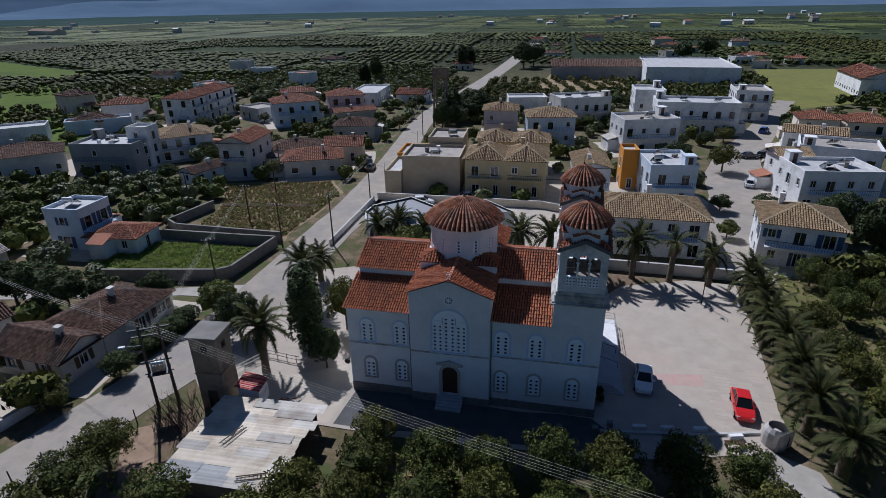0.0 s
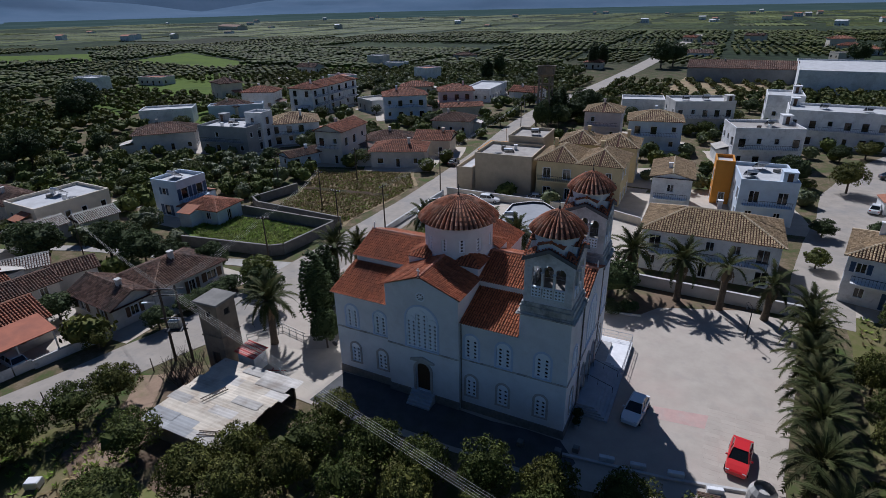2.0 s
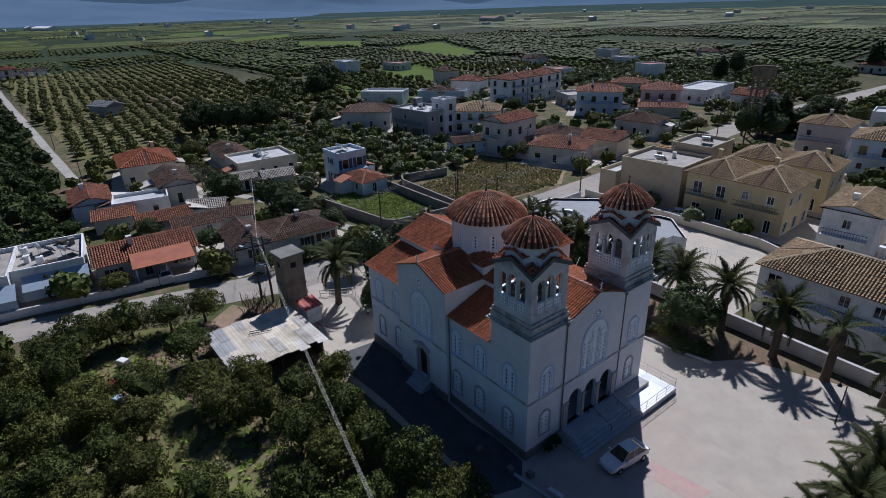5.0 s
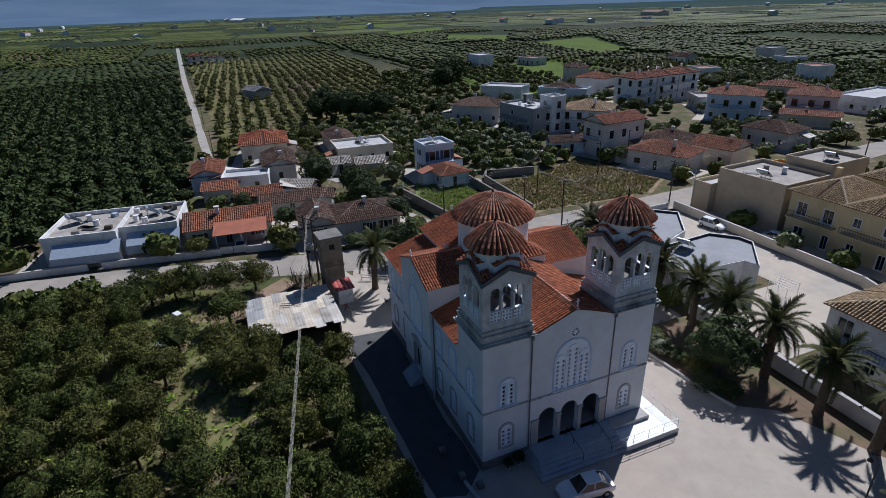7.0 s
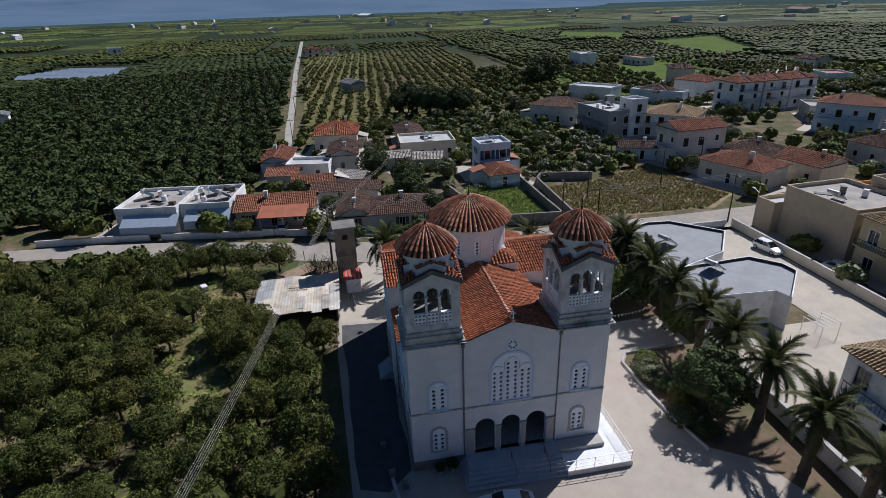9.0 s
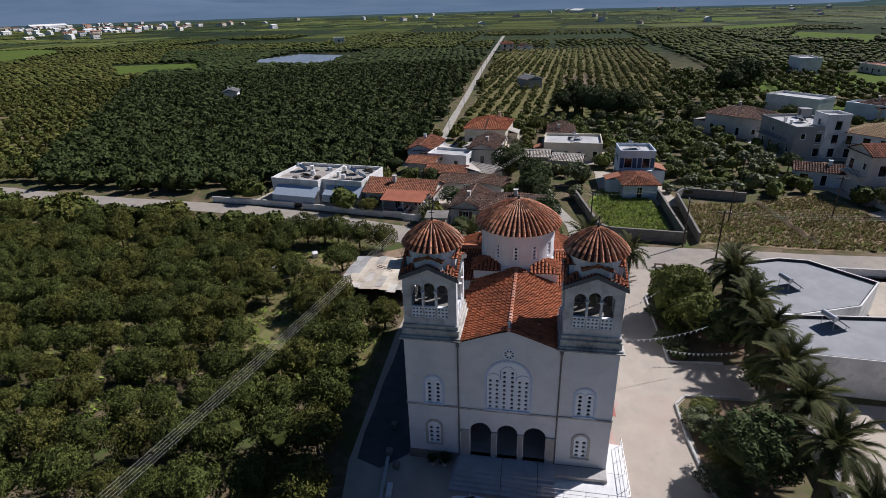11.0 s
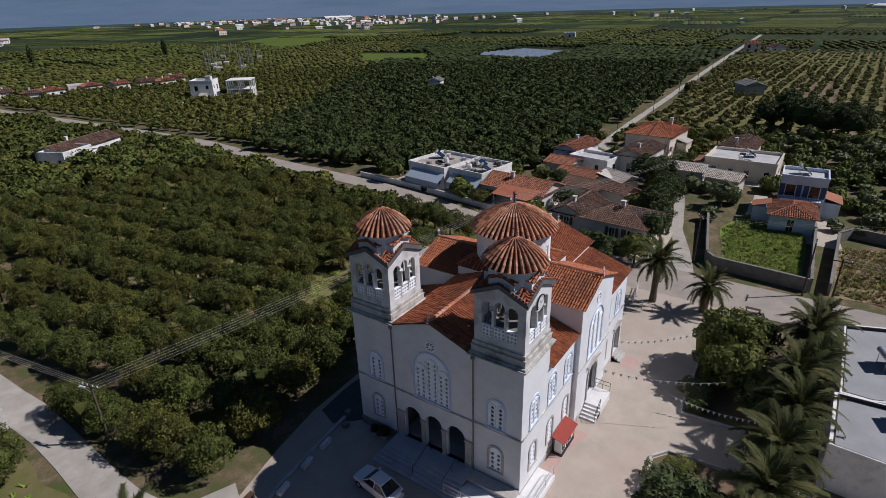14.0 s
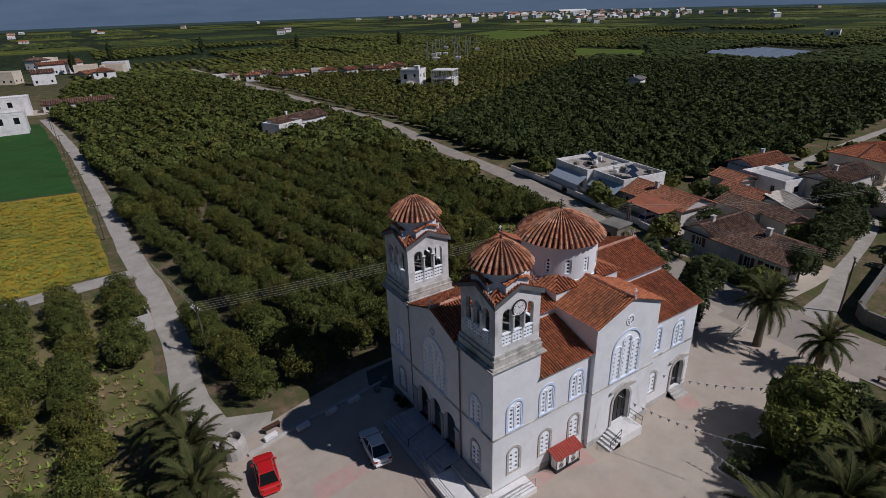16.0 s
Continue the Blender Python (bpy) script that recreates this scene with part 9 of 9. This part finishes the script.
# small ruin and crates among the orchards
ru = thing("ruin", "small roofless block-built pump house", "hut", m=pose(21.6, 12.6, 0, 0, 0, 8))
m3 = MB()
for x0, y0, x1, y1, h in ((-1.1, -1.5, 1.1, -1.3, 1.9), (-1.1, 1.3, 1.1, 1.5, 2.1), (-1.1, -1.3, -0.9, 1.3, 2.0), (0.9, -1.3, 1.1, 0.1, 1.6)):
    m3 = MB()
    m3.box(x0, y0, -0.05, x1, y1, h)
    part("wall", m3, KERB, ru)
for x, y, c, l in ((-30.0, 16.1, RED_PAINT, "red plastic crate among orchard trees"), (-27.0, 16.0, AWNING, "blue plastic barrel among orchard trees"), (-33.6, 17.5, WHITE_PAINT, "white plastic container in an orchard"), (-28.6, 13.4, WHITE_PAINT, "white plastic container in an orchard")):
    cr_ = thing("crate", l, "crate", m=pose(x, y, 0, 0, 0, 30))
    m3 = MB()
    m3.box(-0.55, -0.4, 0, 0.55, 0.4, 0.7, bevel=0.06)
    part("body", m3, c, cr_)
# low fence beside the western corner of the square
fc = thing("low_fence", "low pale wooden fence round a palm", "fence", m=pose(0, 0, 0))
for (x0, y0), (x1, y1) in (((-33.5, 40.2), (-31.5, 43.8)), ((-31.5, 43.8), (-27.6, 43.2)), ((-35, 53.6), (-30.4, 54.2)), ((-30.4, 54.2), (-30.2, 57.6))):
    L = math.hypot(x1 - x0, y1 - y0)
    a = math.degrees(math.atan2(y1 - y0, x1 - x0))
    for z in (0.35, 0.75):
        m3 = MB()
        m3.box(0, -0.02, z, L, 0.02, z + 0.09)
        o = part("rail", m3, OLD_WALL, fc)
        o.matrix_basis = pose(x0, y0, 0, 0, 0, a)
    for k in range(int(L / 1.2) + 1):
        m3 = MB()
        m3.box(k * 1.2 - 0.04, -0.07, 0, k * 1.2 + 0.04, -0.02, 0.95)
        o = part("post", m3, OLD_WALL, fc)
        o.matrix_basis = pose(x0, y0, 0, 0, 0, a)

# ---- far things ----
wt = thing("water_tower", "tall brown concrete water tower on legs", "tower", m=pose(-38.5, 168, 0))
for sx in (-1, 1):
    for sy in (-1, 1):
        m3 = MB()
        m3.tube((sx * 1.9, sy * 1.9, 0), (sx * 1.5, sy * 1.5, 14.4), 0.32, n=8)
        part("leg", m3, OCHRE_WALL, wt)
for z in (4, 8, 12):
    for q in (((-1.8, -1.8), (1.8, -1.8)), ((1.8, -1.8), (1.8, 1.8)), ((1.8, 1.8), (-1.8, 1.8)), ((-1.8, 1.8), (-1.8, -1.8))):
        m3 = MB()
        m3.tube((*q[0], z), (*q[1], z), 0.2, n=6)
        part("brace", m3, OCHRE_WALL, wt)
m3 = MB()
m3.lathe((0, 0, 0), [(1.6, 14.2), (2.6, 15.0), (2.6, 17.2), (2.8, 17.3), (0, 17.5)], 14)
part("tank", m3, OCHRE_WALL, wt)
# Reflected sky is put into the panels' pale blue base colour.
PANEL_ROW = surf("panel_glass_sky_tint", (0.36, 0.42, 0.50), (0.30, 0.36, 0.44), 0.4, 0.3, bump=0)
sf = thing("solar_field", "field of solar panels tinted as if reflecting sky", "solar panels", m=pose(-337, -112, 0, 0, 0, 70))
for k in range(7):
    m3 = MB()
    m3.face([(-26, -20 + k * 6.2, 0.6), (26, -20 + k * 6.2, 0.6), (26, -16.2 + k * 6.2, 2.4), (-26, -16.2 + k * 6.2, 2.4)])
    m3.box(-26, -16.4 + k * 6.2, 0, 26, -16.3 + k * 6.2, 2.35)
    part("panel_row", m3, PANEL_ROW, sf)
# Distance haze is put into the plain's blue-green colour.
FAR_PLAIN = surf("far_plain_haze_tint", (0.050, 0.078, 0.072), (0.038, 0.062, 0.058), 0.012, 1.0, (0.085, 0.115, 0.105), 0.004, 0.5, 0, spec=0.0)
m3 = MB()
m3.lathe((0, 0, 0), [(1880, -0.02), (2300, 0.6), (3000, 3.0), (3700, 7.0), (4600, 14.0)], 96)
tagged(part("backdrop_plain", m3, FAR_PLAIN, None), "far plain towards the horizon, tinted blue for haze", "plain", kind="structure")
# The hills' blue is haze painted into their base colour.
HILL = surf("hillside_haze_tint", (0.115, 0.165, 0.235), (0.095, 0.145, 0.21), 0.004, 1.0, (0.135, 0.185, 0.25), 0.0015, 0.5, 0, spec=0.0)
for label, a0, a1, dist_, hmax, seed, depth in (("long range along the horizon, tinted blue for haze", -75, 230, 3950, 330, 13, 600), ("hills beyond the plain, tinted blue for haze", -30, 62, 3400, 190, 3, 700), ("hills beyond the plain, tinted blue for haze", 40, 130, 3100, 170, 5, 700), ("mountain beyond the plain, tinted blue for haze", 62, 235, 2300, 300, 7, 1500)):
    m3 = MB()
    n, rows_ = 60, 8
    for j in range(rows_ + 1):
        for k in range(n + 1):
            t = k / n
            a = math.radians(90 + a0 + (a1 - a0) * t)
            env = math.sin(math.pi * t) ** 0.8
            f_ = j / rows_
            d = dist_ + depth * f_ + 120 * noise.noise(Vector((t * 6, f_ * 2, seed)))
            z = hmax * env * (f_ ** 1.2) * (0.65 + 0.5 * noise.noise(Vector((t * 5, seed, f_ * 1.5))) + 0.2 * noise.noise(Vector((t * 17, seed, f_ * 5)))) - 1.0
            m3.v.append((d * math.cos(a), d * math.sin(a), z))
    for j in range(rows_):
        for k in range(n):
            q = j * (n + 1) + k
            m3.f.append((q, q + 1, q + n + 2, q + n + 1))
            m3.m.append(0)
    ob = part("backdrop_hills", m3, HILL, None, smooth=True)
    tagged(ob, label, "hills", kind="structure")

# scattered white buildings far off on the plain
rf_ = random.Random(19)
m3 = MB()
TOWNS = [(-1047.0, -2529.0), (-1063.0, -1459.0), (-1033.0, -788.0), (-1187.0, -1206.0), (-1302.0, -2362.0)]
for k in range(420):
    a, d = math.radians(rf_.uniform(55, 275)), rf_.uniform(820, 1900)
    x, y = d * math.cos(a), 40 + d * math.sin(a)
    if k >= 110:
        x, y = rf_.choice(TOWNS)
        x, y = x + rf_.gauss(0, 150), y + rf_.gauss(0, 110)
    w, dp, h, t = rf_.uniform(8, 16), rf_.uniform(7, 11), rf_.choice([3.4, 6.2, 6.4]), rf_.uniform(-0.5, 0.5)
    if rf_.random() < 0.03:
        w, dp, h = rf_.uniform(40, 90), rf_.uniform(16, 30), 6.5
    M = pose(x, y, 0, 0, 0, math.degrees(t))
    wall_i, roof_i = rf_.choice([0, 0, 1]), rf_.choice([2, 3, 3, 0, 0])
    m3.box(-w / 2, -dp / 2, -0.1, w / 2, dp / 2, h, wall_i, M)
    c = [M @ Vector(p) for p in ((-w / 2 - 0.4, -dp / 2 - 0.4, h), (w / 2 + 0.4, -dp / 2 - 0.4, h), (w / 2 + 0.4, dp / 2 + 0.4, h), (-w / 2 - 0.4, dp / 2 + 0.4, h), (-w / 2 - 0.4, 0, h + dp * 0.16), (w / 2 + 0.4, 0, h + dp * 0.16))]
    m3.face([c[0], c[1], c[5], c[4]], roof_i)
    m3.face([c[2], c[3], c[4], c[5]], roof_i)
    m3.face([c[1], c[2], c[5]], wall_i)
    m3.face([c[3], c[0], c[4]], wall_i)
    for s in range(int(w / 4)):
        for side in (-1, 1):
            m3.box(-w / 2 + 1.2 + s * 4, side * (dp / 2 + 0.02) - 0.03, 1.2, -w / 2 + 2.6 + s * 4, side * (dp / 2 + 0.02) + 0.03, 2.6, 4, M)
ob = part("distant_buildings", m3, [WHITE_PAINT, CREAM, TILE_ORANGE, TILE_OLD, GLASS], None, kind="stuff")
tagged(ob, "scattered white buildings far across the plain", "buildings", kind="stuff")

# water tanks, crates and boards on the flat roofs beside the road
rt_ = random.Random(23)
for cx_, cy_, z_, n_ in ((-62.2, 5.3, 4.0, 9), (-62.0, 14.2, 3.9, 9), (-26.8, 106.8, 7.0, 3), (-96, 57, 3.5, 4), (-105, 109, 6.4, 4), (46, 107.5, 6.8, 4), (18.2, 108, 6.9, 3), (18.8, 146.5, 7.8, 4)):
    for k in range(n_):
        x, y, a = cx_ + rt_.uniform(-3.6, 3.6), cy_ + rt_.uniform(-3.2, 3.2), rt_.uniform(0, 90)
        kind = rt_.choice(["crate", "board", "tank", "chimney_pot"])
        m3 = MB()
        if kind == "tank":
            m3.lathe((0, 0, 0), [(0.0, 0.01), (0.45, 0.01), (0.47, 0.5), (0.45, 0.95), (0.2, 1.05), (0.0, 1.06)], 12)
            mt, lb = rt_.choice([STEEL, WHITE_PAINT]), "small round water tank on a flat roof"
        elif kind == "board":
            m3.box(-1.1, -0.5, 0.0, 1.1, 0.5, 0.09, bevel=0.02)
            mt, lb = rt_.choice([BARK, SHEET, IRON]), "old boards lying on a flat roof"
        elif kind == "crate":
            m3.box(-0.5, -0.35, 0.0, 0.5, 0.35, 0.55, bevel=0.03)
            mt, lb = rt_.choice([BARK, CONCRETE, AWNING]), "storage box standing on a flat roof"
        else:
            m3.box(-0.3, -0.3, 0.0, 0.3, 0.3, 0.9, bevel=0.02)
            m3.box(-0.38, -0.38, 0.9, 0.38, 0.38, 1.0, bevel=0.02)
            mt, lb = rt_.choice([WHITE_PAINT, CONCRETE]), "short plastered chimney on a flat roof"
        ob = part(kind, m3, mt, None)
        ob.matrix_basis = pose(x, y, z_ + 0.004, 0, 0, a)
        tagged(ob, lb, kind.replace("_", " "), "roof clutter")
# white pergola and round drain covers in the paved yard
pg = thing("pergola", "white steel pergola frame over a paved yard", "pergola", m=pose(-7.0, 85.5, 0, 0, 0, 8) @ Matrix.Scale(0.7, 4))
for sx in (-1.6, 1.6):
    for sy in (-1.8, 1.8):
        m3 = MB()
        m3.tube((sx, sy, 0), (sx, sy, 2.5), 0.05, n=6)
        part("post", m3, FRAME, pg)
for k in range(5):
    m3 = MB()
    m3.box(-1.7, -1.84 + k * 0.9, 2.5, 1.7, -1.76 + k * 0.9, 2.58)
    part("beam", m3, FRAME, pg)

# worn paving slabs before the church and a dark furrow across the fallow plot
pv = thing("paving_slabs", "worn rectangular paving slabs set flush in the square", "paving", kind="structure")
SLAB = surf("worn_paving_slab", (0.445, 0.39, 0.32), (0.385, 0.335, 0.275), 0.5, 0.9, (0.40, 0.325, 0.27), 0.11, 0.5, 0.2, 12, rand=0.05)
m3 = MB()
m3.box(-0.56, -0.26, -0.02, 0.56, 0.26, 0.010, bevel=0.006)
slab = m3.mesh("slab", [SLAB])
for i in range(5):
    for j in range(17):
        x, y = 13.9 + i * 1.16 + 0.1 * (j % 2), 41.3 + j * 0.56
        if (x - 16) ** 2 + (y - 44) ** 2 > 1.0:
            place(pv, "slab", slab, pose(x, y, 0.0, 0, 0, rf_.uniform(-1, 1)))
fu = thing("furrow", "low earth bank with dry weeds across a fallow plot", "bank", kind="structure")
m3 = MB()
n = 30
for k in range(n + 1):
    t = k / n
    c = Vector((-64.5 + 18.5 * t, 88.0 + 2.5 * t + 0.4 * noise.noise(Vector((t * 9, 1, 2))), 0))
    hh = 0.45 + 0.2 * noise.noise(Vector((t * 14, 4, 2)))
    m3.v.extend([(c.x, c.y - 0.8, -0.03), (c.x, c.y, hh), (c.x, c.y + 0.8, -0.03)])
for k in range(n):
    for j in range(2):
        m3.f.append((3 * k + j, 3 * k + 3 + j, 3 * k + 4 + j, 3 * k + 1 + j))
        m3.m.append(0)
part("bank", m3, SOIL, fu)

# lamp with a drooping neck at the corner of the square
lp = thing("street_lamp", "slim dark lamp post with a drooping curved neck", "lamp post", m=pose(16.5, 63.8, 0, 0, 0, 200))
m3 = MB()
m3.tube((0, 0, -0.05), (0, 0, 3.9), 0.07, 0.045, 8)
part("shaft", m3, IRON, lp)
m3 = MB()
m3.line([(0.9 * math.sin(k / 8 * 2.6) * (0.4 + k / 12), 0, 3.9 + 0.75 * math.sin(k / 8 * 2.9)) for k in range(9)], 0.03, 6)
part("neck", m3, IRON, lp)
m3 = MB()
m3.lathe((0.5, 0, 3.75), [(0.0, 0.0), (0.2, 0.03), (0.17, 0.16), (0.05, 0.32), (0.0, 0.33)], 12)
part("shade", m3, IRON, lp)
# masts and gantries of a substation among the orchards
ss = thing("substation", "grey steel masts and gantries of a substation", "substation", m=pose(-225, -285, 0, 0, 0, 50))
rs_ = random.Random(41)
for k in range(26):
    x, y, h = rs_.uniform(-85, 85), rs_.uniform(-22, 22), rs_.choice([9, 11, 14, 30 if k % 4 == 0 else 10])
    m3 = MB()
    m3.tube((x - 0.7, y, 0), (x, y, h), 0.26, 0.18, 4)
    m3.tube((x + 0.7, y, 0), (x, y, h), 0.26, 0.18, 4)
    m3.box(x - 3, y - 0.12, h * 0.82, x + 3, y + 0.12, h * 0.82 + 0.25)
    part("mast", m3, STEEL, ss)
for k in range(8):
    m3 = MB()
    x, y = rs_.uniform(-80, 80), rs_.uniform(-18, 18)
    m3.box(x - 2.5, y - 1.6, 0, x + 2.5, y + 1.6, 3.2, bevel=0.1)
    part("switch_house", m3, KERB, ss)

# stone heap and white double gate before the flat-roofed houses
hp_ = thing("rubble_heap", "heap of pale stones and broken planks", "rubble", m=pose(-53.6, 19.6, 0))
m3 = MB()
rh_ = random.Random(52)
for k in range(60):
    a, d = rh_.uniform(0, 6.28), rh_.uniform(0, 1) ** 0.7
    s_ = rh_.uniform(0.12, 0.32)
    M = pose(1.5 * d * math.cos(a), 2.2 * d * math.sin(a), 0.75 * (1 - d) + 0.02, rh_.uniform(-30, 30), rh_.uniform(-30, 30), rh_.uniform(0, 360))
    m3.box(-s_, -s_ * 0.7, -s_ * 0.4, s_, s_ * 0.7, s_ * 0.5, 0, M, bevel=s_ * 0.2)
part("stones", m3, KERB, hp_, kind="stuff")
gt = thing("yard_gate", "white double metal gate in a yard wall", "gate")
for (x0, y0), (x1, y1) in (((-50.85, 23.15), (-50.53, 24.9)), ((-50.51, 25.0), (-50.22, 26.7))):
    L = math.hypot(x1 - x0, y1 - y0)
    m3 = MB()
    m3.box(0, -0.03, 0.1, L, 0.03, 1.25, bevel=0.015)
    o = part("leaf", m3, WHITE_PAINT, gt)
    o.matrix_basis = pose(x0, y0, 0, 0, 0, math.degrees(math.atan2(y1 - y0, x1 - x0)))
